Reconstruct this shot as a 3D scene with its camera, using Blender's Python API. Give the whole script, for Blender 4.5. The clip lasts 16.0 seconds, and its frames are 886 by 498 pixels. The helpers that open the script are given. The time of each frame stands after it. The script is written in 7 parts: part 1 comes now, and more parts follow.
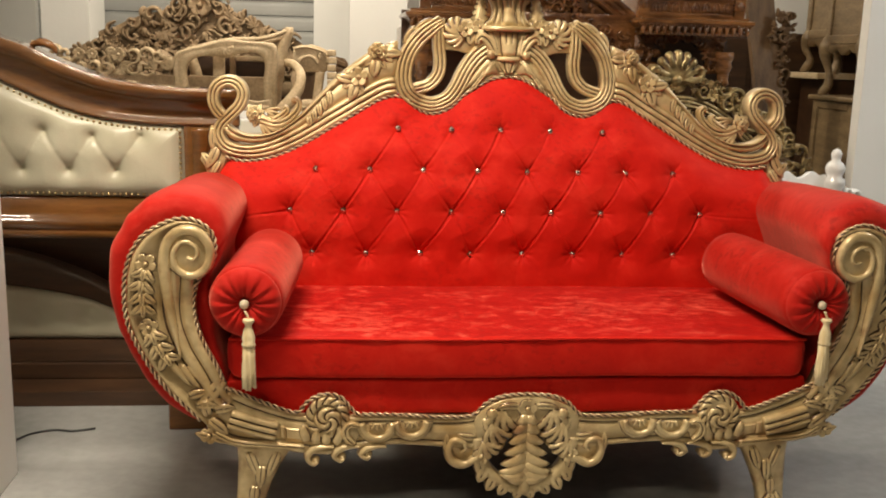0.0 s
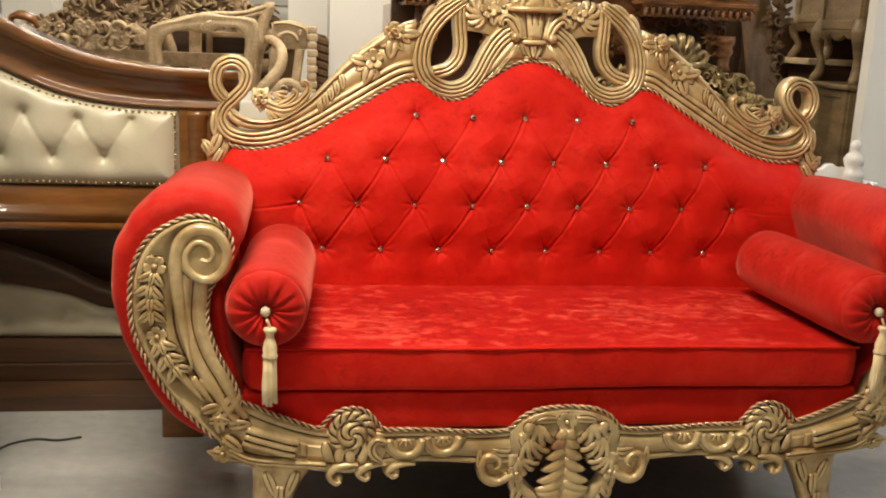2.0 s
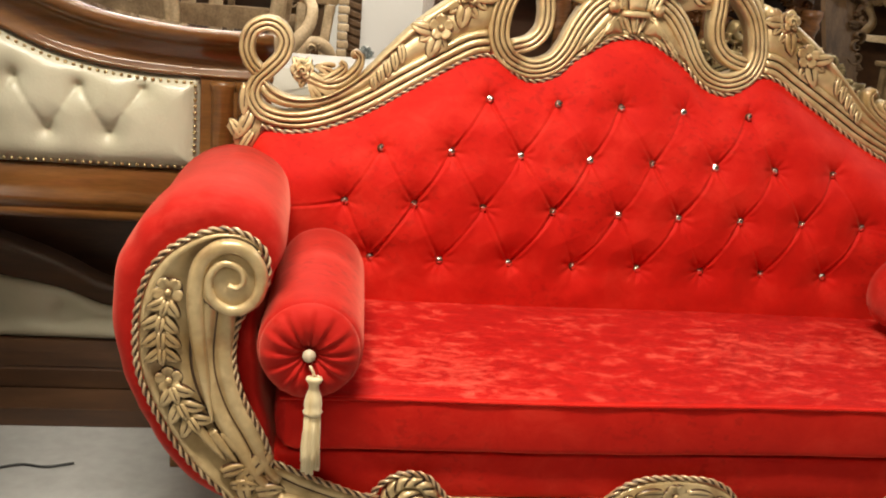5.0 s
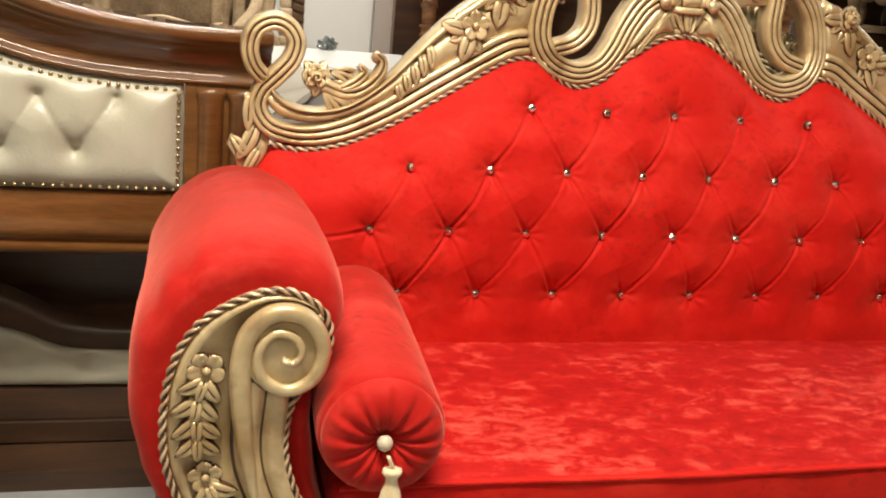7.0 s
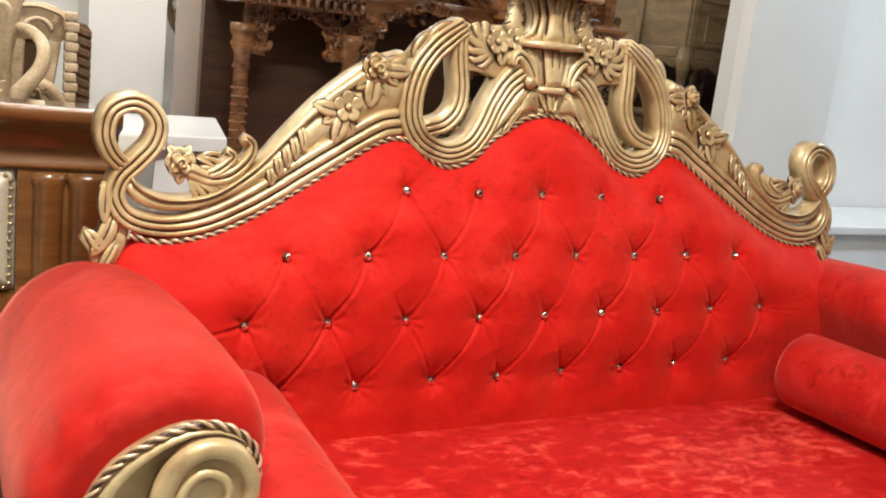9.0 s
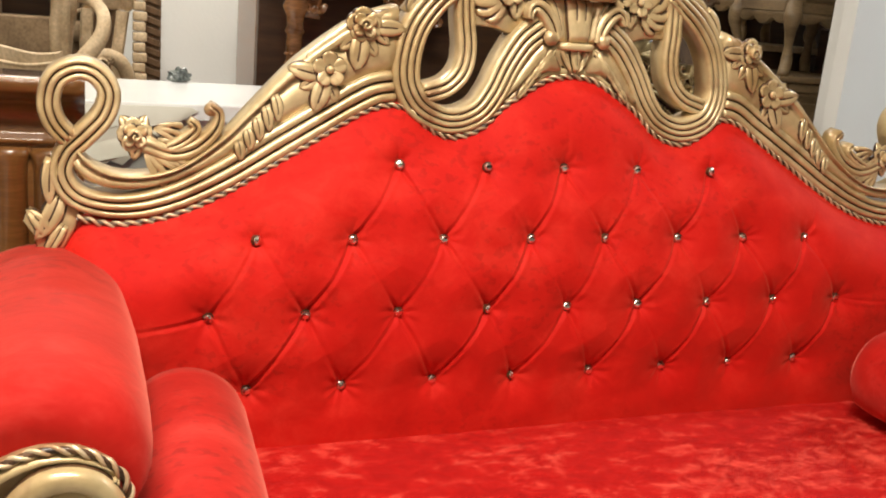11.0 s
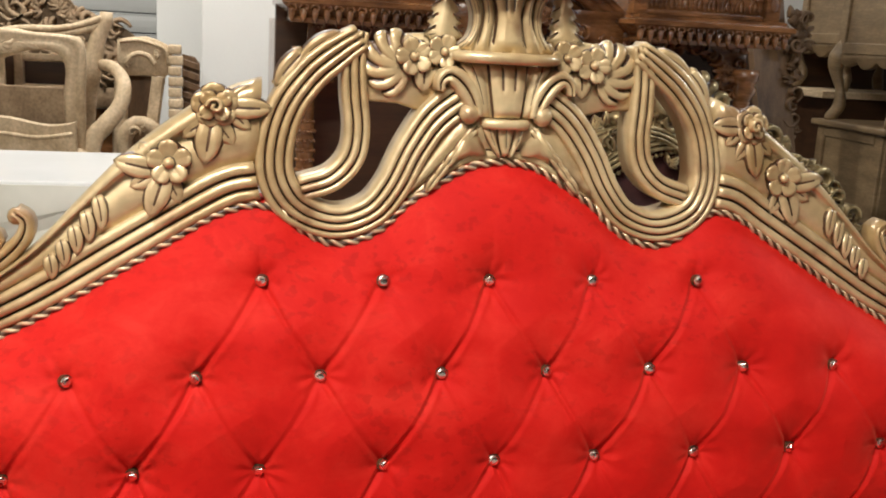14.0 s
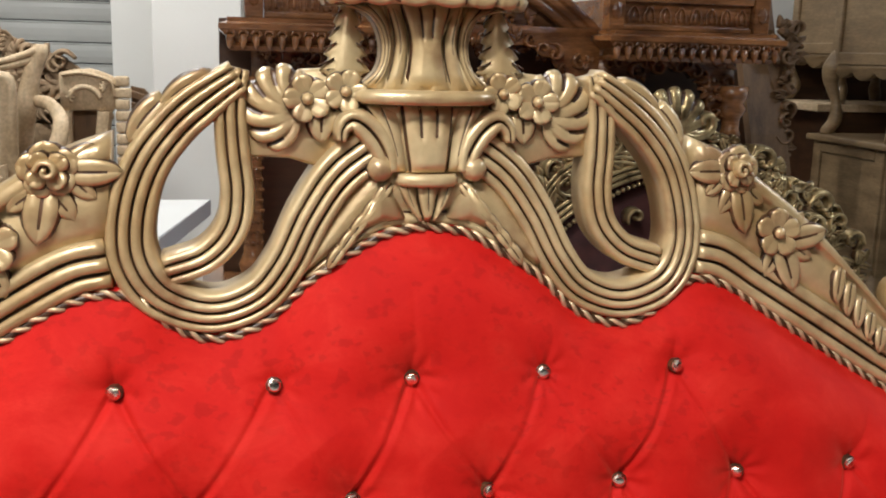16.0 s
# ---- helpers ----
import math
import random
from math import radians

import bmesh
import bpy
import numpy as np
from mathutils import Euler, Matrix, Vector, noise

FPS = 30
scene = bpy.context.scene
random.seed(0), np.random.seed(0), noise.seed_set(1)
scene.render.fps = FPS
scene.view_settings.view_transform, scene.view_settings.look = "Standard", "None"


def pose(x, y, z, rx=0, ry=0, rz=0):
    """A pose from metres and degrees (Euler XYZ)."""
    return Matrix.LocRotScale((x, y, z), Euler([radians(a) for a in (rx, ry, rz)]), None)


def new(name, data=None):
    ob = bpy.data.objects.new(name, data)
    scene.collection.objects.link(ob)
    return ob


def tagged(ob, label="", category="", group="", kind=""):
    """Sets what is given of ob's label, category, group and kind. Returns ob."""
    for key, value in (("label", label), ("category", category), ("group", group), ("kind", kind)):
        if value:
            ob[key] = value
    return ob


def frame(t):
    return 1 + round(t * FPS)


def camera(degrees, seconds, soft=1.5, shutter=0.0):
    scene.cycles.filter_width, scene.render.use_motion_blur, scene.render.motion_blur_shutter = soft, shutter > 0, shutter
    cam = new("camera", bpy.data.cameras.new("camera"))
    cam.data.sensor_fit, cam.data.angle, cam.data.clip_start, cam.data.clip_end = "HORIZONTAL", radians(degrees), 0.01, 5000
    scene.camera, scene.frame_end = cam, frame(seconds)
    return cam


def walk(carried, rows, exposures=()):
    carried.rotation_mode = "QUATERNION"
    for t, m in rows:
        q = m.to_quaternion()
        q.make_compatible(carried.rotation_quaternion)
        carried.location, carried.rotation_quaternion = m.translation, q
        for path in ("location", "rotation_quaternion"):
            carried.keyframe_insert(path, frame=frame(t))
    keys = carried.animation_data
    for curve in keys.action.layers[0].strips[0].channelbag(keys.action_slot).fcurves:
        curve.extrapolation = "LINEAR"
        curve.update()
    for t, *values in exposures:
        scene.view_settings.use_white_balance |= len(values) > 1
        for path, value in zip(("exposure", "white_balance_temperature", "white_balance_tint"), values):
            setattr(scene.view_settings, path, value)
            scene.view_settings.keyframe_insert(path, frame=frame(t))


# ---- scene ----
cam = camera(49.0, 16.0, soft=2.0)
METRES, EYE, TILT, LEAN, TURN = 2.85, 1.167, -11.5, -1.6, -5.5
ROWS = [
    (0.0, 0.0, 0.0, 0.0, -0.0, 0.0, -0.0),
    (0.5, -0.0043, 0.0142, 0.003, 0.02, -0.02, 0.02),
    (1.0, -0.0178, 0.0322, 0.007, -0.65, -0.49, 0.07),
    (1.5, -0.0421, 0.054, 0.0141, -2.22, -1.15, -0.13),
    (2.0, -0.0669, 0.0691, 0.0184, -2.96, -1.34, -0.39),
    (2.5, -0.0735, 0.0909, 0.0244, -2.98, -1.35, -0.46),
    (3.0, -0.0675, 0.1241, 0.0336, -1.55, -0.98, -1.43),
    (3.5, -0.051, 0.159, 0.0382, 0.13, -1.14, -1.43),
    (4.0, -0.0512, 0.178, 0.0402, 0.67, -1.54, -1.38),
    (4.5, -0.0795, 0.2045, 0.0479, -1.06, -2.89, -2.12),
    (7.0, -0.2004, 0.3434, 0.0822, -8.53, -4.92, -1.99),
    (7.5, -0.2334, 0.3687, 0.0936, -16.22, -3.82, -0.9),
    (8.0, -0.2618, 0.3788, 0.102, -21.18, -3.07, -0.56),
    (8.5, -0.2711, 0.3853, 0.1069, -23.02, -2.02, -0.66),
    (11.0, -0.1658, 0.4411, 0.1143, -15.02, -4.13, -0.5),
    (11.5, -0.1431, 0.4657, 0.1168, -13.86, -4.62, -0.33),
    (12.0, -0.1375, 0.5012, 0.1256, -14.35, -4.72, -0.54),
    (12.5, -0.1367, 0.5318, 0.1332, -14.62, -4.77, -0.92),
    (13.0, -0.1144, 0.5417, 0.1316, -13.45, -4.47, -2.01),
    (13.5, -0.0581, 0.5471, 0.1389, -9.72, -2.91, -1.36),
    (14.0, -0.0189, 0.5447, 0.147, -7.09, -1.37, -0.22),
    (14.5, 0.0122, 0.5516, 0.1506, -6.83, -0.42, 1.34),
    (15.0, 0.0244, 0.5781, 0.1588, -7.66, -0.01, 2.38),
    (15.5, 0.0203, 0.6157, 0.1716, -8.26, 0.36, 2.33),
    (16.0, 0.0266, 0.6355, 0.1715, -7.22, -0.4, 1.49),
]
EXPOSURES = [(0.0, -0.03, 6700, 10), (2.0, 0.0, 6700, 10), (4.5, 0.09, 6400, 10), (7.0, 0.10, 6150, 10), (8.5, 0.19, 5750, 10), (11.0, 0.08, 6100, 10), (12.5, 0.03, 6050, 10), (13.5, 0.0, 5800, 10), (14.5, -0.06, 5600, 10), (16.0, -0.18, 5500, 10)]
walk(cam, [(t, pose(-0.46, -2.2, EYE, TILT, LEAN, TURN) @ pose(METRES * x, METRES * y, METRES * z, 90 + pitch, roll, yaw)) for t, x, y, z, yaw, pitch, roll in ROWS], EXPOSURES)

# ---- light ----
world = bpy.data.worlds.new("showroom_air")
world.use_nodes = True
scene.world = world
world.node_tree.nodes["Background"].inputs[0].default_value = (0.9, 0.92, 1.0, 1)
world.node_tree.nodes["Background"].inputs[1].default_value = 0.02


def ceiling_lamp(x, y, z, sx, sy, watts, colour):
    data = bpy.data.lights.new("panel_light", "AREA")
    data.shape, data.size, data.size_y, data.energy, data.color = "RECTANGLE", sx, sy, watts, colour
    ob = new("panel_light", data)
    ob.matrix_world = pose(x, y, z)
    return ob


WARM, GOLDEN_FILL, COOL = (1.0, 0.90, 0.74), (1.0, 0.86, 0.62), (0.90, 0.96, 1.0)
# assumed panels, all out of view; the second is a fill for the sofa front
LAMPS = [(-0.9, -0.6, WARM, 104), (-1.3, -2.7, GOLDEN_FILL, 34), (-0.8, 2.9, WARM, 66), (3.2, 0.9, COOL, 44), (1.5, 4.0, WARM, 16)]
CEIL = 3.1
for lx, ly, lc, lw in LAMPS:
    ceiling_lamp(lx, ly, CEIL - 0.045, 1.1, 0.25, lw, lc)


# ---- materials ----
def mat(name, base, rough=0.5, metal=0.0, **more):
    m = bpy.data.materials.new(name)
    m.use_nodes = True
    b = m.node_tree.nodes["Principled BSDF"]
    b.inputs["Base Color"].default_value = (*base, 1)
    b.inputs["Roughness"].default_value = rough
    b.inputs["Metallic"].default_value = metal
    for k, v in more.items():
        b.inputs[k.replace("_", " ")].default_value = v
    return m


def vary(m, a, b, scale, detail=4.0, low=0.35, high=0.65, stretch=(1, 1, 1), bump=0.0, bump_scale=0.0, rough=None, fine=None, wear=None):
    """Mix two base colours by noise in metres, with a finer bump; wear: patches of another colour (scale, low, high, colour)."""
    nt = m.node_tree
    n, l = nt.nodes, nt.links
    bsdf = n["Principled BSDF"]
    co = n.new("ShaderNodeTexCoord")
    mp = n.new("ShaderNodeMapping")
    mp.inputs["Scale"].default_value = stretch
    l.new(co.outputs["Object"], mp.inputs["Vector"])
    no = n.new("ShaderNodeTexNoise")
    no.inputs["Scale"].default_value, no.inputs["Detail"].default_value = scale, detail
    l.new(mp.outputs[0], no.inputs["Vector"])
    rp = n.new("ShaderNodeValToRGB")
    rp.color_ramp.elements[0].position, rp.color_ramp.elements[1].position = low, high
    rp.color_ramp.elements[0].color, rp.color_ramp.elements[1].color = (*a, 1), (*b, 1)
    l.new(no.outputs["Fac"], rp.inputs[0])
    colour = rp.outputs[0]
    if fine:
        nf = n.new("ShaderNodeTexNoise")
        nf.inputs["Scale"].default_value, nf.inputs["Detail"].default_value = fine[0], 5.0
        l.new(mp.outputs[0], nf.inputs["Vector"])
        mr = n.new("ShaderNodeMapRange")
        mr.inputs["From Min"].default_value, mr.inputs["From Max"].default_value = 0.3, 0.7
        mr.inputs["To Min"].default_value, mr.inputs["To Max"].default_value = 1 - fine[1], 1 + fine[1]
        l.new(nf.outputs["Fac"], mr.inputs[0])
        mx = n.new("ShaderNodeVectorMath")
        mx.operation = "SCALE"
        l.new(colour, mx.inputs[0])
        l.new(mr.outputs[0], mx.inputs["Scale"])
        colour = mx.outputs[0]
    if wear:
        nw = n.new("ShaderNodeTexNoise")
        nw.inputs["Scale"].default_value, nw.inputs["Detail"].default_value = wear[0], 6.0
        l.new(mp.outputs[0], nw.inputs["Vector"])
        wr = n.new("ShaderNodeMapRange")
        wr.inputs["From Min"].default_value, wr.inputs["From Max"].default_value = wear[1], wear[2]
        l.new(nw.outputs["Fac"], wr.inputs[0])
        mw = n.new("ShaderNodeMix")
        mw.data_type = "RGBA"
        l.new(wr.outputs[0], mw.inputs["Factor"])
        l.new(colour, mw.inputs["A"])
        mw.inputs["B"].default_value = (*wear[3], 1)
        colour = mw.outputs["Result"]
    l.new(colour, bsdf.inputs["Base Color"])
    if rough:
        r = n.new("ShaderNodeMapRange")
        r.inputs["To Min"].default_value, r.inputs["To Max"].default_value = rough
        l.new(no.outputs["Fac"], r.inputs[0])
        l.new(r.outputs[0], bsdf.inputs["Roughness"])
    if bump:
        nb = n.new("ShaderNodeTexNoise")
        nb.inputs["Scale"].default_value, nb.inputs["Detail"].default_value = bump_scale, 4.0
        l.new(mp.outputs[0], nb.inputs["Vector"])
        bp = n.new("ShaderNodeBump")
        bp.inputs["Strength"].default_value, bp.inputs["Distance"].default_value = 1.0, bump
        l.new(nb.outputs["Fac"], bp.inputs["Height"])
        l.new(bp.outputs[0], bsdf.inputs["Normal"])
    return m


GOLD = vary(mat("gold_leaf_paint", (0.5, 0.38, 0.2), 0.36, 0.26, Coat_Weight=0.26, Coat_Roughness=0.18), (0.400, 0.258, 0.105), (0.650, 0.498, 0.268), 9, 6, 0.30, 0.62, bump=0.0007, bump_scale=70, rough=(0.24, 0.40), fine=(42, 0.12), wear=(14, 0.56, 0.76, (0.27, 0.135, 0.055)))
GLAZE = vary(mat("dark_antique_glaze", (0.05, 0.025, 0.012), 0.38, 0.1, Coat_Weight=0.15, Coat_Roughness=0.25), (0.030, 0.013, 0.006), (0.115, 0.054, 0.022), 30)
GOLDR = vary(mat("rubbed_gold_rope", (0.5, 0.33, 0.2), 0.36, 0.4), (0.50, 0.30, 0.16), (0.74, 0.58, 0.36), 30)


def velvet(name, tint, sheen):
    return mat(name, (0.5, 0.01, 0.006), 0.7, 0.0, Sheen_Weight=sheen, Sheen_Roughness=0.45, Sheen_Tint=tint, Specular_IOR_Level=0.14)


RED, REDARM = velvet("red_velvet_back", (1.0, 0.25, 0.13, 1), 0.38), velvet("crushed_red_velvet_arm", (1.0, 0.32, 0.23, 1), 0.44)
REDSEAT = mat("crushed_red_velvet_seat", (0.5, 0.01, 0.007), 0.7, 0.0, Sheen_Weight=0.16, Sheen_Roughness=0.35, Sheen_Tint=(1.0, 0.26, 0.20, 1), Specular_IOR_Level=0.15)


def crush(m, dark, mid, light, scale=26.0, relief_depth=0.004, fleck=0.0, fleck_scale=55.0, patch=(0.50, 0.64), fine=10):
    """Crushed nap: soft streaks of lighter pile in loose patches, with small dark bruises of flattened pile."""
    n, l = m.node_tree.nodes, m.node_tree.links
    co, mp = n.new("ShaderNodeTexCoord"), n.new("ShaderNodeMapping")
    mp.inputs["Scale"].default_value = (0.8, 1.25, 1)
    l.new(co.outputs["Object"], mp.inputs["Vector"])

    def cloud(size, detail, rough=0.5, twist=0.0):
        q = n.new("ShaderNodeTexNoise")
        q.inputs["Scale"].default_value, q.inputs["Detail"].default_value, q.inputs["Roughness"].default_value, q.inputs["Distortion"].default_value = size, detail, rough, twist
        l.new(mp.outputs[0], q.inputs["Vector"])
        return q.outputs["Fac"]

    def span(value, low, high, top=1.0):
        q = n.new("ShaderNodeMapRange")
        q.inputs["From Min"].default_value, q.inputs["From Max"].default_value, q.inputs["To Max"].default_value = low, high, top
        l.new(value, q.inputs[0])
        return q.outputs[0]

    def combine(kind, x, y, z=None):
        q = n.new("ShaderNodeMath")
        q.operation = kind
        for k, v in enumerate((x, y, z)):
            if isinstance(v, float):
                q.inputs[k].default_value = v
            elif v is not None:
                l.new(v, q.inputs[k])
        return q.outputs[0]

    a, b = cloud(scale, fine, 0.70, 0.4), cloud(5, 3)
    rp = n.new("ShaderNodeValToRGB")
    e = rp.color_ramp.elements
    e[0].position, e[0].color, e[1].position, e[1].color = 0.60, (*dark, 1), 0.98, (*light, 1)
    md = e.new(0.76)
    md.color = (*mid, 1)
    l.new(combine("MULTIPLY_ADD", b, 0.5, a), rp.inputs[0])
    bs = n["Principled BSDF"]
    colour = rp.outputs[0]
    if fleck:
        spots = combine("MULTIPLY", span(cloud(fleck_scale, 2.5, 0.5), 0.55, 0.62), span(cloud(4.2, 2), *patch))
        fade = combine("SUBTRACT", 1.0, combine("MULTIPLY", spots, fleck))
        mx = n.new("ShaderNodeVectorMath")
        mx.operation = "SCALE"
        l.new(colour, mx.inputs[0])
        l.new(fade, mx.inputs["Scale"])
        colour = mx.outputs[0]
    l.new(colour, bs.inputs["Base Color"])
    bp = n.new("ShaderNodeBump")
    bp.inputs["Distance"].default_value = relief_depth
    l.new(a, bp.inputs["Height"])
    l.new(bp.outputs[0], bs.inputs["Normal"])


crush(REDSEAT, (0.36, 0.0045, 0.003), (0.45, 0.008, 0.005), (0.74, 0.085, 0.055), 26.0, 0.004, 0.18)
crush(RED, (0.495, 0.0066, 0.0030), (0.54, 0.0095, 0.0042), (0.61, 0.022, 0.011), 18.0, 0.0010, 0.17, 72.0, (0.48, 0.60), 6)
crush(REDARM, (0.37, 0.0058, 0.0028), (0.42, 0.0088, 0.0044), (0.50, 0.026, 0.017), 13.0, 0.0011, 0.26, 52.0, (0.44, 0.56), 4)
CRYSTAL = mat("cut_crystal", (0.92, 0.86, 0.74), 0.20, 1.0)
CREAMTHREAD = vary(mat("cream_silk_thread", (0.62, 0.45, 0.22), 0.5, 0.0, Sheen_Weight=0.3), (0.66, 0.50, 0.26), (0.82, 0.68, 0.42), 120, 2, stretch=(1, 1, 0.05))
PEARL = mat("pearl_bead", (0.58, 0.47, 0.33), 0.4)
WALNUT = vary(mat("polished_walnut", (0.1, 0.035, 0.012), 0.35, 0.0, Coat_Weight=1.0, Coat_Roughness=0.035, Specular_IOR_Level=0.2), (0.078, 0.030, 0.007), (0.225, 0.094, 0.024), 3.5, 7, 0.2, 0.8, stretch=(1, 4, 9), bump=0.0004, bump_scale=8, fine=(30, 0.14))
# dark wood; on the footboard it is walnut with the shade put into its colour
DARKWALNUT = vary(mat("dark_and_shaded_walnut", (0.05, 0.02, 0.008), 0.45, 0.0, Coat_Weight=0.3, Coat_Roughness=0.2), (0.028, 0.012, 0.005), (0.085, 0.038, 0.015), 3.5, 7, 0.2, 0.8, stretch=(1, 4, 9), fine=(30, 0.14))
CREAM = vary(mat("cream_leather", (0.55, 0.48, 0.34), 0.34, 0.0), (0.47, 0.44, 0.32), (0.57, 0.535, 0.41), 5, bump=0.0006, bump_scale=160)
BRASS = mat("brass_nail", (0.52, 0.39, 0.20), 0.34, 1.0)
TEAK = vary(mat("raw_carved_teak", (0.2, 0.13, 0.07), 0.7), (0.19, 0.12, 0.06), (0.40, 0.28, 0.16), 6, 6, 0.3, 0.7, stretch=(2.6, 1, 2.2), bump=0.002, bump_scale=30, fine=(40, 0.2))
TEAKPALE = vary(mat("pale_raw_teak", (0.32, 0.23, 0.13), 0.6), (0.41, 0.295, 0.165), (0.65, 0.50, 0.315), 6, 6, 0.3, 0.7, stretch=(2.6, 1, 2.2), bump=0.002, bump_scale=30, fine=(40, 0.18))
# brown stain, darkened further to put the cabinets' dim light into the colour
DULLTEAK = vary(mat("dimmed_brown_stained_teak", (0.25, 0.17, 0.09), 0.42), (0.145, 0.092, 0.042), (0.265, 0.182, 0.092), 6, 6, 0.3, 0.7, stretch=(1, 1, 4), bump=0.001, bump_scale=30, fine=(40, 0.15))
ROUGHBOARD = vary(mat("rough_brown_board", (0.13, 0.075, 0.035), 0.55), (0.092, 0.048, 0.018), (0.185, 0.102, 0.042), 5, 6, 0.3, 0.7, stretch=(6, 6, 0.8), bump=0.001, bump_scale=40, fine=(50, 0.2))
ROSEWOOD = vary(mat("polished_rosewood", (0.12, 0.05, 0.018), 0.24, 0.0, Coat_Weight=0.5, Coat_Roughness=0.12), (0.092, 0.035, 0.011), (0.285, 0.122, 0.040), 7, 6, stretch=(1, 1, 4), bump=0.002, bump_scale=45, fine=(40, 0.2))
OLDGOLD = vary(mat("antique_gold_carving", (0.42, 0.28, 0.09), 0.30, 0.6), (0.12, 0.078, 0.03), (0.56, 0.42, 0.20), 26, 4, 0.3, 0.62, bump=0.002, bump_scale=60)
MAROON = vary(mat("dark_maroon_cloth", (0.05, 0.012, 0.01), 0.8), (0.035, 0.008, 0.007), (0.07, 0.018, 0.014), 20)
WALLPAINT = vary(mat("white_wall_paint", (0.74, 0.72, 0.67), 0.6), (0.77, 0.755, 0.71), (0.83, 0.815, 0.77), 1.2, 5, bump=0.0006, bump_scale=60)
GLOSSWHITE = vary(mat("white_lacquer", (0.8, 0.8, 0.78), 0.2), (0.76, 0.76, 0.74), (0.82, 0.82, 0.80), 3)
SHUTTER = vary(mat("grey_shutter_steel", (0.5, 0.5, 0.48), 0.5, 0.0), (0.36, 0.36, 0.34), (0.44, 0.44, 0.415), 2)
FLOORM = vary(mat("polished_grey_floor", (0.3, 0.3, 0.29), 0.16), (0.275, 0.275, 0.265), (0.38, 0.38, 0.368), 1.6, 7, rough=(0.10, 0.24), fine=(25, 0.08))
# invented dark paint for unseen walls, to lower bounce and darken reflections
DARKWALL = vary(mat("dark_unseen_wall", (0.05, 0.045, 0.04), 0.25), (0.035, 0.032, 0.03), (0.07, 0.06, 0.05), 2)
CEILM = mat("ceiling_paint", (0.75, 0.74, 0.71), 0.8)
FILM = vary(mat("wrapping_film", (0.5, 0.47, 0.4), 0.5), (0.54, 0.515, 0.42), (0.66, 0.635, 0.53), 6, 6)
BAGM = vary(mat("blue_grey_plastic", (0.3, 0.38, 0.42), 0.25), (0.03, 0.036, 0.036), (0.20, 0.22, 0.205), 60, 5)
SHADEGREY = vary(mat("grey_table_shade", (0.3, 0.3, 0.27), 0.6), (0.25, 0.25, 0.225), (0.34, 0.34, 0.31), 8, 5)
BLACKM = mat("black_cable", (0.02, 0.02, 0.02), 0.5)
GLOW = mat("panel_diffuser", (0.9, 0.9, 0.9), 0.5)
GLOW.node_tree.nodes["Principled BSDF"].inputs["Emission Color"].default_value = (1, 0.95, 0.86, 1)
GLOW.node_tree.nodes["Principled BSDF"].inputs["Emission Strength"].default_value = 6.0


# ---- shape tools ----
def thing(name, at, label, category, group="", kind=""):
    e = new(name)
    e.location = at
    e.empty_display_size = 0.1
    return tagged(e, label, category, group, kind)


def origin_of(ob):
    m = Vector((0, 0, 0))
    while ob is not None:
        m = m + ob.location
        ob = ob.parent
    return m


def part(name, bm, mats, parent=None, label="", smooth=True, fix=True):
    """Links a bmesh in world metres as one mesh under its thing."""
    if fix:
        bmesh.ops.recalc_face_normals(bm, faces=bm.faces)
    me = bpy.data.meshes.new(name)
    if parent is not None:
        o = origin_of(parent)
        bmesh.ops.translate(bm, verts=bm.verts, vec=-o)
    bm.to_mesh(me)
    bm.free()
    for m in mats if isinstance(mats, (list, tuple)) else (mats,):
        me.materials.append(m)
    if smooth:
        me.polygons.foreach_set("use_smooth", [True] * len(me.polygons))
    ob = new(name, me)
    if parent is not None:
        ob.parent = parent
    if label:
        ob["label"] = label
    return ob


def bit(name, parent, fn, *a, label="", mats=None, **k):
    """One carved piece as a part of its own."""
    bm = bmesh.new()
    fn(bm, *a, **k)
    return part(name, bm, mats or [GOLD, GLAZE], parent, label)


def spline(pts, n):
    """Evenly spaced points on a smooth curve through the given ones."""
    p = np.array(pts, float)
    q = np.vstack([2 * p[0] - p[1], p, 2 * p[-1] - p[-2]])
    out = []
    for i in range(1, len(q) - 2):
        for t in np.linspace(0, 1, 12, endpoint=False):
            a, b, c, d = q[i - 1], q[i], q[i + 1], q[i + 2]
            out.append(0.5 * (2 * b + (c - a) * t + (2 * a - 5 * b + 4 * c - d) * t * t + (3 * b - a - 3 * c + d) * t ** 3))
    out.append(p[-1])
    out = np.array(out)
    s = np.concatenate([[0], np.cumsum(np.linalg.norm(np.diff(out, axis=0), axis=1))])
    u = np.linspace(0, s[-1], n)
    return np.stack([np.interp(u, s, out[:, k]) for k in range(p.shape[1])], 1)


def tangents(p):
    t = np.gradient(p, axis=0)
    return t / np.maximum(np.linalg.norm(t, axis=1, keepdims=True), 1e-9)


def skin(bm, rings, closed=True, caps=True, mats=None):
    """Joins rings of points into a tube of quads. mats: a material per strip round the ring."""
    vs = [[bm.verts.new(p) for p in r] for r in rings]
    k = len(vs[0])
    for a, b in zip(vs, vs[1:]):
        for j in range(k if closed else k - 1):
            f = bm.faces.new((a[j], a[(j + 1) % k], b[(j + 1) % k], b[j]))
            if mats:
                f.material_index = mats[j]
    if caps and closed:
        bm.faces.new(vs[0])
        bm.faces.new(vs[-1])
    return vs


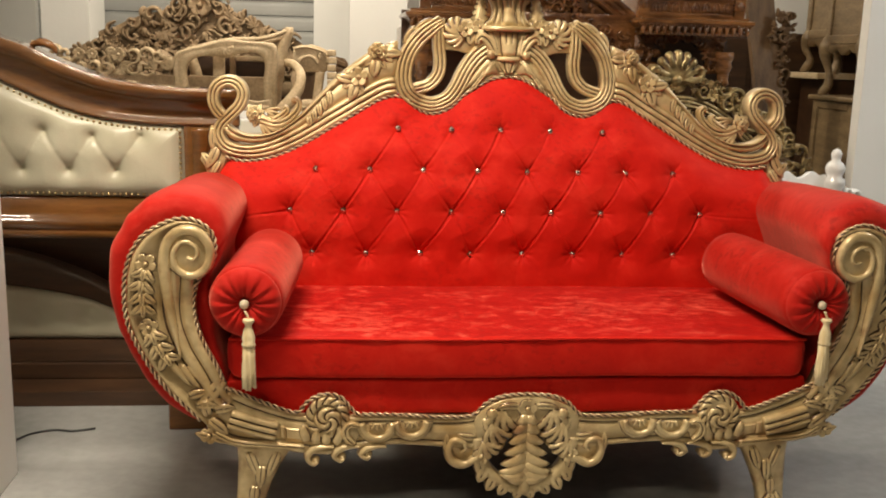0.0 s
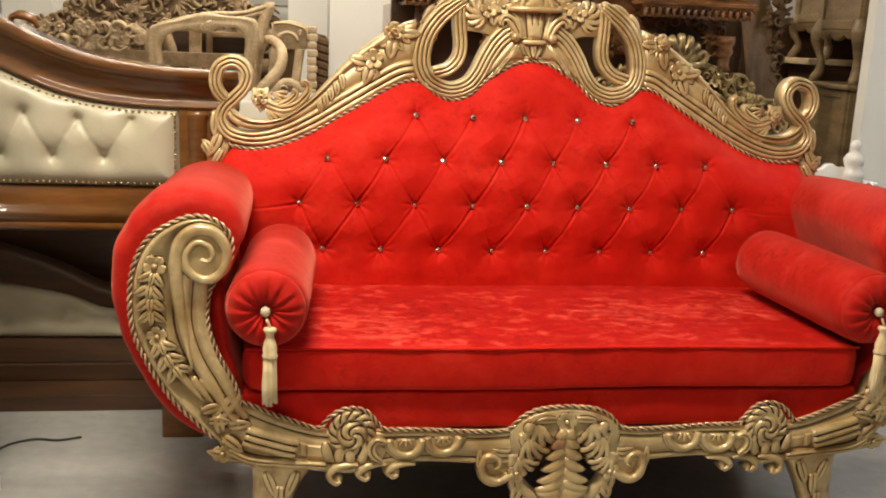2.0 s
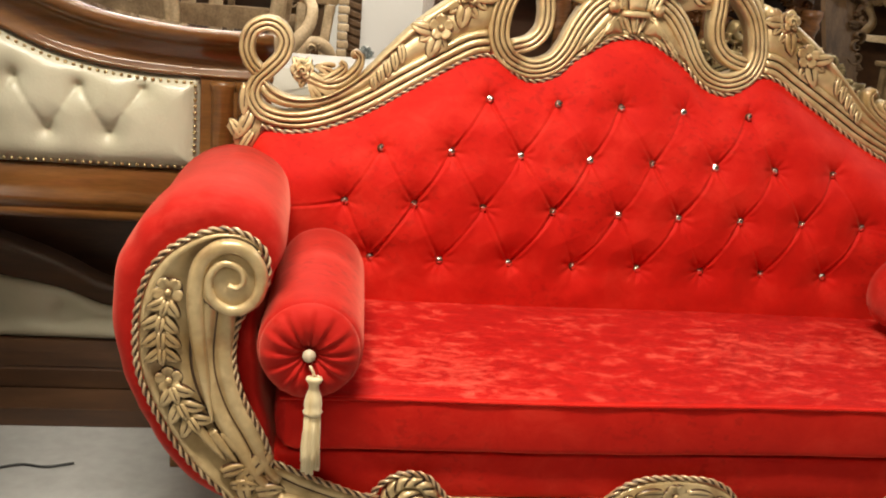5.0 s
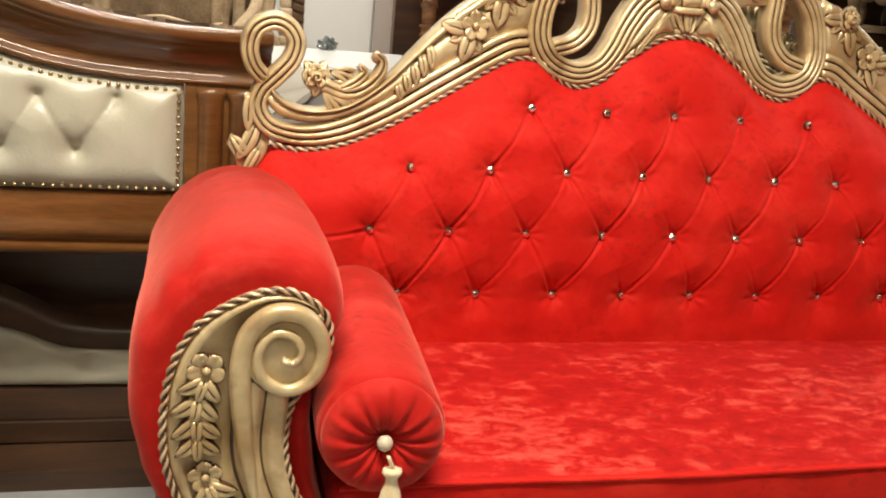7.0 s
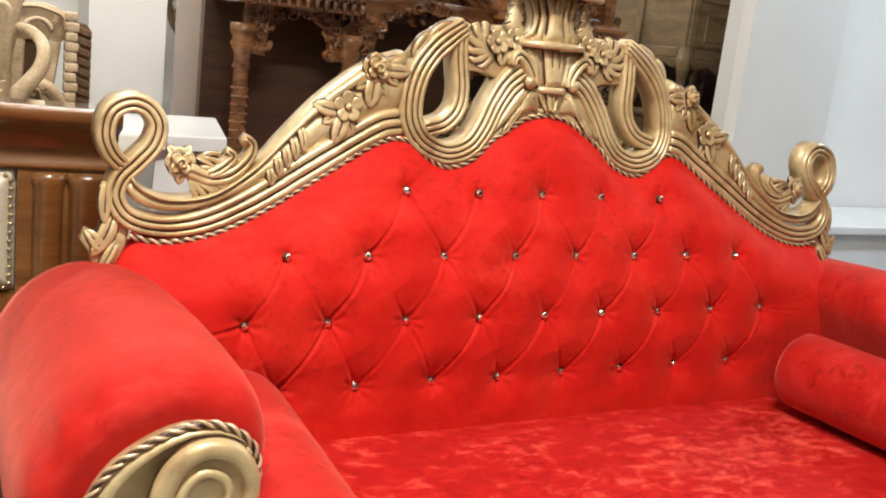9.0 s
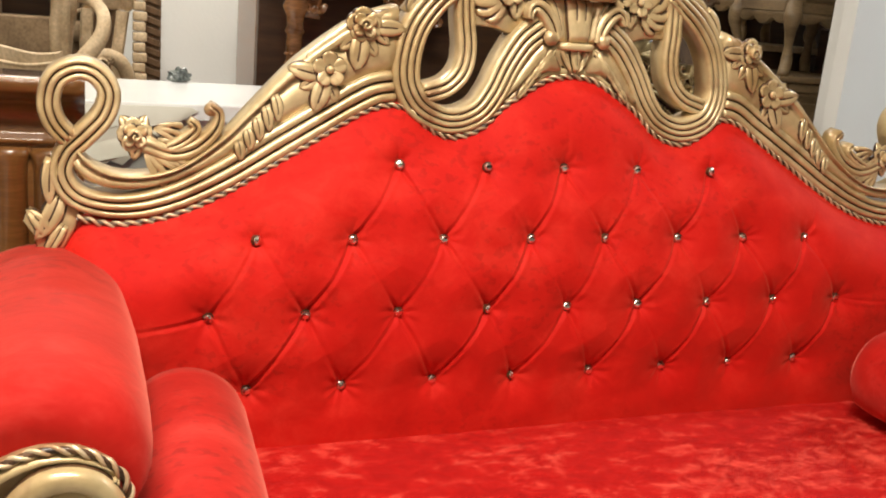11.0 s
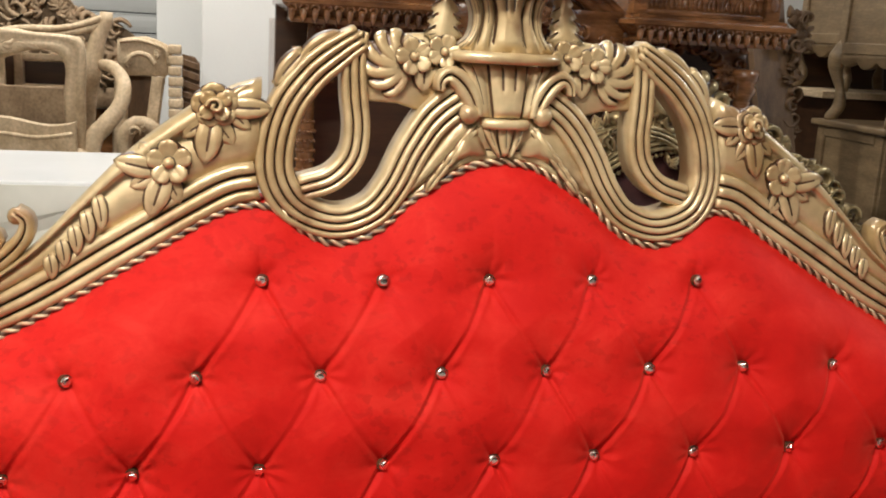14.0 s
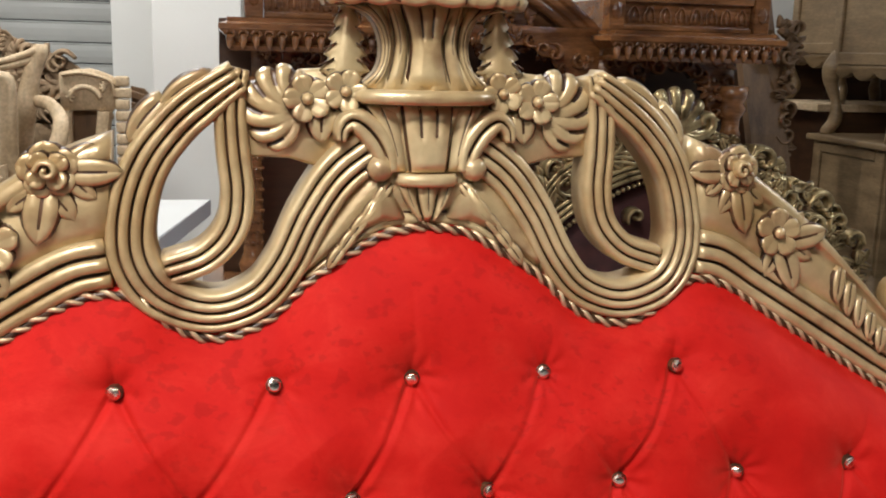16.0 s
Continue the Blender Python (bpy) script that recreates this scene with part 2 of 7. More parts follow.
def ribbon(bm, pts, width, to3, ridges=4, h=0.010, back=0.022, base=0.0, n=None, bulge=0.004, edge=0):
    """A moulding with rounded ridges and dark grooves, swept along a curve in a plane."""
    p = spline(pts, n or max(10, 5 * len(pts)))
    t = tangents(p)
    nr = np.stack([-t[:, 1], t[:, 0]], 1)
    ws = np.interp(np.linspace(0, 1, len(p)), np.linspace(0, 1, len(np.atleast_1d(width))), np.atleast_1d(width)) if np.ndim(width) else np.full(len(p), width)
    prof, mats = [], []
    for r in range(ridges):
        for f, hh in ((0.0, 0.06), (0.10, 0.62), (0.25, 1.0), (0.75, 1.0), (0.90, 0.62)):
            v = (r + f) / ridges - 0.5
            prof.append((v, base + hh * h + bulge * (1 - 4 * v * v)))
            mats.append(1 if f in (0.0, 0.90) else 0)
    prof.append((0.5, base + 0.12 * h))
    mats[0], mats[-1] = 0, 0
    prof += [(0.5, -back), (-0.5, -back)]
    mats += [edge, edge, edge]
    rings = [[to3(c[0] + m[0] * v * w, c[1] + m[1] * v * w, d) for v, d in prof] for c, m, w in zip(p, nr, ws)]
    skin(bm, rings, True, True, mats)


def strip(bm, low, high, to3, prof, n=24, back=0.02):
    """A carved panel between two curves; prof: (across, height, material)."""
    a, b = spline(low, n), spline(high, n)
    rings = []
    for i in range(n):
        r = [to3(*(a[i] + (b[i] - a[i]) * v), d) for v, d, _ in prof]
        r += [to3(*b[i], -back), to3(*a[i], -back)]
        rings.append(r)
    skin(bm, rings, True, True, [m for _, _, m in prof][:-1] + [0, 0, 0])


def leaf(bm, to3, u, v, ang, length, wide, h, w0=0.0, curl=0.0, vein=True, tip=0.9, back=0.008, hub=None, cup=False):
    """A small carved leaf or petal on a plane: domed, creased in the middle, closed behind."""
    nl, nc = 8, (-1, -0.79, -0.45, -0.09, 0.09, 0.45, 0.79, 1)
    grid = []
    a = radians(ang)
    for i in range(nl):
        s = i / (nl - 1)
        wd = 0.5 * wide * (math.sin(math.pi * min(1, 0.13 + 0.87 * s ** tip)) ** 0.6 + 0.03)
        aa = a + radians(curl) * s
        cu, cv = u + length * s * math.cos((a + aa) / 2), v + length * s * math.sin((a + aa) / 2)
        nu, nv = -math.sin(aa), math.cos(aa)
        row = []
        for c in nc:
            hh = h * math.sin(math.pi * min(0.96, 0.12 + 0.8 * s)) ** 0.6 * (1 - c * c) ** 0.5
            if cup:
                hh = h * (0.25 + 0.75 * s ** 0.8) * (1 - abs(c) ** 3) ** 0.5 * (1 if i < nl - 1 else 0.55) * (1 - 0.30 * math.exp(-(c / 0.35) ** 2))
            if vein and abs(c) < 0.2:
                hh *= 0.62
            row.append(bm.verts.new(to3(cu + nu * c * wd, cv + nv * c * wd, w0 + hh)))
        grid.append(row)
    for i in range(nl - 1):
        for j in range(len(nc) - 1):
            f = bm.faces.new((grid[i][j], grid[i][j + 1], grid[i + 1][j + 1], grid[i + 1][j]))
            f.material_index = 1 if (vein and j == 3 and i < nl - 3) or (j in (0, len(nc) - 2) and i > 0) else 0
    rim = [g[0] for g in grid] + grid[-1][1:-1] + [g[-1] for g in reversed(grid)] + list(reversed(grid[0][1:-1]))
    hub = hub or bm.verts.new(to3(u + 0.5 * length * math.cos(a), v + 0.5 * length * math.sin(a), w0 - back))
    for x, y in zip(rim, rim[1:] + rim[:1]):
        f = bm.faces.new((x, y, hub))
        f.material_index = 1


def fan(bm, to3, u, v, a0, a1, radius, lobes, h, w0=0.0, deep=0.12, back=0.012, sweep=26):
    """A broad scalloped leaf: rounded lobes fanning out of one point, cut by dark grooves."""
    per, rad = 7, (0.10, 0.30, 0.50, 0.68, 0.82, 0.93, 1.0)
    n = lobes * per
    rows = []
    for i in range(n + 1):
        q = i / per
        fr = q - math.floor(q)
        r = radius(q / lobes) if callable(radius) else radius
        r *= (1 - deep) + deep * math.sin(math.pi * fr) ** 0.55
        a = radians(a0 + (a1 - a0) * i / n)
        row = []
        for s in rad:
            cutin = min(1, max(0, (s - 0.45) / 0.35))
            hh = h * (0.55 + 0.45 * math.sin(math.pi * min(1, s * 0.95))) * (1 - cutin * (1 - math.sin(math.pi * fr) ** 0.42) * 0.66)
            if s == 1.0:
                hh *= 0.35
            b = a + radians(sweep) * s * s
            row.append(bm.verts.new(to3(u + r * s * math.cos(b), v + r * s * math.sin(b), w0 + hh)))
        rows.append(row)
    hub = bm.verts.new(to3(u, v, w0 - back))
    for i in range(n):
        for j in range(len(rad) - 1):
            f = bm.faces.new((rows[i][j], rows[i + 1][j], rows[i + 1][j + 1], rows[i][j + 1]))
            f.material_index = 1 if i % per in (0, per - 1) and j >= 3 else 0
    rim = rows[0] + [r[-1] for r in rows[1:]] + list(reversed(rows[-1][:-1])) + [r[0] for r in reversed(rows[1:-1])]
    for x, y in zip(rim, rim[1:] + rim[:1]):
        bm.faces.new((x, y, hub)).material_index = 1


def petal(bm, to3, left, right, w0, h, grooves=(), n=18, back=0.02, top=1.0):
    """A rounded carved panel between two edges, with engraved lines fading along it."""
    a, b = spline(left, n), spline(right, n)
    cross = sorted({0.0, 0.055, 0.14, 0.5, 0.86, 0.945, 1.0} | {round(g + d, 3) for g in grooves for d in (-0.03, 0.0, 0.03)})
    rings = []
    for i in range(n):
        s = i / (n - 1)
        end = min(1, 0.35 + 6 * min(s, 1 - s))
        ring = []
        for c in cross:
            d = w0 + h * end * (1 - abs(2 * c - 1) ** 3.2) ** 0.6
            if c in [round(g, 3) for g in grooves]:
                d -= 0.0045 * max(0.0, 1 - s / (0.62 * top)) ** 0.35 if s < 0.62 * top else 0.0
            ring.append(to3(*(a[i] + (b[i] - a[i]) * c), d))
        rings.append(ring + [to3(*b[i], w0 - back), to3(*a[i], w0 - back)])
    vs = skin(bm, rings, True, True)
    bm.faces.ensure_lookup_table()
    k, m = len(rings[0]), len(bm.faces) - 2 - (n - 1) * len(rings[0])
    for i in range(n - 1):
        for j in range(k):
            f = bm.faces[m + i * k + j]
            line = j < len(cross) - 1 and any(abs((cross[j] + cross[j + 1]) / 2 - g) < 0.02 for g in grooves) and i / (n - 1) < 0.58 * top
            f.material_index = 1 if line or j in (0, len(cross) - 2) else 0


def dome(bm, to3, u, v, ru, rv=None, h=0.01, w0=0.0, nu=10, nv=4, ring=None, hub=None):
    """A half ball on a plane, closed behind; ring: material of its lowest ring."""
    rv = rv or ru
    rows = []
    for i in range(nv):
        a = math.pi / 2 * i / nv
        rows.append([bm.verts.new(to3(u + ru * math.cos(a) * math.cos(b), v + rv * math.cos(a) * math.sin(b), w0 + h * math.sin(a))) for b in np.linspace(0, 2 * math.pi, nu, endpoint=False)])
    top, bot = bm.verts.new(to3(u, v, w0 + h)), hub or bm.verts.new(to3(u, v, w0 - 0.006))
    for a, b in zip(rows, rows[1:]):
        for j in range(nu):
            f = bm.faces.new((a[j], a[(j + 1) % nu], b[(j + 1) % nu], b[j]))
            if ring is not None and a is rows[0]:
                f.material_index = ring
    for j in range(nu):
        bm.faces.new((rows[-1][j], rows[-1][(j + 1) % nu], top))
        bm.faces.new((rows[0][(j + 1) % nu], rows[0][j], bot))


def ivy(bm, to3, u, v, ang, size, h, w0=0.0):
    """A carved leaf of three broad veined lobes."""
    for turn, k in ((58, 0.74), (-58, 0.74), (0, 1.0)):
        leaf(bm, to3, u, v, ang + turn, size * k, size * k * 0.66, h * (0.85 if turn else 1.0), w0 + (0.0 if turn else 0.002), curl=-turn * 0.4)


def flower(bm, to3, u, v, r, w0=0.0, petals=5, turn=20, h=0.008):
    hub = bm.verts.new(to3(u, v, w0 - 0.008))
    for k in range(petals):
        a = turn + 360 * k / petals
        leaf(bm, to3, u + 0.12 * r * math.cos(radians(a)), v + 0.12 * r * math.sin(radians(a)), a, 0.92 * r, 1.04 * r, h * 0.9, w0, vein=False, tip=1.7, hub=hub, cup=True)
    dome(bm, to3, u, v, r * 0.30, h=h * 0.9, w0=w0 + 0.003, nu=8, nv=3, ring=1, hub=hub)


def rose(bm, to3, u, v, r, w0=0.0, h=0.012):
    hub = bm.verts.new(to3(u, v, w0 - 0.008))
    for n, rr, off, hh in ((5, 1.0, 10, 0.6), (4, 0.72, 50, 0.9)):
        for k in range(n):
            a = off + 360 * k / n
            leaf(bm, to3, u + 0.1 * r * math.cos(radians(a)), v + 0.1 * r * math.sin(radians(a)), a, 0.9 * r * rr, 1.15 * r * rr, h * hh, w0 + (1 - rr) * h, vein=False, tip=1.4, hub=hub, cup=True)
    sp = [(u + r * 0.36 * (1 - k / 9) * math.cos(k * 1.0), v + r * 0.36 * (1 - k / 9) * math.sin(k * 1.0)) for k in range(9)]
    ribbon(bm, sp, r * 0.22, to3, 1, h * 0.5, 0.004, w0 + h * 0.9, n=20, bulge=0.002)


def rope(bm, p, r, pitch=0.024):
    """Two strands twisted round a dark core along a 3D curve."""
    p = np.array(p, float)
    L = np.sum(np.linalg.norm(np.diff(p, axis=0), axis=1))
    n = int(L / pitch * 7) + 2
    p = spline(p, n)
    t = tangents(p)
    fr = []
    for i in range(n):
        T = Vector(t[i])
        N = T.cross(Vector((0, 1, 0.15))).normalized()
        fr.append((Vector(p[i]), N, T.cross(N)))
    for k in (0, 1):
        rings = []
        for i, (c, N, B) in enumerate(fr):
            ph = 2 * math.pi * i / 14 + math.pi * k
            q = c + (N * math.cos(ph) + B * math.sin(ph)) * (0.54 * r)
            rings.append([q + N * (0.52 * r * math.cos(a)) + B * (0.52 * r * math.sin(a)) for a in np.linspace(0, 2 * math.pi, 6, endpoint=False)])
        skin(bm, rings)
    skin(bm, [[c + N * (0.72 * r * math.cos(a)) + B * (0.72 * r * math.sin(a)) for a in np.linspace(0, 2 * math.pi, 6, endpoint=False)] for c, N, B in fr[::3] + fr[-1:]], True, True, [1] * 6)


def box(bm, x0, x1, y0, y1, z0, z1, bev=0.0, mi=0):
    v = [bm.verts.new((x, y, z)) for z in (z0, z1) for y in (y0, y1) for x in (x0, x1)]
    fs = [bm.faces.new([v[i] for i in q]) for q in ((0, 2, 3, 1), (4, 5, 7, 6), (0, 1, 5, 4), (2, 6, 7, 3), (0, 4, 6, 2), (1, 3, 7, 5))]
    for f in fs:
        f.material_index = mi
    if bev:
        bmesh.ops.bevel(bm, geom=list({e for f in fs for e in f.edges}), offset=bev, segments=2, affect="EDGES", profile=0.6)


def lathe(bm, prof, at, n=20, sy=1.0, flute=0, depth=0.0, mi=0):
    """A turned shape: (radius, height) pairs about a vertical axis, with optional flutes."""
    rings = []
    for r, z in prof:
        ring = []
        for j in range(n):
            a = 2 * math.pi * j / n
            rr = r * (1 - depth * (1 - abs(math.cos(flute * a / 2)))) if flute else r
            ring.append((at[0] + rr * math.cos(a), at[1] + sy * rr * math.sin(a), at[2] + z))
        rings.append(ring)
    skin(bm, rings, True, True)


def slab(bm, outline, to3, front, back, mi=0, bev=0.004):
    """A flat board cut to an outline, with an eased front edge."""
    c = np.mean(outline, axis=0)
    inner = []
    k = len(outline)
    for i in range(k):
        p, a, b = np.array(outline[i]), np.array(outline[i - 1]), np.array(outline[(i + 1) % k])
        t = (b - a) / max(1e-9, np.linalg.norm(b - a))
        inner.append((np.array([-t[1], t[0]]), p))
    area = 0.5 * sum(outline[i - 1][0] * outline[i][1] - outline[i][0] * outline[i - 1][1] for i in range(k))
    s = 1 if area > 0 else -1
    r0 = [to3(*q, -back) for q in outline]
    r1 = [to3(*q, front - bev) for q in outline]
    r2 = [to3(*(p + s * bev * nn), front) for nn, p in inner]
    skin(bm, [r0, r1, r2], True, True, [mi] * k)


def frond(bm, to3, top, tip, half, teeth, h, w0):
    """One long leaf, narrow above and wide below, with a raised spine and curled teeth cut into its edges."""
    per, rings = 5, []
    n = teeth * per
    for i in range(n + 1):
        s = i / n
        fr = (i % per) / per
        wide = 0.005 + half * s ** 0.8 * (1 if s < 0.86 else (1 - s) / 0.14 * 0.8 + 0.2)
        notch = wide * (0.66 + 0.34 * fr)
        cu, cv = top[0] + (tip[0] - top[0]) * s, top[1] + (tip[1] - top[1]) * s
        ring = [to3(cu + c * (notch if abs(c) == 1 else wide * 0.9), cv - 0.010 * abs(c) * (1 if s < 0.86 else 0.3), w0 + h * q) for c, q in ((-1, 0.1), (-0.62, 0.55), (-0.3, 0.62), (0, 1.0), (0.3, 0.62), (0.62, 0.55), (1, 0.1))]
        rings.append(ring + [to3(cu + wide * 0.5, cv, w0 - 0.01), to3(cu - wide * 0.5, cv, w0 - 0.01)])
    skin(bm, rings, True, True, [0, 0, 0, 0, 0, 0, 1, 1, 1])
    p3 = lambda c, s, d: to3(top[0] + (tip[0] - top[0]) * s + c * (0.005 + half * s ** 0.8), top[1] + (tip[1] - top[1]) * s, d)
    for k in range(2, teeth):
        for c in (-1, 1):
            s0, s1 = (k - 0.35) / teeth, (k + 0.05) / teeth
            a, b = (p3(c * 0.42, s0, w0 + h * 0.66), p3(c * 0.86, s1, w0 + h * 0.42))
            rope_line = [Vector(a), (Vector(a) + Vector(b)) / 2 + Vector((0, -0.001, 0)), Vector(b)]
            skin(bm, [[q + Vector((0, -0.0012, 0.0011)), q + Vector((0, -0.0012, -0.0011)), q + Vector((0, 0.004, 0))] for q in rope_line], True, True, [1, 1, 1])


def pinwheel(bm, to3, u, v, r, arms, inner, outer, twist, h, w0=0.002):
    """A round boss of rounded arms that turn about its middle, parted by dark cuts."""
    per, steps = 8, 9
    n = arms * per
    rows = []
    for j in range(steps):
        s = inner + (outer - inner) * j / (steps - 1)
        row = []
        for i in range(n):
            a = 2 * math.pi * i / n + twist * s
            arch = abs(math.sin(math.pi * (i % per) / per)) ** 0.5
            fall = 1.0 if j < steps - 2 else (0.8 if j == steps - 2 else 0.25)
            rr = r * s * (1.0 if j < steps - 1 else 0.93 + 0.07 * arch)
            row.append(bm.verts.new(to3(u + rr * math.cos(a), v + rr * math.sin(a), w0 + h * fall * (0.45 + 0.55 * arch))))
        rows.append(row)
    for j in range(steps - 1):
        for i in range(n):
            f = bm.faces.new((rows[j][i], rows[j][(i + 1) % n], rows[j + 1][(i + 1) % n], rows[j + 1][i]))
            f.material_index = 1 if i % per in (0, per - 1) else 0
    low = [bm.verts.new(to3(u + r * outer * math.cos(2 * math.pi * i / n + twist * outer), v + r * outer * math.sin(2 * math.pi * i / n + twist * outer), w0 - 0.004)) for i in range(n)]
    for i in range(n):
        bm.faces.new((rows[-1][i], rows[-1][(i + 1) % n], low[(i + 1) % n], low[i])).material_index = 1
    bm.faces.new(rows[0][::-1])
    bm.faces.new(low)


def garland(bm, to3, pts, tiers, size, h, w0):
    """A hanging spray: tiers of three overlapping rounded lobes, each tier over the next."""
    p = spline(pts, tiers)
    t = tangents(p)
    for i in range(tiers):
        a = math.degrees(math.atan2(t[i][1], t[i][0]))
        k = size * (1.0 - 0.08 * abs(i - tiers * 0.4))
        for s2 in (-1, 1):
            leaf(bm, to3, p[i][0], p[i][1], a + s2 * 34, k, k * 0.60, h, w0 + 0.0005 * (tiers - i), curl=s2 * 34)
        leaf(bm, to3, p[i][0], p[i][1], a, k * 0.86, k * 0.46, h * 1.2, w0 + 0.002)


# ---- the red sofa ----
sofa = thing("sofa", (0, 0.3, 0), "ornate red velvet sofa with a carved gold-painted wooden frame", "sofa")
CF, GROW = -0.014, 1.025


MIDDLE = 0.0095


def crest_shift(u):
    """The crest's middle part stands a little off the sofa's centre."""
    return MIDDLE * np.clip((0.40 - np.abs(u)) / 0.12, 0, 1)


def crest_side(s):
    return lambda u, v, w: (s * u + float(crest_shift(u)), 0.665 + 0.17 * (v - 1) - w, v)


def front_side(s):
    return lambda u, v, w: (s * GROW * u + CF, 0.033 - w, max(0.0, 1.167 + (v - 1.167) * GROW))


ROPE_HALF = [(0.0, 1.098), (0.045, 1.09), (0.086, 1.068), (0.13, 1.04), (0.165, 1.007), (0.20, 0.990), (0.235, 0.987), (0.27, 1.003), (0.30, 1.027), (0.33, 1.034), (0.37, 1.022), (0.41, 0.998), (0.50, 0.943), (0.59, 0.890), (0.67, 0.855), (0.75, 0.842), (0.805, 0.852)]
rh = spline(ROPE_HALF, 160)
rh_x, rh_z = np.maximum.accumulate(rh[:, 0]), rh[:, 1]

# tufted back
BUTTONS = {
    "A": (0.945, 0.613, [-0.313, -0.157, -0.013, 0.133, 0.291]),
    "B": (0.829, 0.576, [-0.546, -0.394, -0.239, -0.080, 0.065, 0.214, 0.356, 0.500]),
    "C": (0.712, 0.557, [-0.619, -0.469, -0.315, -0.156, -0.006, 0.136, 0.285, 0.435, 0.585]),
    "D": (0.588, 0.560, [-0.557, -0.403, -0.245, -0.097, 0.056, 0.207, 0.357, 0.512]),
}
rows_abcd = [BUTTONS[k] for k in "ABCD"]
button_at = [(x, z, y) for z, y, xs in rows_abcd for x in xs]
folds = []
for (z0, _, xa), (z1, _, xb) in zip(rows_abcd, rows_abcd[1:]):
    for x in xa:
        for x2 in xb:
            if abs(x - x2) < 0.115:
                folds.append((x, z0, x2, z1))
folds += [(-0.619, 0.712, -0.80, 0.69), (0.585, 0.712, 0.80, 0.70), (-0.546, 0.829, -0.60, 0.90), (0.50, 0.829, 0.55, 0.90), (-0.313, 0.945, -0.32, 1.02), (-0.013, 0.945, -0.01, 1.06), (0.291, 0.945, 0.30, 1.02), (-0.157, 0.945, -0.17, 0.99), (0.133, 0.945, 0.15, 0.99)]


def back_depth(X, Z, top):
    lean = spline([(0.42, 0.566), (0.588, 0.560), (0.712, 0.557), (0.829, 0.576), (0.945, 0.613), (1.10, 0.655)], 80)
    base = np.interp(Z, lean[:, 0], lean[:, 1])
    db = np.full(X.shape, 9.0)
    for bx, bz, _ in button_at:
        db = np.minimum(db, np.hypot(X - bx, Z - bz))
    groove = np.zeros(X.shape)
    tuck = np.zeros(X.shape)
    lip = np.zeros(X.shape)
    for i, (x0, z0, x1, z1) in enumerate(folds):
        dx, dz = x1 - x0, z1 - z0
        L = math.hypot(dx, dz)
        ux, uz = dx / L, dz / L
        t = ((X - x0) * ux + (Z - z0) * uz) / L
        tc = np.clip(t, 0, 1)
        bend = (0.0008 + 0.0015 * math.sin(i * 2.7)) * math.copysign(1, dx) * np.sin(math.pi * tc) ** 0.8 * np.cos(2.2 * tc)
        s = (X - x0) * uz - (Z - z0) * ux
        s = (s - bend) * (1 if uz * 0 - ux * 1 < 0 else -1)
        loose = i >= len(folds) - 9 or z0 < 0.60
        inside = np.clip((t + 0.02) / 0.05, 0, 1) * np.clip((1.02 - t) / (0.6 if loose else 0.05), 0, 1)
        amp = (0.40 + 0.60 * abs(2 * tc - 1)) * inside * (0.8 + 0.3 * math.sin(i * 1.7)) * (0.55 if loose else 1.0) * (1.25 if dx > 0 else 1.45)
        groove = np.maximum(groove, amp * (0.0030 * np.exp(-(s / 0.0030) ** 2) + 0.0016 * np.exp(-np.abs(s) / 0.008)))
        lip = np.maximum(lip, amp * 0.0012 * np.exp(-((np.abs(s) - 0.0068) / 0.0034) ** 2))
        tuck += (1.0 if z0 > 0.9 else -1.0 if z0 < 0.75 else -0.5) * amp * 0.0005 * np.tanh(s / 0.003) * np.exp(-np.abs(s) / 0.010)
    puff = 0.021 * (1 - np.exp(-(db / 0.025) ** 1.15)) + 0.006 * (1 - np.exp(-(db / 0.06) ** 2)) - groove + lip - tuck * (1 - np.exp(-(db / 0.02) ** 2))
    ang = np.zeros(X.shape)
    for k, (bx, bz, _) in enumerate(button_at):
        d = np.hypot(X - bx, Z - bz)
        ang += np.sin((6 + k % 4) * np.arctan2(Z - bz, X - bx) + k * 1.9) * 0.0010 * np.exp(-((d - 0.022) / 0.013) ** 2)
    y = base + 0.010 - puff - ang + np.sin(X * 61 + Z * 23) * 0.0006 + np.sin(X * 23 - Z * 71) * 0.0006
    e = 1 - np.exp(-((top - Z) / 0.055) ** 1.5)
    rim = 0.654 + 0.17 * (Z - 1)
    return rim * (1 - e) + y * e


nx, nz = 760, 270
xs = np.linspace(-0.83, 0.83, nx)
tops = np.interp(np.abs(xs - crest_shift(xs)), rh_x, rh_z) + 0.006
tops -= 0.07 * np.clip((np.abs(xs) - 0.765) / 0.065, 0, 1) ** 2
X = np.repeat(xs[:, None], nz, 1)
S = np.linspace(0, 1, nz)[None, :]
Z = 0.43 + (tops[:, None] - 0.43) * S
Y = back_depth(X, Z, tops[:, None] + 0 * Z)
Y += np.array([[0.0016 * noise.noise((x * 13, z * 13, 3.0)) + 0.0006 * noise.noise((x * 40, z * 40, 9.0)) for z in row] for x, row in zip(xs, Z)])
bm = bmesh.new()
fv = [[bm.verts.new((X[i, j], Y[i, j], Z[i, j])) for j in range(nz)] for i in range(nx)]
bv = [[bm.verts.new((X[i, j], 0.705 + 0.15 * (Z[i, j] - 0.9), Z[i, j])) for j in (0, nz - 1)] for i in range(nx)]
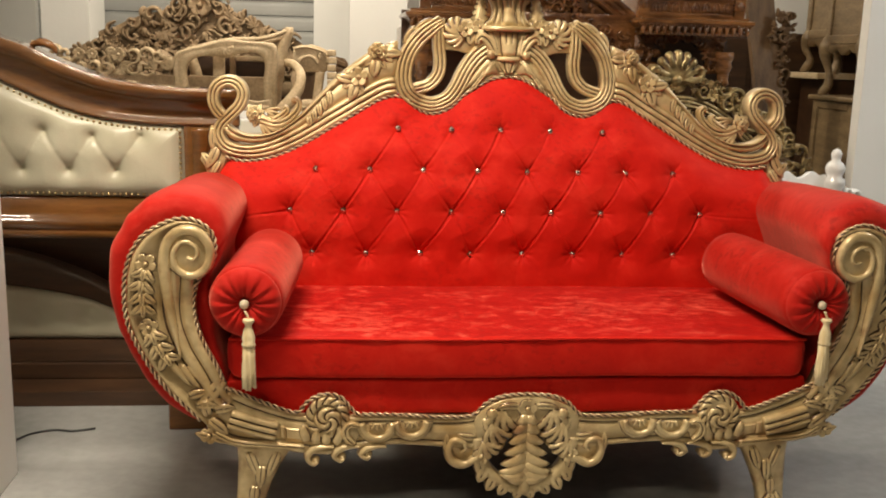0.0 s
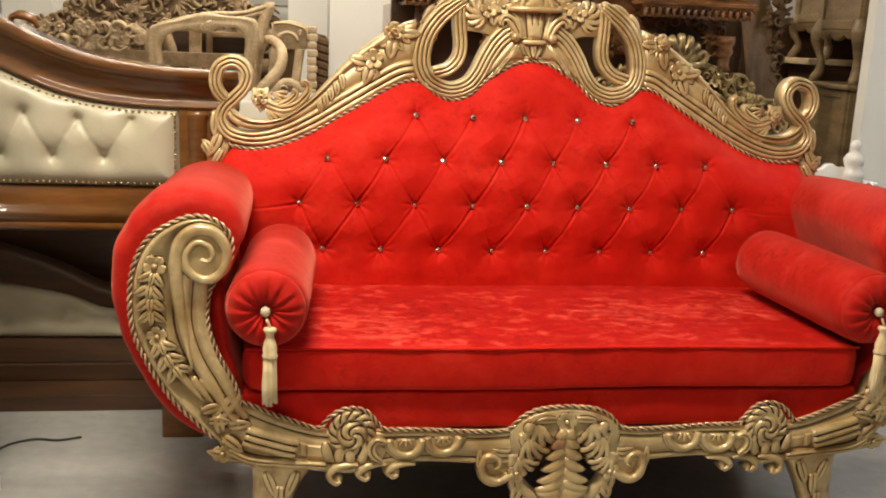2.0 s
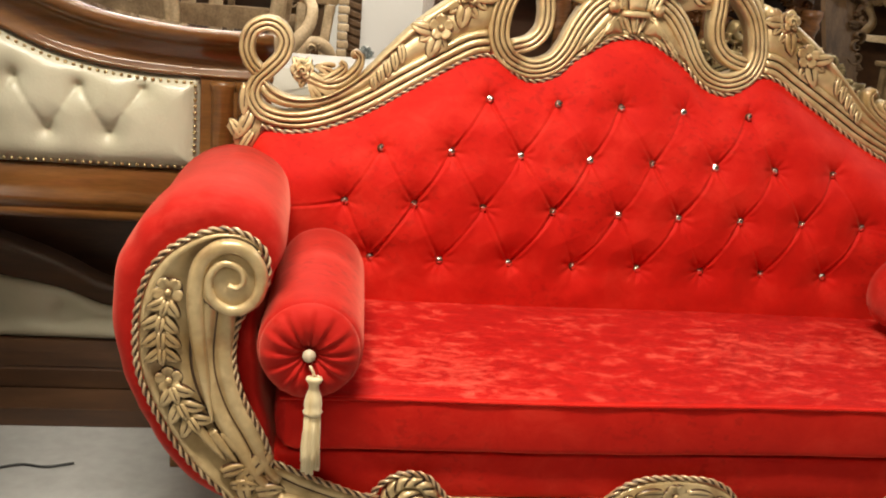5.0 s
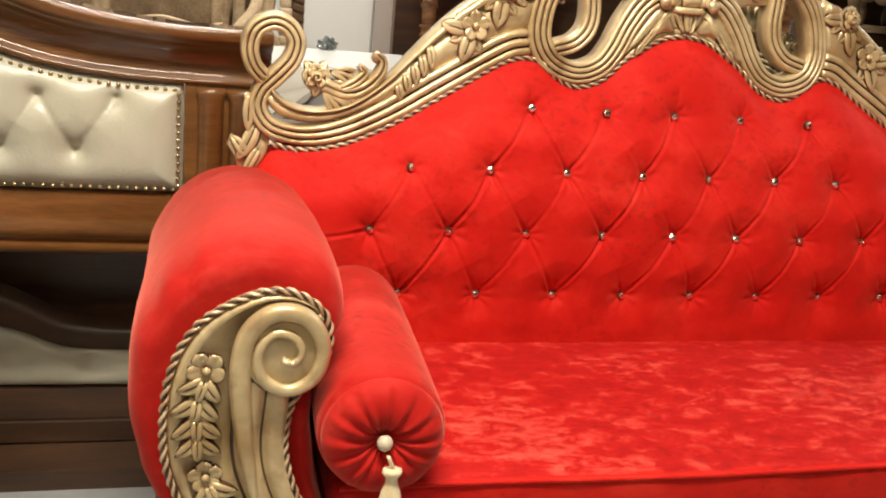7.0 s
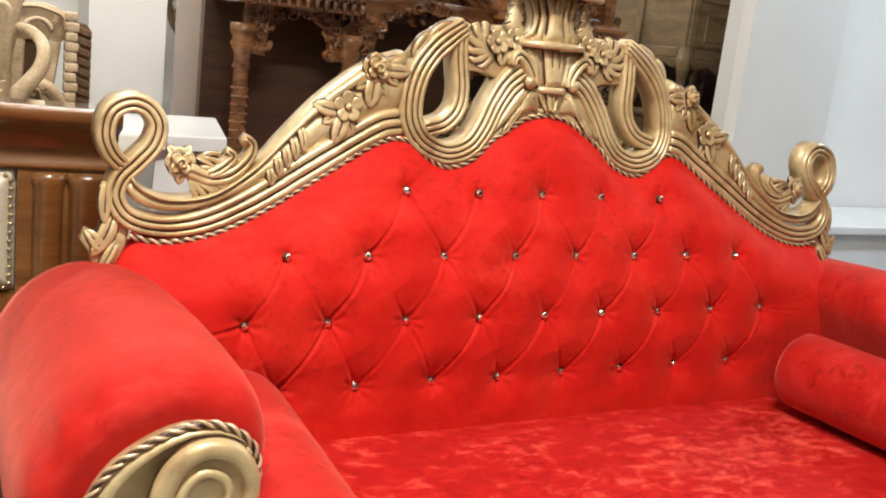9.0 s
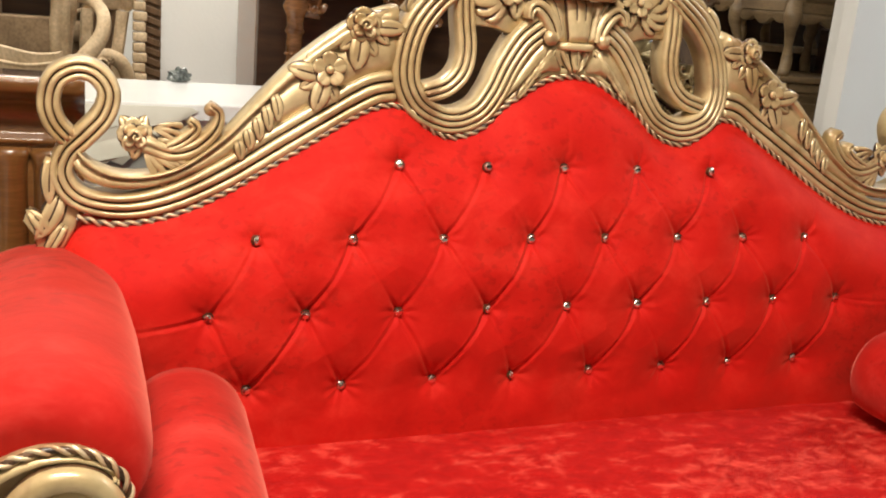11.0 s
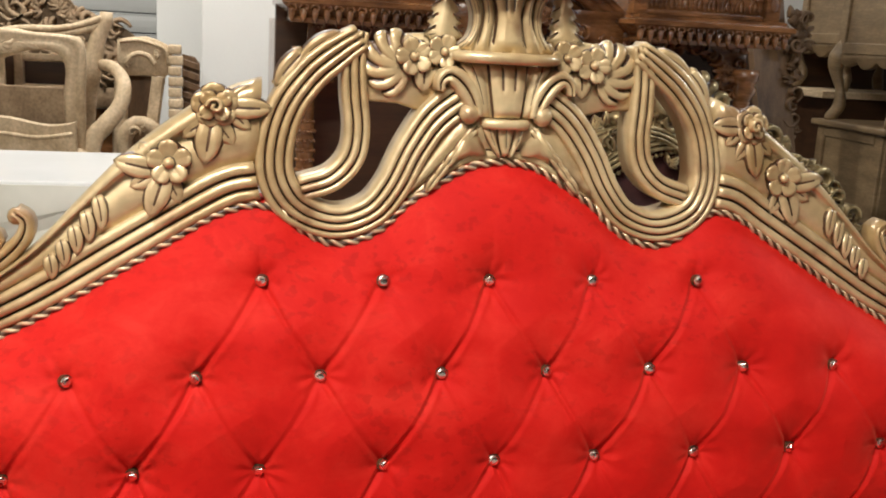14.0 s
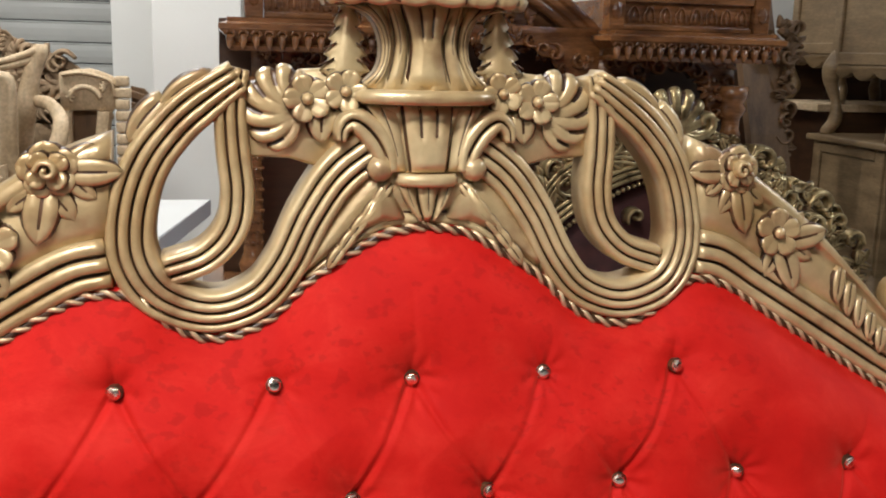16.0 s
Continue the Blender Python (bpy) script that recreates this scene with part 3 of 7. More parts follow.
for i in range(nx - 1):
    for j in range(nz - 1):
        bm.faces.new((fv[i][j], fv[i + 1][j], fv[i + 1][j + 1], fv[i][j + 1]))
    bm.faces.new((bv[i][0], bv[i][1], bv[i + 1][1], bv[i + 1][0]))
    bm.faces.new((fv[i][0], bv[i][0], bv[i + 1][0], fv[i + 1][0]))
    bm.faces.new((fv[i][-1], fv[i + 1][-1], bv[i + 1][1], bv[i][1]))
backrest = part("backrest", bm, RED, sofa, "deep-buttoned red crushed velvet back")

me_b = None
for k, (bx, bz, by) in enumerate(button_at):
    if me_b is None:
        bm = bmesh.new()
        rings = []
        for k2, (r, d) in enumerate(((0.0076, 0.006), (0.0088, 0.0005), (0.0088, -0.0012), (0.0080, -0.0016), (0.0078, -0.0012), (0.0072, -0.0034), (0.0052, -0.0054), (0.0026, -0.0060))):
            rings.append([(r * math.cos(a), d, r * math.sin(a)) for a in np.linspace(0, 2 * math.pi, 10, endpoint=False) + (0.314 if k2 == 6 else 0)])
        skin(bm, rings)
        for f in bm.faces:
            q = f.calc_center_median()
            f.material_index = 1 if q.y > -0.0016 and math.hypot(q.x, q.z) > 0.0070 else 0
        ob = part("button", bm, [CRYSTAL, GLAZE], backrest, "faceted crystal button", smooth=False)
        ob.data.transform(Matrix.Translation((0, 0.3, 0)))
        me_b = ob.data
    else:
        ob = new("button", me_b)
        ob.parent = backrest
        ob["label"] = "faceted crystal button"
    ob.location = (bx, by - 0.2945, bz)
    ob.rotation_euler = (radians(random.uniform(-26, 26)), radians(random.uniform(0, 90)), radians(random.uniform(-26, 26)))


def lofted(sections, caps=True):
    bm = bmesh.new()
    skin(bm, sections, True, caps)
    return bm


def rounded(y0, y1, z0, z1, r, n=5):
    out = []
    for cy, cz, a0 in ((y1 - r, z1 - r, 0), (y0 + r, z1 - r, 90), (y0 + r, z0 + r, 180), (y1 - r, z0 + r, 270)):
        for k in range(n):
            a = radians(a0 + 90 * k / (n - 1))
            out.append((cy + r * math.cos(a), cz + r * math.sin(a)))
    return out


# seat cushion and base
def cushion_mesh(x0, x1, y0, y1, z0, z1, crown):
    secs = []
    for x, f in [(x0, 0.05), (x0 + 0.006, 0.018), (x0 + 0.02, 0.004)] + [(q, 0.0) for q in np.linspace(x0 + 0.04, x1 - 0.04, 60)] + [(x1 - 0.02, 0.004), (x1 - 0.006, 0.018), (x1, 0.05)]:
        sec = []
        for y, z in rounded(y0 + f, y1 - f, z0 + f, z1 - f, 0.014 if f < 0.03 else 0.004):
            ty, tx = (y - y0) / (y1 - y0), (x - x0) / (x1 - x0)
            if z > (z0 + z1) / 2:
                z += crown * math.sin(math.pi * ty) * math.sin(math.pi * min(max(tx, 0), 1)) ** 0.4
            y += 0.0015 * math.sin(x * 9) * (1 - ty) + 0.0008 * math.sin(x * 31 + 1) * (1 - ty)
            z += 0.0012 * math.sin(x * 7)
            sec.append((x, y, z))
        secs.append(sec)
    return lofted(secs)


seat = part("seat_cushion", cushion_mesh(-0.742, 0.697, 0.028, 0.575, 0.391, 0.494, 0.010), [REDSEAT, RED], sofa, "long flat red crushed velvet seat cushion")
bm = bmesh.new()
rope_pts = [(x, 0.0285 + 0.0015 * math.sin(x * 9), 0.490 + 0.0012 * math.sin(x * 7)) for x in np.linspace(-0.732, 0.684, 40)]
skin(bm, [[(x, y + 0.0035 * math.cos(a), z + 0.0035 * math.sin(a)) for a in np.linspace(0, 6.28, 6, endpoint=False)] for x, y, z in rope_pts])
for f in seat.data.polygons:
    f.material_index = 1 if f.center.y < -0.262 else 0
part("piping", bm, RED, seat, "red velvet piping")
bm = bmesh.new()
box(bm, -0.74, 0.702, 0.044, 0.60, 0.295, 0.386, 0.012)
part("seat_base", bm, RED, sofa, "smooth red velvet front panel")
# unseen sheet and rear board, added to keep light off the floor below
bm = bmesh.new()
box(bm, -0.74, 0.702, 0.06, 0.64, 0.286, 0.293)
part("under_seat_blocker", bm, MAROON, sofa, "added dark sheet that cuts light under the seat", smooth=False)
bm = bmesh.new()
box(bm, -0.72, 0.70, 0.645, 0.675, 0.09, 0.40, 0.003)
part("rear_light_blocker", bm, MAROON, sofa, "added dark board that blocks light from behind the sofa", smooth=False)

# rolled arms
ARM = [(0.715, 0.275), (0.727, 0.40), (0.745, 0.48), (0.755, 0.56), (0.757, 0.635), (0.738, 0.69), (0.722, 0.735), (0.727, 0.775), (0.752, 0.808), (0.80, 0.830), (0.855, 0.832), (0.915, 0.808), (0.965, 0.757), (1.000, 0.68), (1.000, 0.58), (0.978, 0.49), (0.936, 0.40), (0.898, 0.338), (0.850, 0.290), (0.785, 0.262)]
for s in (-1, 1):
    ring = spline(ARM + [ARM[0]], 144)[:-1]
    cen = np.array((0.848, 0.585))
    secs = []
    for y, f, hz in ((0.055, 0.72, 1), (0.050, 0.80, 1), (0.054, 0.885, 1), (0.068, 0.95, 1), (0.082, 0.975, 1), (0.105, 0.992, 1), (0.14, 1.0, 1), (0.18, 1.0, 1), (0.24, 1.0, 0.998), (0.37, 0.99, 0.99), (0.5, 0.98, 0.98), (0.64, 0.965, 0.965), (0.70, 0.92, 0.96), (0.71, 0.85, 0.96)):
        sec = []
        for k, (u, v) in enumerate(cen + (ring - cen) * f):
            v = 0.30 + (v - 0.30) * hz
            wob = 0.0010 * math.sin(k * 0.13 - y * 11)
            wob += 0.0016 * math.sin(k * 0.75 + 1.6 * math.sin(k * 0.17)) * math.exp(-((y - 0.085) / 0.045) ** 2)
            sec.append((s * (u + wob + 0.035 * y) + CF + 0.02 * min(1, y / 0.4), y, v + wob))
        secs.append(sec)
    arm = part("arm", lofted(secs), REDARM, sofa, "rolled velvet arm with a carved gold front")
    to3 = front_side(s)
    # carved front plate
    bm = bmesh.new()
    OUT = [(0.745, 0.765), (0.775, 0.781), (0.824, 0.778), (0.887, 0.738), (0.920, 0.667), (0.923, 0.563), (0.895, 0.483), (0.847, 0.402), (0.798, 0.347), (0.754, 0.300)]
    INN = [(0.737, 0.752), (0.752, 0.735), (0.772, 0.715), (0.778, 0.69), (0.772, 0.63), (0.773, 0.563), (0.756, 0.497), (0.728, 0.442), (0.708, 0.388), (0.690, 0.365)]
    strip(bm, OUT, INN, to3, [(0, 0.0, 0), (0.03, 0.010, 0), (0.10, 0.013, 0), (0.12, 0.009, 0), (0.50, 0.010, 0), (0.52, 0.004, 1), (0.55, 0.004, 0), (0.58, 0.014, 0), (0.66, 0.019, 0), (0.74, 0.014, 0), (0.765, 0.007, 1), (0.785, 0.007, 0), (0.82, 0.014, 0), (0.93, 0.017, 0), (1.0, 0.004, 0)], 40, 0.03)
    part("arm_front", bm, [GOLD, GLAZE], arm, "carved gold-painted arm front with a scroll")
    bm = bmesh.new()
    slab(bm, [(0.784 + 0.054 * math.cos(a), 0.710 + 0.057 * math.sin(a)) for a in np.linspace(0, 2 * math.pi, 32, endpoint=False)], to3, 0.0205, 0.010, 1)
    VOL = [(0.806, 0.470), (0.818, 0.530), (0.828, 0.585), (0.834, 0.635), (0.837, 0.690), (0.826, 0.738), (0.795, 0.762), (0.758, 0.755), (0.737, 0.718), (0.745, 0.678), (0.778, 0.660), (0.810, 0.676), (0.816, 0.712), (0.797, 0.737), (0.772, 0.731), (0.763, 0.711), (0.773, 0.697), (0.787, 0.702)]
    ribbon(bm, VOL, [0.004, 0.010, 0.018, 0.023, 0.026, 0.028, 0.028, 0.027, 0.026, 0.024, 0.022, 0.021, 0.020, 0.018, 0.016, 0.014, 0.012, 0.010], to3, 1, 0.009, 0.012, 0.017, n=90, bulge=0.004, edge=1)
    part("scroll", bm, [GOLD, GLAZE], arm, "gold volute scroll")
    bit("flower", arm, flower, to3, 0.878, 0.685, 0.024, 0.010, 5, 60, 0.010)
    bit("flower", arm, flower, to3, 0.876, 0.538, 0.022, 0.010, 5, 10, 0.010)
    bit("leaf_spray", arm, garland, to3, [(0.880, 0.672), (0.888, 0.640), (0.887, 0.592)], 4, 0.042, 0.011, 0.009, label="hanging carved acanthus spray")
    bit("leaf_spray", arm, garland, to3, [(0.872, 0.526), (0.862, 0.502), (0.844, 0.474)], 3, 0.044, 0.011, 0.009, label="hanging carved acanthus spray")
    for uu, vv, L in ((0.835, 0.462, 0.085), (0.812, 0.452, 0.080), (0.790, 0.448, 0.074)):
        bit("flute", arm, leaf, to3, uu, vv, -128, L, 0.020, 0.010, 0.009, vein=False, tip=0.6)
    bit("broad_leaf", arm, leaf, to3, 0.716, 0.412, -58, 0.090, 0.040, 0.011, 0.008, curl=18, vein=True, label="smooth broad leaf wrapping the arm's foot")
    for uu, vv, a, L, w in ((0.790, 0.372, 150, 0.045, 0.026), (0.776, 0.352, 172, 0.050, 0.026), (0.748, 0.325, 70, 0.050, 0.028), (0.735, 0.338, 160, 0.05, 0.028), (0.745, 0.315, -150, 0.055, 0.03)):
        bit("leaf", arm, leaf, to3, uu, vv, a, L, w, 0.011, 0.010, curl=25)
    bit("flower", arm, flower, to3, 0.748, 0.276, 0.021, 0.006, 5, 40, 0.009)
    for a in (15, 200, 150):
        bit("leaf", arm, leaf, to3, 0.742, 0.272, a, 0.04, 0.02, 0.008, 0.006)
    bm = bmesh.new()
    RP = [(0.708, 0.380), (0.722, 0.430), (0.756, 0.497), (0.776, 0.563), (0.772, 0.63), (0.752, 0.665), (0.733, 0.69), (0.727, 0.725), (0.737, 0.760), (0.775, 0.785), (0.824, 0.782), (0.890, 0.741), (0.924, 0.667), (0.927, 0.563), (0.899, 0.483), (0.851, 0.402), (0.800, 0.347), (0.765, 0.312)]
    rope(bm, [to3(u, v, 0.006) for u, v in spline(RP, 60)], 0.0057, 0.018)
    part("rope_trim", bm, [GOLDR, GLAZE], arm, "twisted gold rope moulding")

# front rail
for s in (-1, 1):
    to3 = front_side(s)
    bm = bmesh.new()
    LOWER = [(0.756, 0.305), (0.740, 0.268), (0.690, 0.245), (0.600, 0.238), (0.54, 0.228), (0.47, 0.222), (0.42, 0.236), (0.345, 0.246), (0.27, 0.244), (0.15, 0.236), (0.05, 0.24)]
    UPPER = [(0.708, 0.386), (0.680, 0.376), (0.644, 0.360), (0.579, 0.334), (0.533, 0.322), (0.45, 0.316), (0.40, 0.318), (0.32, 0.317), (0.24, 0.312), (0.15, 0.312), (0.05, 0.33)]
    strip(bm, LOWER, UPPER, to3, [(0, 0.002, 0), (0.05, 0.009, 0), (0.17, 0.011, 0), (0.20, 0.004, 1), (0.23, 0.003, 1), (0.26, 0.009, 0), (0.80, 0.009, 0), (0.83, 0.003, 1), (0.86, 0.004, 0), (0.89, 0.011, 0), (1.0, 0.004, 0)], 46, 0.04)
    rail = part("front_rail", bm, [GOLD, GLAZE], sofa, "carved gold-painted seat rail with scrolls and leaves")
    bm = bmesh.new()
    ribbon(bm, [(0.70, 0.318), (0.66, 0.305), (0.62, 0.293), (0.592, 0.286)], 0.047, to3, 3, 0.011, 0.004, 0.010)
    ribbon(bm, [(0.735, 0.285), (0.69, 0.262), (0.62, 0.253), (0.53, 0.245)], 0.016, to3, 2, 0.008, 0.004, 0.008)
    part("fluting", bm, [GOLD, GLAZE], rail)
    bm = bmesh.new()
    slab(bm, [(0.586, 0.300), (0.572, 0.296), (0.572, 0.268), (0.586, 0.272)], to3, 0.016, 0.0)
    slab(bm, [(0.571, 0.294), (0.540, 0.290), (0.534, 0.262), (0.571, 0.267)], to3, 0.013, 0.0)
    part("block", bm, [GOLD, GLAZE], rail, "plain raised block at the fluting's end", smooth=False)
    ru, rv = 0.474, 0.318
    bm = bmesh.new()
    pinwheel(bm, to3, ru, rv, 0.052, 13, 0.66, 1.0, 1.1, 0.015)
    part("rosette", bm, [GOLD, GLAZE], rail, "swirling carved rosette")
    bm = bmesh.new()
    pinwheel(bm, to3, ru, rv - 0.005, 0.033, 4, 0.06, 1.0, 2.4, 0.014, 0.008)
    part("swirl", bm, [GOLD, GLAZE], rail, "four curled petals")
    for uu, vv, rr in ((0.358, 0.303, 0.046), (0.276, 0.307, 0.045)):
        bm = bmesh.new()
        half = np.linspace(math.pi, 2 * math.pi, 15)
        slab(bm, [(uu + (rr + 0.006) * math.cos(a), vv + (rr + 0.006) * math.sin(a)) for a in half], to3, 0.0115, 0.0, 1, 0.002)
        ribbon(bm, [(uu + (rr - 0.009) * math.cos(a), vv + (rr - 0.009) * math.sin(a)) for a in half[::2]], 0.018, to3, 1, 0.008, 0.004, 0.011, bulge=0.004)
        slab(bm, [(uu + (rr - 0.026) * math.cos(a), vv + (rr - 0.026) * math.sin(a)) for a in half], to3, 0.0155, 0.0, 0, 0.003)
        for a in (-58, -90, -122):
            leaf(bm, to3, uu + 0.010 * math.cos(radians(a)), vv + 0.001, a, 0.021, 0.009, 0.005, 0.0155, vein=False)
        part("half_ring", bm, [GOLD, GLAZE], rail, "carved half-ring with small flames")
    for uu, z0 in ((0.512, 0.203), (0.450, 0.211), (0.388, 0.216)):
        bm = bmesh.new()
        ribbon(bm, [(uu - 0.052, 0.246), (uu - 0.030, 0.246), (uu - 0.006, 0.240), (uu + 0.008, 0.226), (uu + 0.006, z0 + 0.008), (uu - 0.006, z0), (uu - 0.015, z0 + 0.006)], [0.006, 0.012, 0.018, 0.021, 0.018, 0.015, 0.011], to3, 1, 0.012, 0.018, 0.004, n=24, bulge=0.005)
        dome(bm, to3, uu - 0.010, z0 + 0.009, 0.010, 0.010, 0.014, 0.004, 10, 3)
        part("hanging_leaf", bm, [GOLD, GLAZE], rail, "scrolled leaf on the rail's lower edge")
    bm = bmesh.new()
    slab(bm, [(0.420, 0.304), (0.404, 0.296), (0.398, 0.276), (0.408, 0.254), (0.432, 0.246), (0.440, 0.268), (0.436, 0.292)], to3, 0.0115, 0.0, 1, 0.002)
    ribbon(bm, [(0.402, 0.298), (0.420, 0.302), (0.432, 0.288), (0.428, 0.268), (0.410, 0.254)], [0.010, 0.016, 0.020, 0.020, 0.010], to3, 2, 0.010, 0.004, 0.011, bulge=0.004)
    part("comma_scroll", bm, [GOLD, GLAZE], rail, "comma-shaped carved scroll")
    for uu, vv, L, a in ((0.520, 0.258, 0.046, 62), (0.500, 0.252, 0.040, 80), (0.478, 0.250, 0.036, 98), (0.456, 0.250, 0.042, 118)):
        bit("slanting_leaf", rail, leaf, to3, uu, vv, a, L, 0.026, 0.011, 0.009, curl=25 if a < 90 else -25, vein=False)
    bm = bmesh.new()
    RT = [(0.708, 0.392), (0.644, 0.364), (0.579, 0.338), (0.545, 0.330), (0.527, 0.350), (0.503, 0.368), (0.474, 0.374), (0.445, 0.366), (0.424, 0.344), (0.405, 0.325), (0.37, 0.323), (0.32, 0.322), (0.24, 0.317), (0.16, 0.315), (0.125, 0.322), (0.100, 0.348), (0.060, 0.366), (0.0, 0.371)]
    rope(bm, [to3(u, v, 0.006) for u, v in spline(RT, 70)], 0.0058, 0.018)
    part("rope_trim", bm, [GOLDR, GLAZE], rail, "twisted gold rope moulding")
    # legs
    bm = bmesh.new()
    secs = []
    shift = -0.022 if s < 0 else -0.044
    for z, cu, hw, hd in ((0.262, 0.640, 0.074, 0.035), (0.235, 0.645, 0.064, 0.035), (0.20, 0.655, 0.052, 0.032), (0.15, 0.668, 0.041, 0.028), (0.10, 0.678, 0.034, 0.026), (0.05, 0.686, 0.031, 0.025), (0.022, 0.692, 0.037, 0.030), (0.0, 0.696, 0.037, 0.030)):
        secs.append([to3(cu + shift + hw * math.copysign(abs(math.cos(a)) ** 0.6, math.cos(a)), z, -0.022 + hd * math.copysign(abs(math.sin(a)) ** 0.6, math.sin(a))) for a in np.linspace(0, 2 * math.pi, 16, endpoint=False)])
    skin(bm, secs)
    for cu, z, a, L in ((0.612, 0.235, -70, 0.07), (0.68, 0.235, -110, 0.07), (0.65, 0.20, -85, 0.06), (0.665, 0.15, -85, 0.05), (0.675, 0.11, -60, 0.05), (0.675, 0.11, -120, 0.05)):
        leaf(bm, to3, cu + shift, z, a, L, 0.026, 0.010, 0.008)
    part("leg", bm, [GOLD, GLAZE], sofa, "curved gold-painted front leg with carved leaf")
    bm = bmesh.new()
    skin(bm, [[(s * 0.70 + dx * f, 0.60 + dy * f + (0.1 - f) * 0.4 * (0.25 - z), z) for dx, dy in ((-0.35, -0.3), (0.35, -0.3), (0.35, 0.3), (-0.35, 0.3))] for z, f in ((0.30, 0.11), (0.12, 0.08), (0.0, 0.07))])
    part("leg", bm, GOLD, sofa, "plain gold-painted back leg", smooth=False)

# pierced medallion in the middle of the rail
to3 = front_side(1)
bm = bmesh.new()
arch = [(0.128 * math.cos(a), 0.300 + 0.066 * math.sin(a)) for a in np.linspace(0, math.pi, 19)]
slab(bm, arch + [(-0.118, 0.256), (-0.085, 0.268), (-0.05, 0.286), (0.0, 0.292), (0.05, 0.286), (0.085, 0.268), (0.118, 0.256)], to3, 0.012, 0.03)
medal = part("medallion", bm, [GOLD, GLAZE], sofa, "pierced carved leaf medallion")
bm = bmesh.new()
flower(bm, to3, 0, 0.338, 0.024, 0.012, 6, 0, 0.009)
for s in (-1, 1):
    f3 = front_side(s)
    dome(bm, f3, 0.085, 0.325, 0.015, h=0.012, w0=0.012, ring=1)
    leaf(bm, f3, 0.02, 0.342, 10, 0.055, 0.02, 0.008, 0.012, curl=-30)
    leaf(bm, f3, 0.10, 0.315, 250, 0.06, 0.03, 0.012, 0.008)
    flower(bm, f3, 0.108, 0.218, 0.022, 0.012, 5, 30, 0.009)
part("flower", bm, [GOLD, GLAZE], medal, "small carved flowers")
bm = bmesh.new()
ribbon(bm, [(0, 0.12), (0, 0.19), (0, 0.26), (0, 0.322)], [0.034, 0.036, 0.026, 0.012], to3, 1, 0.016, 0.02, 0.0, bulge=0.004)
part("palm_stem", bm, [GOLD, GLAZE], medal, "upright carved palm stem")
for s in (-1, 1):
    f3 = front_side(s)
    for v0, a, L in ((0.322, -72, 0.034), (0.304, -70, 0.044), (0.282, -68, 0.054), (0.257, -66, 0.063), (0.230, -62, 0.070), (0.203, -54, 0.070), (0.178, -40, 0.062), (0.158, -16, 0.050)):
        bit("palm_leaf", medal, leaf, f3, 0.000, v0, a, L, 0.034, 0.017, 0.008, curl=66, vein=False, tip=0.8, back=0.014)
    bit("side_spray", medal, fan, f3, 0.056, 0.338, -118, -18, 0.064, 4, 0.015, 0.005, 0.2, sweep=-16)
    bit("side_spray", medal, fan, f3, 0.084, 0.306, -136, -52, 0.066, 4, 0.015, 0.006, 0.2, sweep=-16)
    bit("side_spray", medal, fan, f3, 0.104, 0.262, -150, -60, 0.056, 4, 0.014, 0.006, 0.2, sweep=-16)
# a dark slab takes the place of the shade behind the leaves
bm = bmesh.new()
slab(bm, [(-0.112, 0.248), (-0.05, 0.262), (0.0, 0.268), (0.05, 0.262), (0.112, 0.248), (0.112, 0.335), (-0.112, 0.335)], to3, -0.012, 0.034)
part("shade_backing", bm, GLAZE, medal, "dark slab put in as the shade behind the leaves")
for s in (-1, 1):
    f3 = front_side(s)
    bm = bmesh.new()
    ribbon(bm, [(0.118, 0.262), (0.112, 0.225), (0.094, 0.182), (0.06, 0.148), (0.02, 0.128), (0.0, 0.124)], [0.036, 0.032, 0.030, 0.03, 0.03, 0.03], f3, 1, 0.010, 0.02, 0.0, bulge=0.004)
    part("leaf_frame", bm, [GOLD, GLAZE], medal, "curved carved frame")
    for u0, v0, a, L, w in ((0.114, 0.214, -108, 0.052, 0.036), (0.100, 0.188, -84, 0.042, 0.034), (0.074, 0.162, -74, 0.040, 0.034), (0.044, 0.146, -70, 0.036, 0.034), (0.012, 0.136, -84, 0.034, 0.032)):
        bit("curling_leaf", medal, leaf, f3, u0, v0, a, L, w, 0.012, 0.005, curl=24, back=0.014)
    bm = bmesh.new()
    ribbon(bm, [(0.115, 0.215), (0.150, 0.195), (0.178, 0.205), (0.187, 0.235), (0.175, 0.257), (0.152, 0.253), (0.147, 0.236), (0.158, 0.228)], [0.02, 0.022, 0.024, 0.024, 0.02, 0.018, 0.014, 0.008], f3, 1, 0.014, 0.02, 0.002, bulge=0.004, edge=1)
    slab(bm, [(0.125, 0.285), (0.12, 0.21), (0.16, 0.20), (0.185, 0.225), (0.195, 0.27), (0.17, 0.258), (0.15, 0.285)], f3, 0.004, 0.02)
    leaf(bm, f3, 0.185, 0.22, 70, 0.055, 0.022, 0.010, 0.006, curl=25)
    leaf(bm, f3, 0.12, 0.265, -10, 0.05, 0.022, 0.010, 0.006, curl=40)
    part("scroll", bm, [GOLD, GLAZE], medal, "carved side scroll")

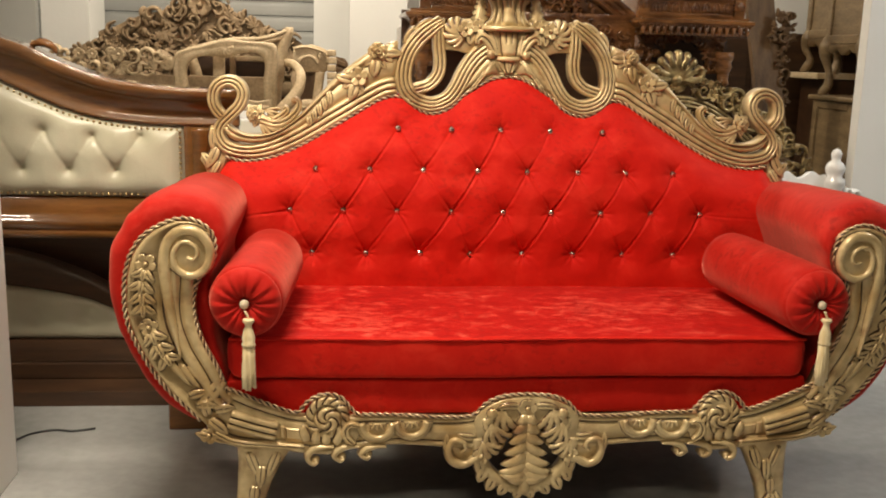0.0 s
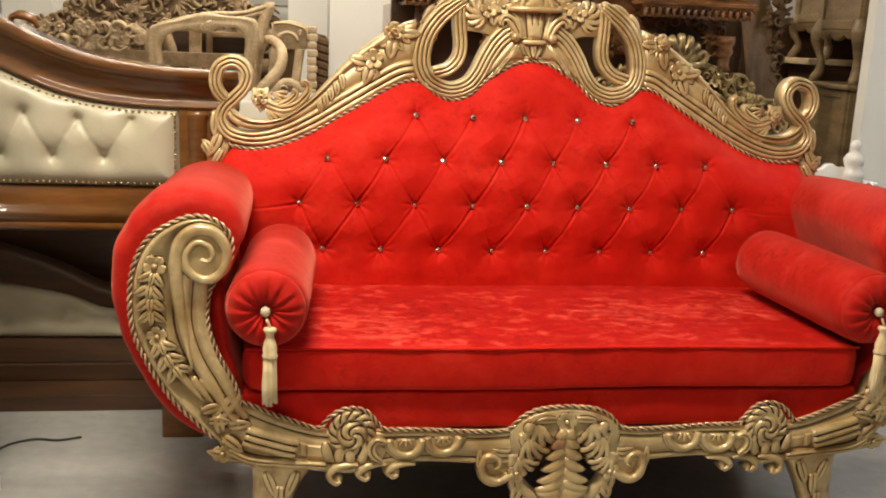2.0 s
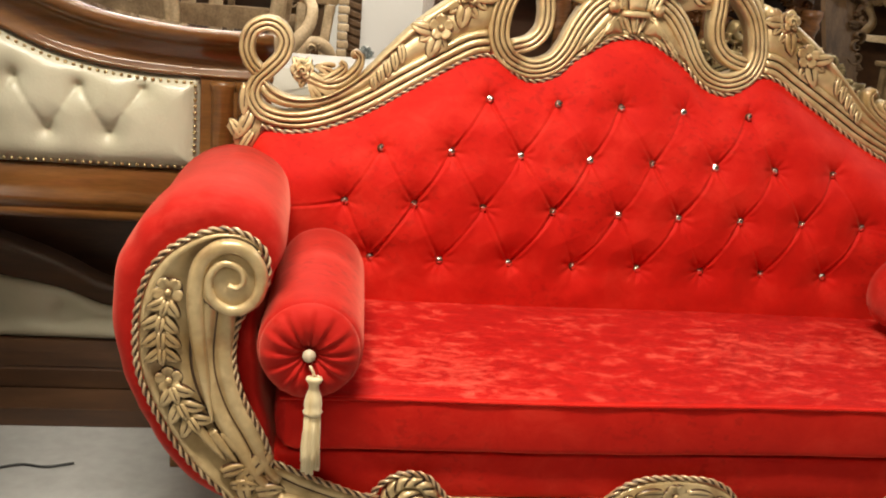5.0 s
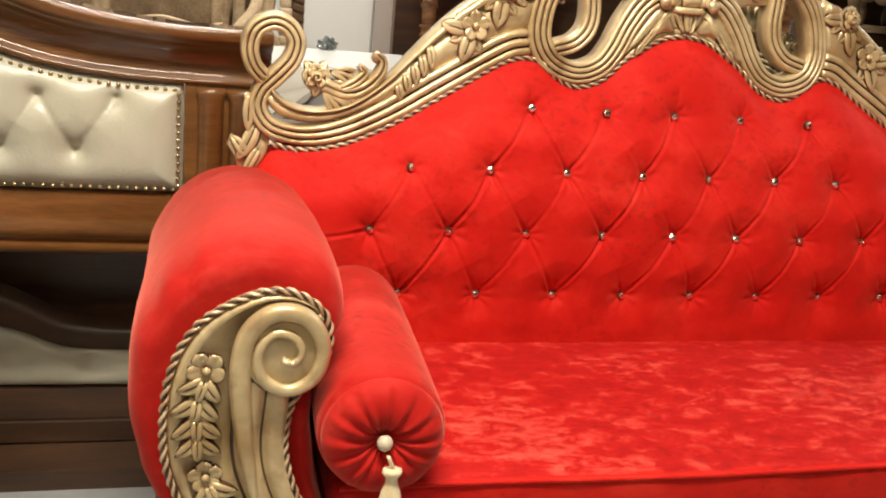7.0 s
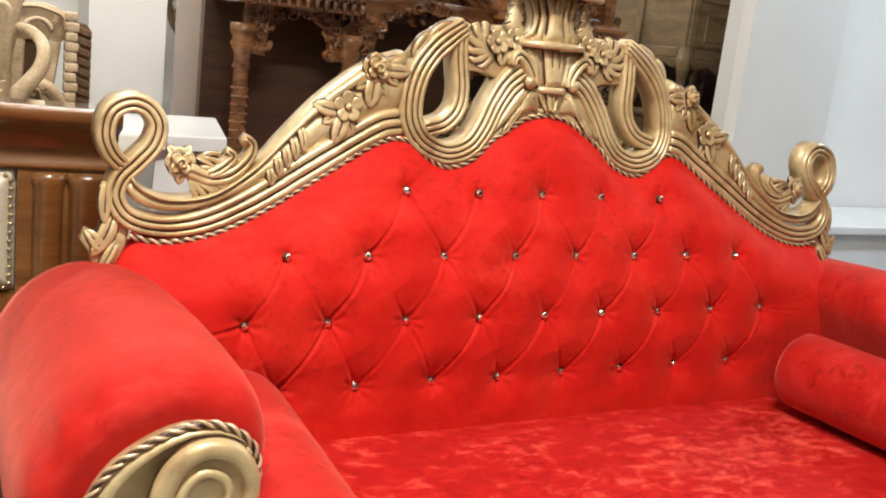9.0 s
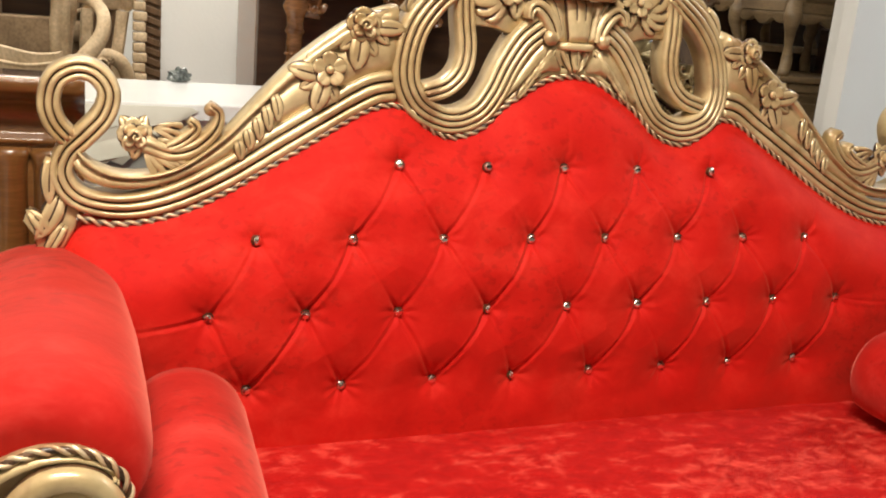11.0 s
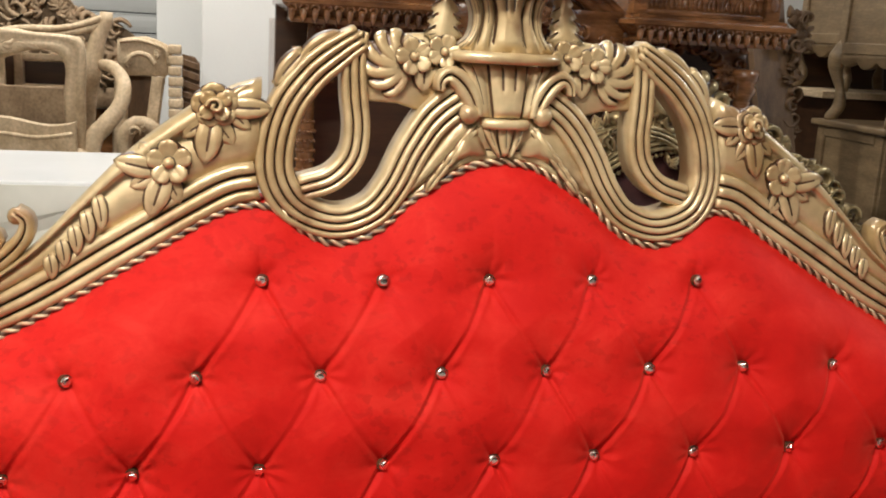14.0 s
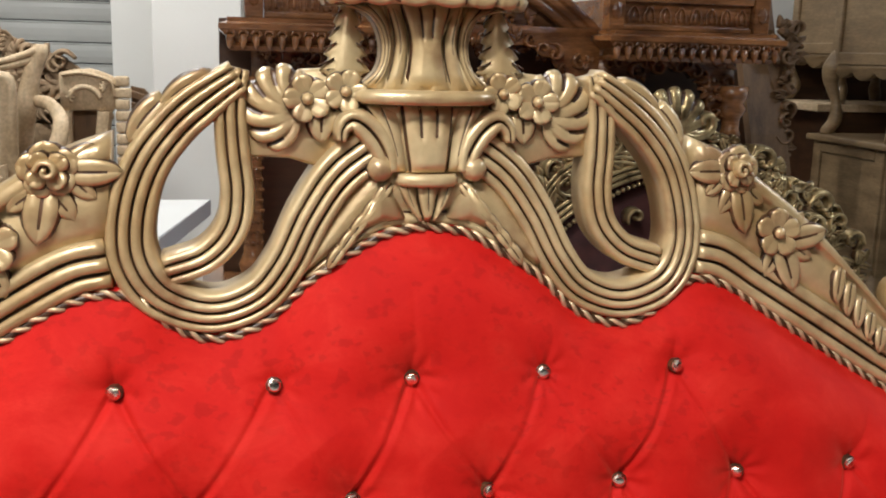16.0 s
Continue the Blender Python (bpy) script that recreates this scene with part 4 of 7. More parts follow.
# crest
bm = bmesh.new()
for s in (-1, 1):
    c3 = crest_side(s)
    LO = [(0.0, 1.10), (0.045, 1.094), (0.086, 1.072), (0.13, 1.045)]
    HI = [(0.0, 1.16), (0.045, 1.17), (0.075, 1.14), (0.125, 1.07)]
    strip(bm, LO, HI, c3, [(0, 0.004, 0), (0.05, 0.012, 0), (0.16, 0.014, 0), (0.2, 0.006, 1), (0.24, 0.006, 0), (0.32, 0.010, 0), (0.6, 0.018, 0), (1.0, 0.012, 0)], 14, 0.03)
crest = part("crest", bm, [GOLD, GLAZE], sofa, "tall carved gold-painted crest with vase, loops and flowers")
for s in (-1, 1):
    c3 = crest_side(s)
    bm = bmesh.new()
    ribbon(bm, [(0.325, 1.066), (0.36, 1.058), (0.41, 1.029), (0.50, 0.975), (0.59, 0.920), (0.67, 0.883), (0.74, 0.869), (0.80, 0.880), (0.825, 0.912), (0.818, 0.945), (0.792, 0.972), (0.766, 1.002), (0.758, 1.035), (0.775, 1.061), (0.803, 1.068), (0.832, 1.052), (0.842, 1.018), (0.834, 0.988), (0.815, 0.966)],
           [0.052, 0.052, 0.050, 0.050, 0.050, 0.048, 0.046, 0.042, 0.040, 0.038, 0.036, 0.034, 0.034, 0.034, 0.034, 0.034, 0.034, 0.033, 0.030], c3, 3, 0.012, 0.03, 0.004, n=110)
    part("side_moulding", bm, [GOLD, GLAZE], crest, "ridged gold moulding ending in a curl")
    bm = bmesh.new()
    LO = [(0.325, 1.085), (0.36, 1.078), (0.41, 1.05), (0.50, 0.996), (0.59, 0.941), (0.67, 0.904), (0.735, 0.892), (0.785, 0.902), (0.812, 0.926)]
    HI = [(0.32, 1.196), (0.36, 1.181), (0.409, 1.152), (0.481, 1.096), (0.543, 1.032), (0.595, 0.976), (0.665, 0.928), (0.74, 0.918), (0.785, 0.935), (0.802, 0.955)]
    strip(bm, LO, HI, c3, [(0, 0.0, 0), (0.08, 0.010, 0), (0.3, 0.018, 0), (0.58, 0.015, 0), (0.70, 0.009, 0), (0.76, 0.019, 0), (0.80, 0.022, 0), (0.92, 0.020, 0), (0.98, 0.010, 0), (1.0, -0.006, 0)], 40, 0.03)
    part("shoulder_panel", bm, [GOLD, GLAZE], crest, "smooth swelling gold shoulder panel")
    bit("flower", crest, flower, c3, 0.428, 1.088, 0.028, 0.020, 5, 15, 0.011)
    bit("ivy_leaf", crest, ivy, c3, 0.444, 1.078, 12, 0.052, 0.010, 0.015, label="carved three-lobed leaf")
    bit("ivy_leaf", crest, ivy, c3, 0.434, 1.072, -72, 0.056, 0.010, 0.014, label="carved three-lobed leaf")
    bit("rose", crest, rose, c3, 0.374, 1.160, 0.029, 0.018, 0.014)
    bit("ivy_leaf", crest, ivy, c3, 0.378, 1.142, -82, 0.056, 0.011, 0.014, label="carved three-lobed leaf")
    bit("ivy_leaf", crest, ivy, c3, 0.358, 1.158, 180, 0.050, 0.011, 0.014, label="carved three-lobed leaf")
    for k in range(5):
        bit("leaf", crest, leaf, c3, 0.515 + 0.014 * k, 1.045 - 0.018 * k, -112, 0.044 - 0.003 * k, 0.020, 0.010, 0.016, curl=28)
    bm = bmesh.new()
    rose(bm, c3, 0.722, 0.975, 0.027, 0.010, 0.013)
    for a, L, w in ((-25, 0.045, 0.026), (130, 0.04, 0.026), (-100, 0.035, 0.024), (70, 0.035, 0.024)):
        leaf(bm, c3, 0.718, 0.972, 180 - a, L, w, 0.012, 0.006)
    part("rose", bm, [GOLD, GLAZE], crest, "carved rose")
    for u0, v0, a, L in ((0.705, 0.956, 215, 0.060), (0.690, 0.952, 214, 0.060), (0.674, 0.946, 218, 0.048), (0.69, 0.966, 190, 0.05)):
        bit("leaf", crest, leaf, c3, u0, v0, a, L, 0.021, 0.011, 0.006, curl=-18)
    bm = bmesh.new()
    ribbon(bm, [(0.71, 0.962), (0.67, 0.950), (0.635, 0.958), (0.605, 0.985), (0.598, 1.010), (0.612, 1.022)], [0.026, 0.028, 0.026, 0.024, 0.020, 0.014], c3, 2, 0.010, 0.016, 0.004, n=32, bulge=0.005)
    ribbon(bm, [(0.675, 0.957), (0.65, 0.970), (0.632, 0.988), (0.642, 0.998)], [0.016, 0.022, 0.020, 0.012], c3, 2, 0.009, 0.014, 0.006, n=20)
    dome(bm, c3, 0.610, 1.016, 0.011, h=0.012, w0=0.004)
    fan(bm, c3, 0.712, 0.962, 186, 262, 0.078, 5, 0.012, 0.004, 0.2, sweep=-14)
    fan(bm, c3, 0.700, 0.985, 150, 205, 0.050, 3, 0.012, 0.004, 0.2, sweep=14)
    part("rose_branch", bm, [GOLD, GLAZE], crest, "free-standing carved rose branch")
    bm = bmesh.new()
    slab(bm, [(0.800, 0.868), (0.842, 0.880), (0.852, 0.855), (0.870, 0.862), (0.878, 0.845), (0.862, 0.822), (0.858, 0.795), (0.822, 0.805), (0.806, 0.835)], c3, 0.004, 0.02)
    leaf(bm, c3, 0.828, 0.885, -75, 0.075, 0.034, 0.012, 0.004, curl=25)
    leaf(bm, c3, 0.845, 0.825, 75, 0.048, 0.026, 0.012, 0.004, curl=-45)
    leaf(bm, c3, 0.822, 0.842, -60, 0.06, 0.022, 0.010, 0.004)
    leaf(bm, c3, 0.838, 0.940, -80, 0.07, 0.026, 0.008, 0.010, curl=-15)
    part("end_leaf", bm, [GOLD, GLAZE], crest, "carved leaf at the end of the crest")
    bm = bmesh.new()
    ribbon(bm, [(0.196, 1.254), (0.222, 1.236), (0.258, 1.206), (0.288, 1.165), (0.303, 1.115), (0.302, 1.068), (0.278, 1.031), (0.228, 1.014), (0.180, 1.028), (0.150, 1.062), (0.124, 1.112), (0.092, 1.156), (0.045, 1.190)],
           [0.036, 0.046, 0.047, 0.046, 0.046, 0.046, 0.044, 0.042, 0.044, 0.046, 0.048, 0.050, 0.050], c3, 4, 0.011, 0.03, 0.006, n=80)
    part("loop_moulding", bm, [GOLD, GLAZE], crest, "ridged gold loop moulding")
    bm = bmesh.new()
    ribbon(bm, [(0.196, 1.262), (0.204, 1.225), (0.203, 1.180), (0.199, 1.135), (0.206, 1.098), (0.232, 1.070), (0.272, 1.056)], [0.024, 0.034, 0.036, 0.036, 0.036, 0.034, 0.034], c3, 3, 0.011, 0.028, 0.002, n=46)
    part("inner_loop", bm, [GOLD, GLAZE], crest, "ridged inner loop strand")
    bm = bmesh.new()
    slab(bm, [(0.190, 1.172), (0.145, 1.170), (0.105, 1.158), (0.055, 1.19), (0.050, 1.250), (0.095, 1.265), (0.130, 1.262), (0.170, 1.235), (0.190, 1.225)], c3, 0.004, 0.03)
    part("flower_panel", bm, [GOLD, GLAZE], crest)
    bit("flower", crest, flower, c3, 0.126, 1.233, 0.025, 0.013, 5, 0, 0.012)
    bit("flower", crest, flower, c3, 0.086, 1.241, 0.023, 0.015, 5, 40, 0.012)
    bit("fan_leaf", crest, fan, c3, 0.134, 1.222, -98, 112, lambda q: 0.036 + 0.026 * math.sin(math.pi * min(1, 0.15 + q)), 8, 0.012, 0.002, label="broad scalloped carved leaf")
    bit("leaf", crest, leaf, c3, 0.108, 1.226, -76, 0.040, 0.034, 0.010, 0.006, curl=-20)
    bit("leaf", crest, leaf, c3, 0.084, 1.222, -60, 0.030, 0.024, 0.009, 0.006, curl=20)
    bm = bmesh.new()
    slab(bm, [(0.222, 1.254), (0.252, 1.247), (0.284, 1.222), (0.308, 1.190), (0.296, 1.176), (0.27, 1.215), (0.228, 1.243)], c3, 0.002, 0.024)
    leaf(bm, c3, 0.222, 1.254, -14, 0.066, 0.026, 0.013, 0.006, curl=-40)
    leaf(bm, c3, 0.270, 1.232, -42, 0.058, 0.028, 0.013, 0.006, curl=-24)
    part("loop_leaf", bm, [GOLD, GLAZE], crest, "leaf lying along the loop's shoulder")
    for k in range(5):
        bit("leaf", crest, leaf, c3, 0.038 + 0.0130 * k, 1.146 - 0.0165 * k, -46, 0.038 - 0.002 * k, 0.016, 0.010, 0.014, curl=-16)
    bm = bmesh.new()
    frond(bm, c3, (0.080, 1.352), (0.087, 1.252), 0.029, 6, 0.013, 0.006)
    part("drop_leaf", bm, [GOLD, GLAZE], crest, "long hanging carved leaf")
    bm = bmesh.new()
    half = [(s * u, v) for u, v in spline(ROPE_HALF, 90)]
    rope(bm, [crest_side(1)(u, v + 0.001, 0.012) for u, v in half], 0.0060, 0.019)
    part("rope_trim", bm, [GOLDR, GLAZE], crest, "twisted gold rope moulding")

# vase on the crest
bm = bmesh.new()


def vase_y(z):
    return 0.665 + 0.17 * (z - 1) - 0.006


def fluted(bm, prof, n, flutes, sy, dark=0.30, lobe=()):
    """Half-round body with dark flutes; lobe lets each ring hang lower between the flutes."""
    rings = []
    for i, (r, z) in enumerate(prof):
        hang = lobe[i] if i < len(lobe) else 0.0
        rings.append([(MIDDLE + r * math.sin(a), vase_y(z) - sy * r * (0.35 + abs(math.cos(a)) ** 0.6) * (1 if math.cos(a) > -0.01 else -0.3) + (0.007 if abs(math.sin(flutes * a / 2)) < dark else 0), z - hang * abs(math.sin(flutes * a / 2)) ** 0.6) for a in np.linspace(-math.pi, math.pi, n, endpoint=False)])
    mats = [1 if abs(math.sin(flutes * (a + math.pi / n) / 2)) < dark * 0.85 else 0 for a in np.linspace(-math.pi, math.pi, n, endpoint=False)]
    skin(bm, rings, True, True, mats)


fluted(bm, [(0.026, 1.150), (0.030, 1.165), (0.036, 1.185), (0.044, 1.210), (0.054, 1.226)], 60, 12, 0.32)
vase = part("vase", bm, [GOLD, GLAZE], crest, "carved vase with engraved petals")
c3 = crest_side(1)
bit("petal", vase, petal, c3, [(-0.029, 1.227), (-0.026, 1.20), (-0.020, 1.158)], [(0.029, 1.227), (0.026, 1.20), (0.020, 1.158)], 0.024, 0.012, (0.34, 0.66), top=0.8)
for s in (-1, 1):
    c3 = crest_side(s)
    bit("petal", vase, petal, c3, [(0.066, 1.227), (0.052, 1.205), (0.042, 1.182), (0.037, 1.158)], [(0.031, 1.227), (0.028, 1.205), (0.025, 1.182), (0.022, 1.158)], 0.017, 0.011, (0.45,), top=1.3)
bm = bmesh.new()
for rr, z0, z1 in ((0.077, 1.229, 1.244), (0.035, 1.143, 1.156)):
    secs = []
    for r, z in ((rr * 0.9, z0), (rr, z0 + 0.004), (rr, z1 - 0.004), (rr * 0.9, z1)):
        secs.append([(MIDDLE + r * math.sin(a), vase_y(z) - 0.48 * r * math.cos(a) - 0.012, z) for a in np.linspace(0, 2 * math.pi, 28, endpoint=False)])
    skin(bm, secs)
part("ring", bm, [GOLD, GLAZE], crest, "plain ring round the vase")
bm = bmesh.new()
fluted(bm, [(0.056, 1.243), (0.048, 1.258), (0.036, 1.285), (0.040, 1.312), (0.052, 1.334)], 60, 12, 0.32)
cup = part("vase_cup", bm, [GOLD, GLAZE], crest, "upper cup of the vase with engraved petals")
c3 = crest_side(1)
bit("petal", cup, petal, c3, [(-0.029, 1.334), (-0.020, 1.306), (-0.0175, 1.29), (-0.0195, 1.27), (-0.025, 1.245)], [(0.029, 1.334), (0.020, 1.306), (0.0175, 1.29), (0.0195, 1.27), (0.025, 1.245)], 0.022, 0.012, (0.36, 0.64), top=0.7)
for s in (-1, 1):
    c3 = crest_side(s)
    bit("petal", cup, petal, c3, [(0.042, 1.334), (0.035, 1.306), (0.034, 1.286), (0.039, 1.263), (0.046, 1.245)], [(0.031, 1.334), (0.022, 1.306), (0.0195, 1.29), (0.0215, 1.27), (0.027, 1.245)], 0.018, 0.010, (0.4,), top=1.0)
    bit("petal", cup, petal, c3, [(0.094, 1.330), (0.064, 1.322), (0.051, 1.304), (0.048, 1.282), (0.055, 1.262), (0.076, 1.245)], [(0.046, 1.334), (0.040, 1.318), (0.0365, 1.302), (0.0355, 1.286), (0.041, 1.263), (0.048, 1.245)], 0.014, 0.011, (0.3, 0.62), top=1.6)
bm = bmesh.new()
fluted(bm, [(0.108, 1.335), (0.112, 1.344), (0.101, 1.357), (0.078, 1.375), (0.060, 1.395), (0.040, 1.415), (0.018, 1.428)], 160, 18, 0.40, 0.20, (0.006, 0.007, 0.006))
part("vase_cover", bm, [GOLD, GLAZE], crest, "fluted dome on the vase")
for s in (-1, 1):
    c3 = crest_side(s)
    bm = bmesh.new()
    ribbon(bm, [(0.042, 1.158), (0.046, 1.178), (0.060, 1.200), (0.078, 1.212), (0.090, 1.204), (0.092, 1.19)], [0.022, 0.028, 0.032, 0.030, 0.022, 0.012], c3, 2, 0.012, 0.016, 0.014, n=26, bulge=0.006)
    dome(bm, c3, 0.051, 1.162, 0.0155, h=0.016, w0=0.018, ring=1)
    part("handle", bm, [GOLD, GLAZE], crest, "curled vase handle")
bm = bmesh.new()
c3 = crest_side(1)
petal(bm, c3, [(-0.013, 1.146), (-0.010, 1.128), (-0.004, 1.106)], [(0.013, 1.146), (0.010, 1.128), (0.004, 1.106)], 0.014, 0.014, (0.5,), top=1.2)
for s in (-1, 1):
    petal(bm, crest_side(s), [(0.034, 1.146), (0.024, 1.126), (0.008, 1.104)], [(0.0135, 1.146), (0.0105, 1.127), (0.0045, 1.104)], 0.012, 0.012, (0.5,), top=1.0)
part("vase_foot", bm, [GOLD, GLAZE], crest, "leafy foot of the vase")
for s in (-1, 1):
    bm = bmesh.new()
    slab(bm, [(0.040, 1.142), (0.052, 1.150), (0.074, 1.116), (0.082, 1.092), (0.046, 1.104), (0.022, 1.108)], crest_side(s), 0.022, 0.010, bev=0.009)
    part("gusset", bm, [GOLD, GLAZE], crest, "smooth three-cornered gold panel beside the vase foot")


# bolsters
def bolster(name_at, tip, label):
    th = thing("bolster_cushion", (name_at[0], name_at[1], 0.497), label, "cushion", "bolsters on the sofa")
    R, L = 0.087, math.dist(name_at, tip)
    ax = (Vector(tip) - Vector(name_at)).normalized()
    side = Vector((ax.y, -ax.x, 0)).normalized()
    up = side.cross(ax)
    up = up if up.z > 0 else -up

    def place(a, r, d):
        return Vector(name_at) + ax * d + side * (r * math.cos(a)) + up * (r * math.sin(a))

    n = 96
    bm = bmesh.new()
    rings = []
    for d, r in ((0.0, R * 0.93), (0.012, R * 0.985), (0.04, R), (L * 0.5, R * 1.01), (L - 0.04, R), (L - 0.012, R * 0.97), (L, R * 0.85), (L + 0.008, R * 0.4)):
        rings.append([place(a, r * (1 + 0.003 * math.sin(3 * a + d * 4)), d) for a in np.linspace(0, 2 * math.pi, n, endpoint=False)])
    skin(bm, rings)
    part("cover", bm, REDARM, th)
    bm = bmesh.new()
    rings = []
    for f, d in ((0.90, 0.012), (0.94, 0.0), (0.90, -0.010), (0.78, -0.020), (0.60, -0.026), (0.40, -0.026), (0.22, -0.018), (0.10, -0.006), (0.04, 0.0)):
        rings.append([place(a, R * f, d + (0.0028 * math.sin(15 * a + 0.9 * math.sin(3 * a)) + 0.0012 * math.sin(27 * a)) * (1 - abs(2 * f - 1.0)) ** 0.5 * (1 if f < 0.93 else 0.3)) for a in np.linspace(0, 2 * math.pi, n, endpoint=False)])
    skin(bm, rings)
    part("pleated_end", bm, REDARM, th, "gathered pleats round the end")
    # tassel
    c = Vector(name_at) + ax * -0.022
    bm = bmesh.new()
    bmesh.ops.create_uvsphere(bm, u_segments=14, v_segments=10, radius=0.0108, matrix=Matrix.Translation(c))
    part("bead", bm, PEARL, th, "cream covered bead")
    t0 = c + Vector((0.003, -0.012, -0.012))
    bm = bmesh.new()
    skin(bm, [[(t0.x + 0.0028 * math.cos(a) + 0.003 * k, t0.y + 0.0028 * math.sin(a), t0.z - 0.007 * k) for a in np.linspace(0, 6.28, 6, endpoint=False)] for k in range(4)])
    part("cord", bm, CREAMTHREAD, th)
    tx, ty, tz = t0.x + 0.007, t0.y, t0.z - 0.018
    bm = bmesh.new()
    lathe(bm, [(0.004, 0.0), (0.0125, -0.001), (0.0135, -0.006), (0.0075, -0.014), (0.0085, -0.022), (0.013, -0.034), (0.0150, -0.046), (0.0135, -0.056), (0.0165, -0.060), (0.0140, -0.066)], (tx, ty, tz), 16, 0.8)
    tas = part("tassel", bm, CREAMTHREAD, th, "cream silk tassel")
    bm = bmesh.new()
    rs = random.Random(5)
    for k in range(34):
        a = k * 2.4
        r0, r1 = 0.011 * math.sqrt((k % 9 + 1) / 9), 0.0145 * math.sqrt((k % 9 + 1) / 9)
        l = 0.092 + rs.uniform(-0.016, 0.016)
        pts = [(tx + (r0 + (r1 - r0) * q) * math.cos(a) + rs.uniform(-0.0012, 0.0012), ty + 0.7 * (r0 + (r1 - r0) * q) * math.sin(a), tz - 0.062 - l * q) for q in (0, 0.35, 0.7, 1)]
        skin(bm, [[(p[0] + 0.0034 * math.cos(b), p[1] + 0.0034 * math.sin(b), p[2]) for b in np.linspace(0, 6.28, 5, endpoint=False)] for p in pts])
    part("fringe", bm, CREAMTHREAD, tas, "hanging cream threads")
    return th


bolster((-0.687, -0.012, 0.592), (-0.662, 0.47, 0.592), "red velvet bolster with a cream tassel on the seat")
bolster((0.690, 0.008, 0.588), (0.648, 0.48, 0.592), "red velvet bolster with a cream tassel on the seat")


# ---- the showroom ----
bm = bmesh.new()
box(bm, -4.2, 4.2, -4.2, 4.9, -0.1, 0.0)
tagged(part("floor", bm, FLOORM, smooth=False), "polished grey showroom floor", "floor", kind="structure")
bm = bmesh.new()
box(bm, -4.2, 4.2, -4.2, 4.9, CEIL, CEIL + 0.1)
tagged(part("ceiling", bm, CEILM, smooth=False), "plain white ceiling", "ceiling", kind="structure")


def wall(name, x0, x1, y0, y1, z0=0.0, z1=CEIL, label="plain white painted wall", cat="wall", paint=None):
    bm = bmesh.new()
    box(bm, x0, x1, y0, y1, z0, z1, 0.004)
    return tagged(part(name, bm, paint or WALLPAINT, smooth=False), label, cat, kind="structure")


wall("wall_west", -4.3, -4.2, -4.2, 4.9)
wall("wall_east", 4.2, 4.3, 1.6, 4.9)
# both dark walls stay out of view and only hold back fill light
wall("wall_east_front", 4.2, 4.3, -4.2, 1.6, label="unseen wall darkened to cut bounced light", paint=DARKWALL)
wall("wall_south", -4.2, 4.2, -4.3, -4.2, label="unseen wall darkened to cut bounced light", paint=DARKWALL)
wall("wall_north", -0.69, 4.2, 4.6, 4.75)
wall("wall_north_corner", -4.2, -2.5, 4.6, 4.75)
wall("wall_lintel", -2.5, -0.69, 4.6, 4.75, 2.4, CEIL)
for nm, x0, x1, y0, y1 in (("column_1", -0.45, -0.11, 3.68, 4.05), ("column_2", -2.2, -1.93, 3.68, 4.05), ("column_3", 1.83, 2.36, 2.0, 2.07), ("column_4", -1.75, -1.35, -0.15, 0.39)):
    wall(nm, x0, x1, y0, y1, label="square white painted pillar", cat="pillar")
wall("partition", 2.30, 4.2, 2.55, 2.65, label="white partition wall beside a pillar")
bm = bmesh.new()
box(bm, 2.38, 4.1, 2.04, 2.53, 0.0, 0.56, 0.01)
box(bm, 2.375, 4.12, 2.0, 2.54, 0.564, 0.60, 0.006)
tagged(part("ledge", bm, GLOSSWHITE, smooth=False), "low white built-in ledge against the partition", "ledge", kind="structure")

# roller shutter
sh = tagged(thing("roller_shutter", (-1.6, 4.66, 0), "closed grey steel roller shutter", "shutter"), kind="structure")
z = 0.0
while z < 2.42:
    bm = bmesh.new()
    prof = [(0.0, 0.0), (-0.006, 0.003), (-0.009, 0.03), (-0.009, 0.060), (-0.006, 0.082), (-0.001, 0.085), (-0.006, 0.088), (0.002, 0.094), (0.012, 0.094), (0.012, 0.0)]
    skin(bm, [[(x, 4.66 + a, z + b) for a, b in prof] for x in (-2.5, -0.69)])
    part("slat", bm, SHUTTER, sh, smooth=False)
    z += 0.098

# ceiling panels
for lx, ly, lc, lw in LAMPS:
    th = thing("ceiling_light", (lx, ly, CEIL), "assumed flat rectangular ceiling light panel, out of view", "ceiling light", "ceiling lights")
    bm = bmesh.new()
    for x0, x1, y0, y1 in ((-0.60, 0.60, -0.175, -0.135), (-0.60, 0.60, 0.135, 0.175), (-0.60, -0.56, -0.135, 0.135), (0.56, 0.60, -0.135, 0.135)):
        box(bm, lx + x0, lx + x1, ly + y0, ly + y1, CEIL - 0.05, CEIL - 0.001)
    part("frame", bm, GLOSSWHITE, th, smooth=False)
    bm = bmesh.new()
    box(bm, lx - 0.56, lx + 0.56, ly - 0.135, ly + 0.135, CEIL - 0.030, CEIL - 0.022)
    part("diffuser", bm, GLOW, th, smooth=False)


def flat_y(y0, lean=0.0):
    return lambda u, v, w: (u, y0 + lean * v - w, v)


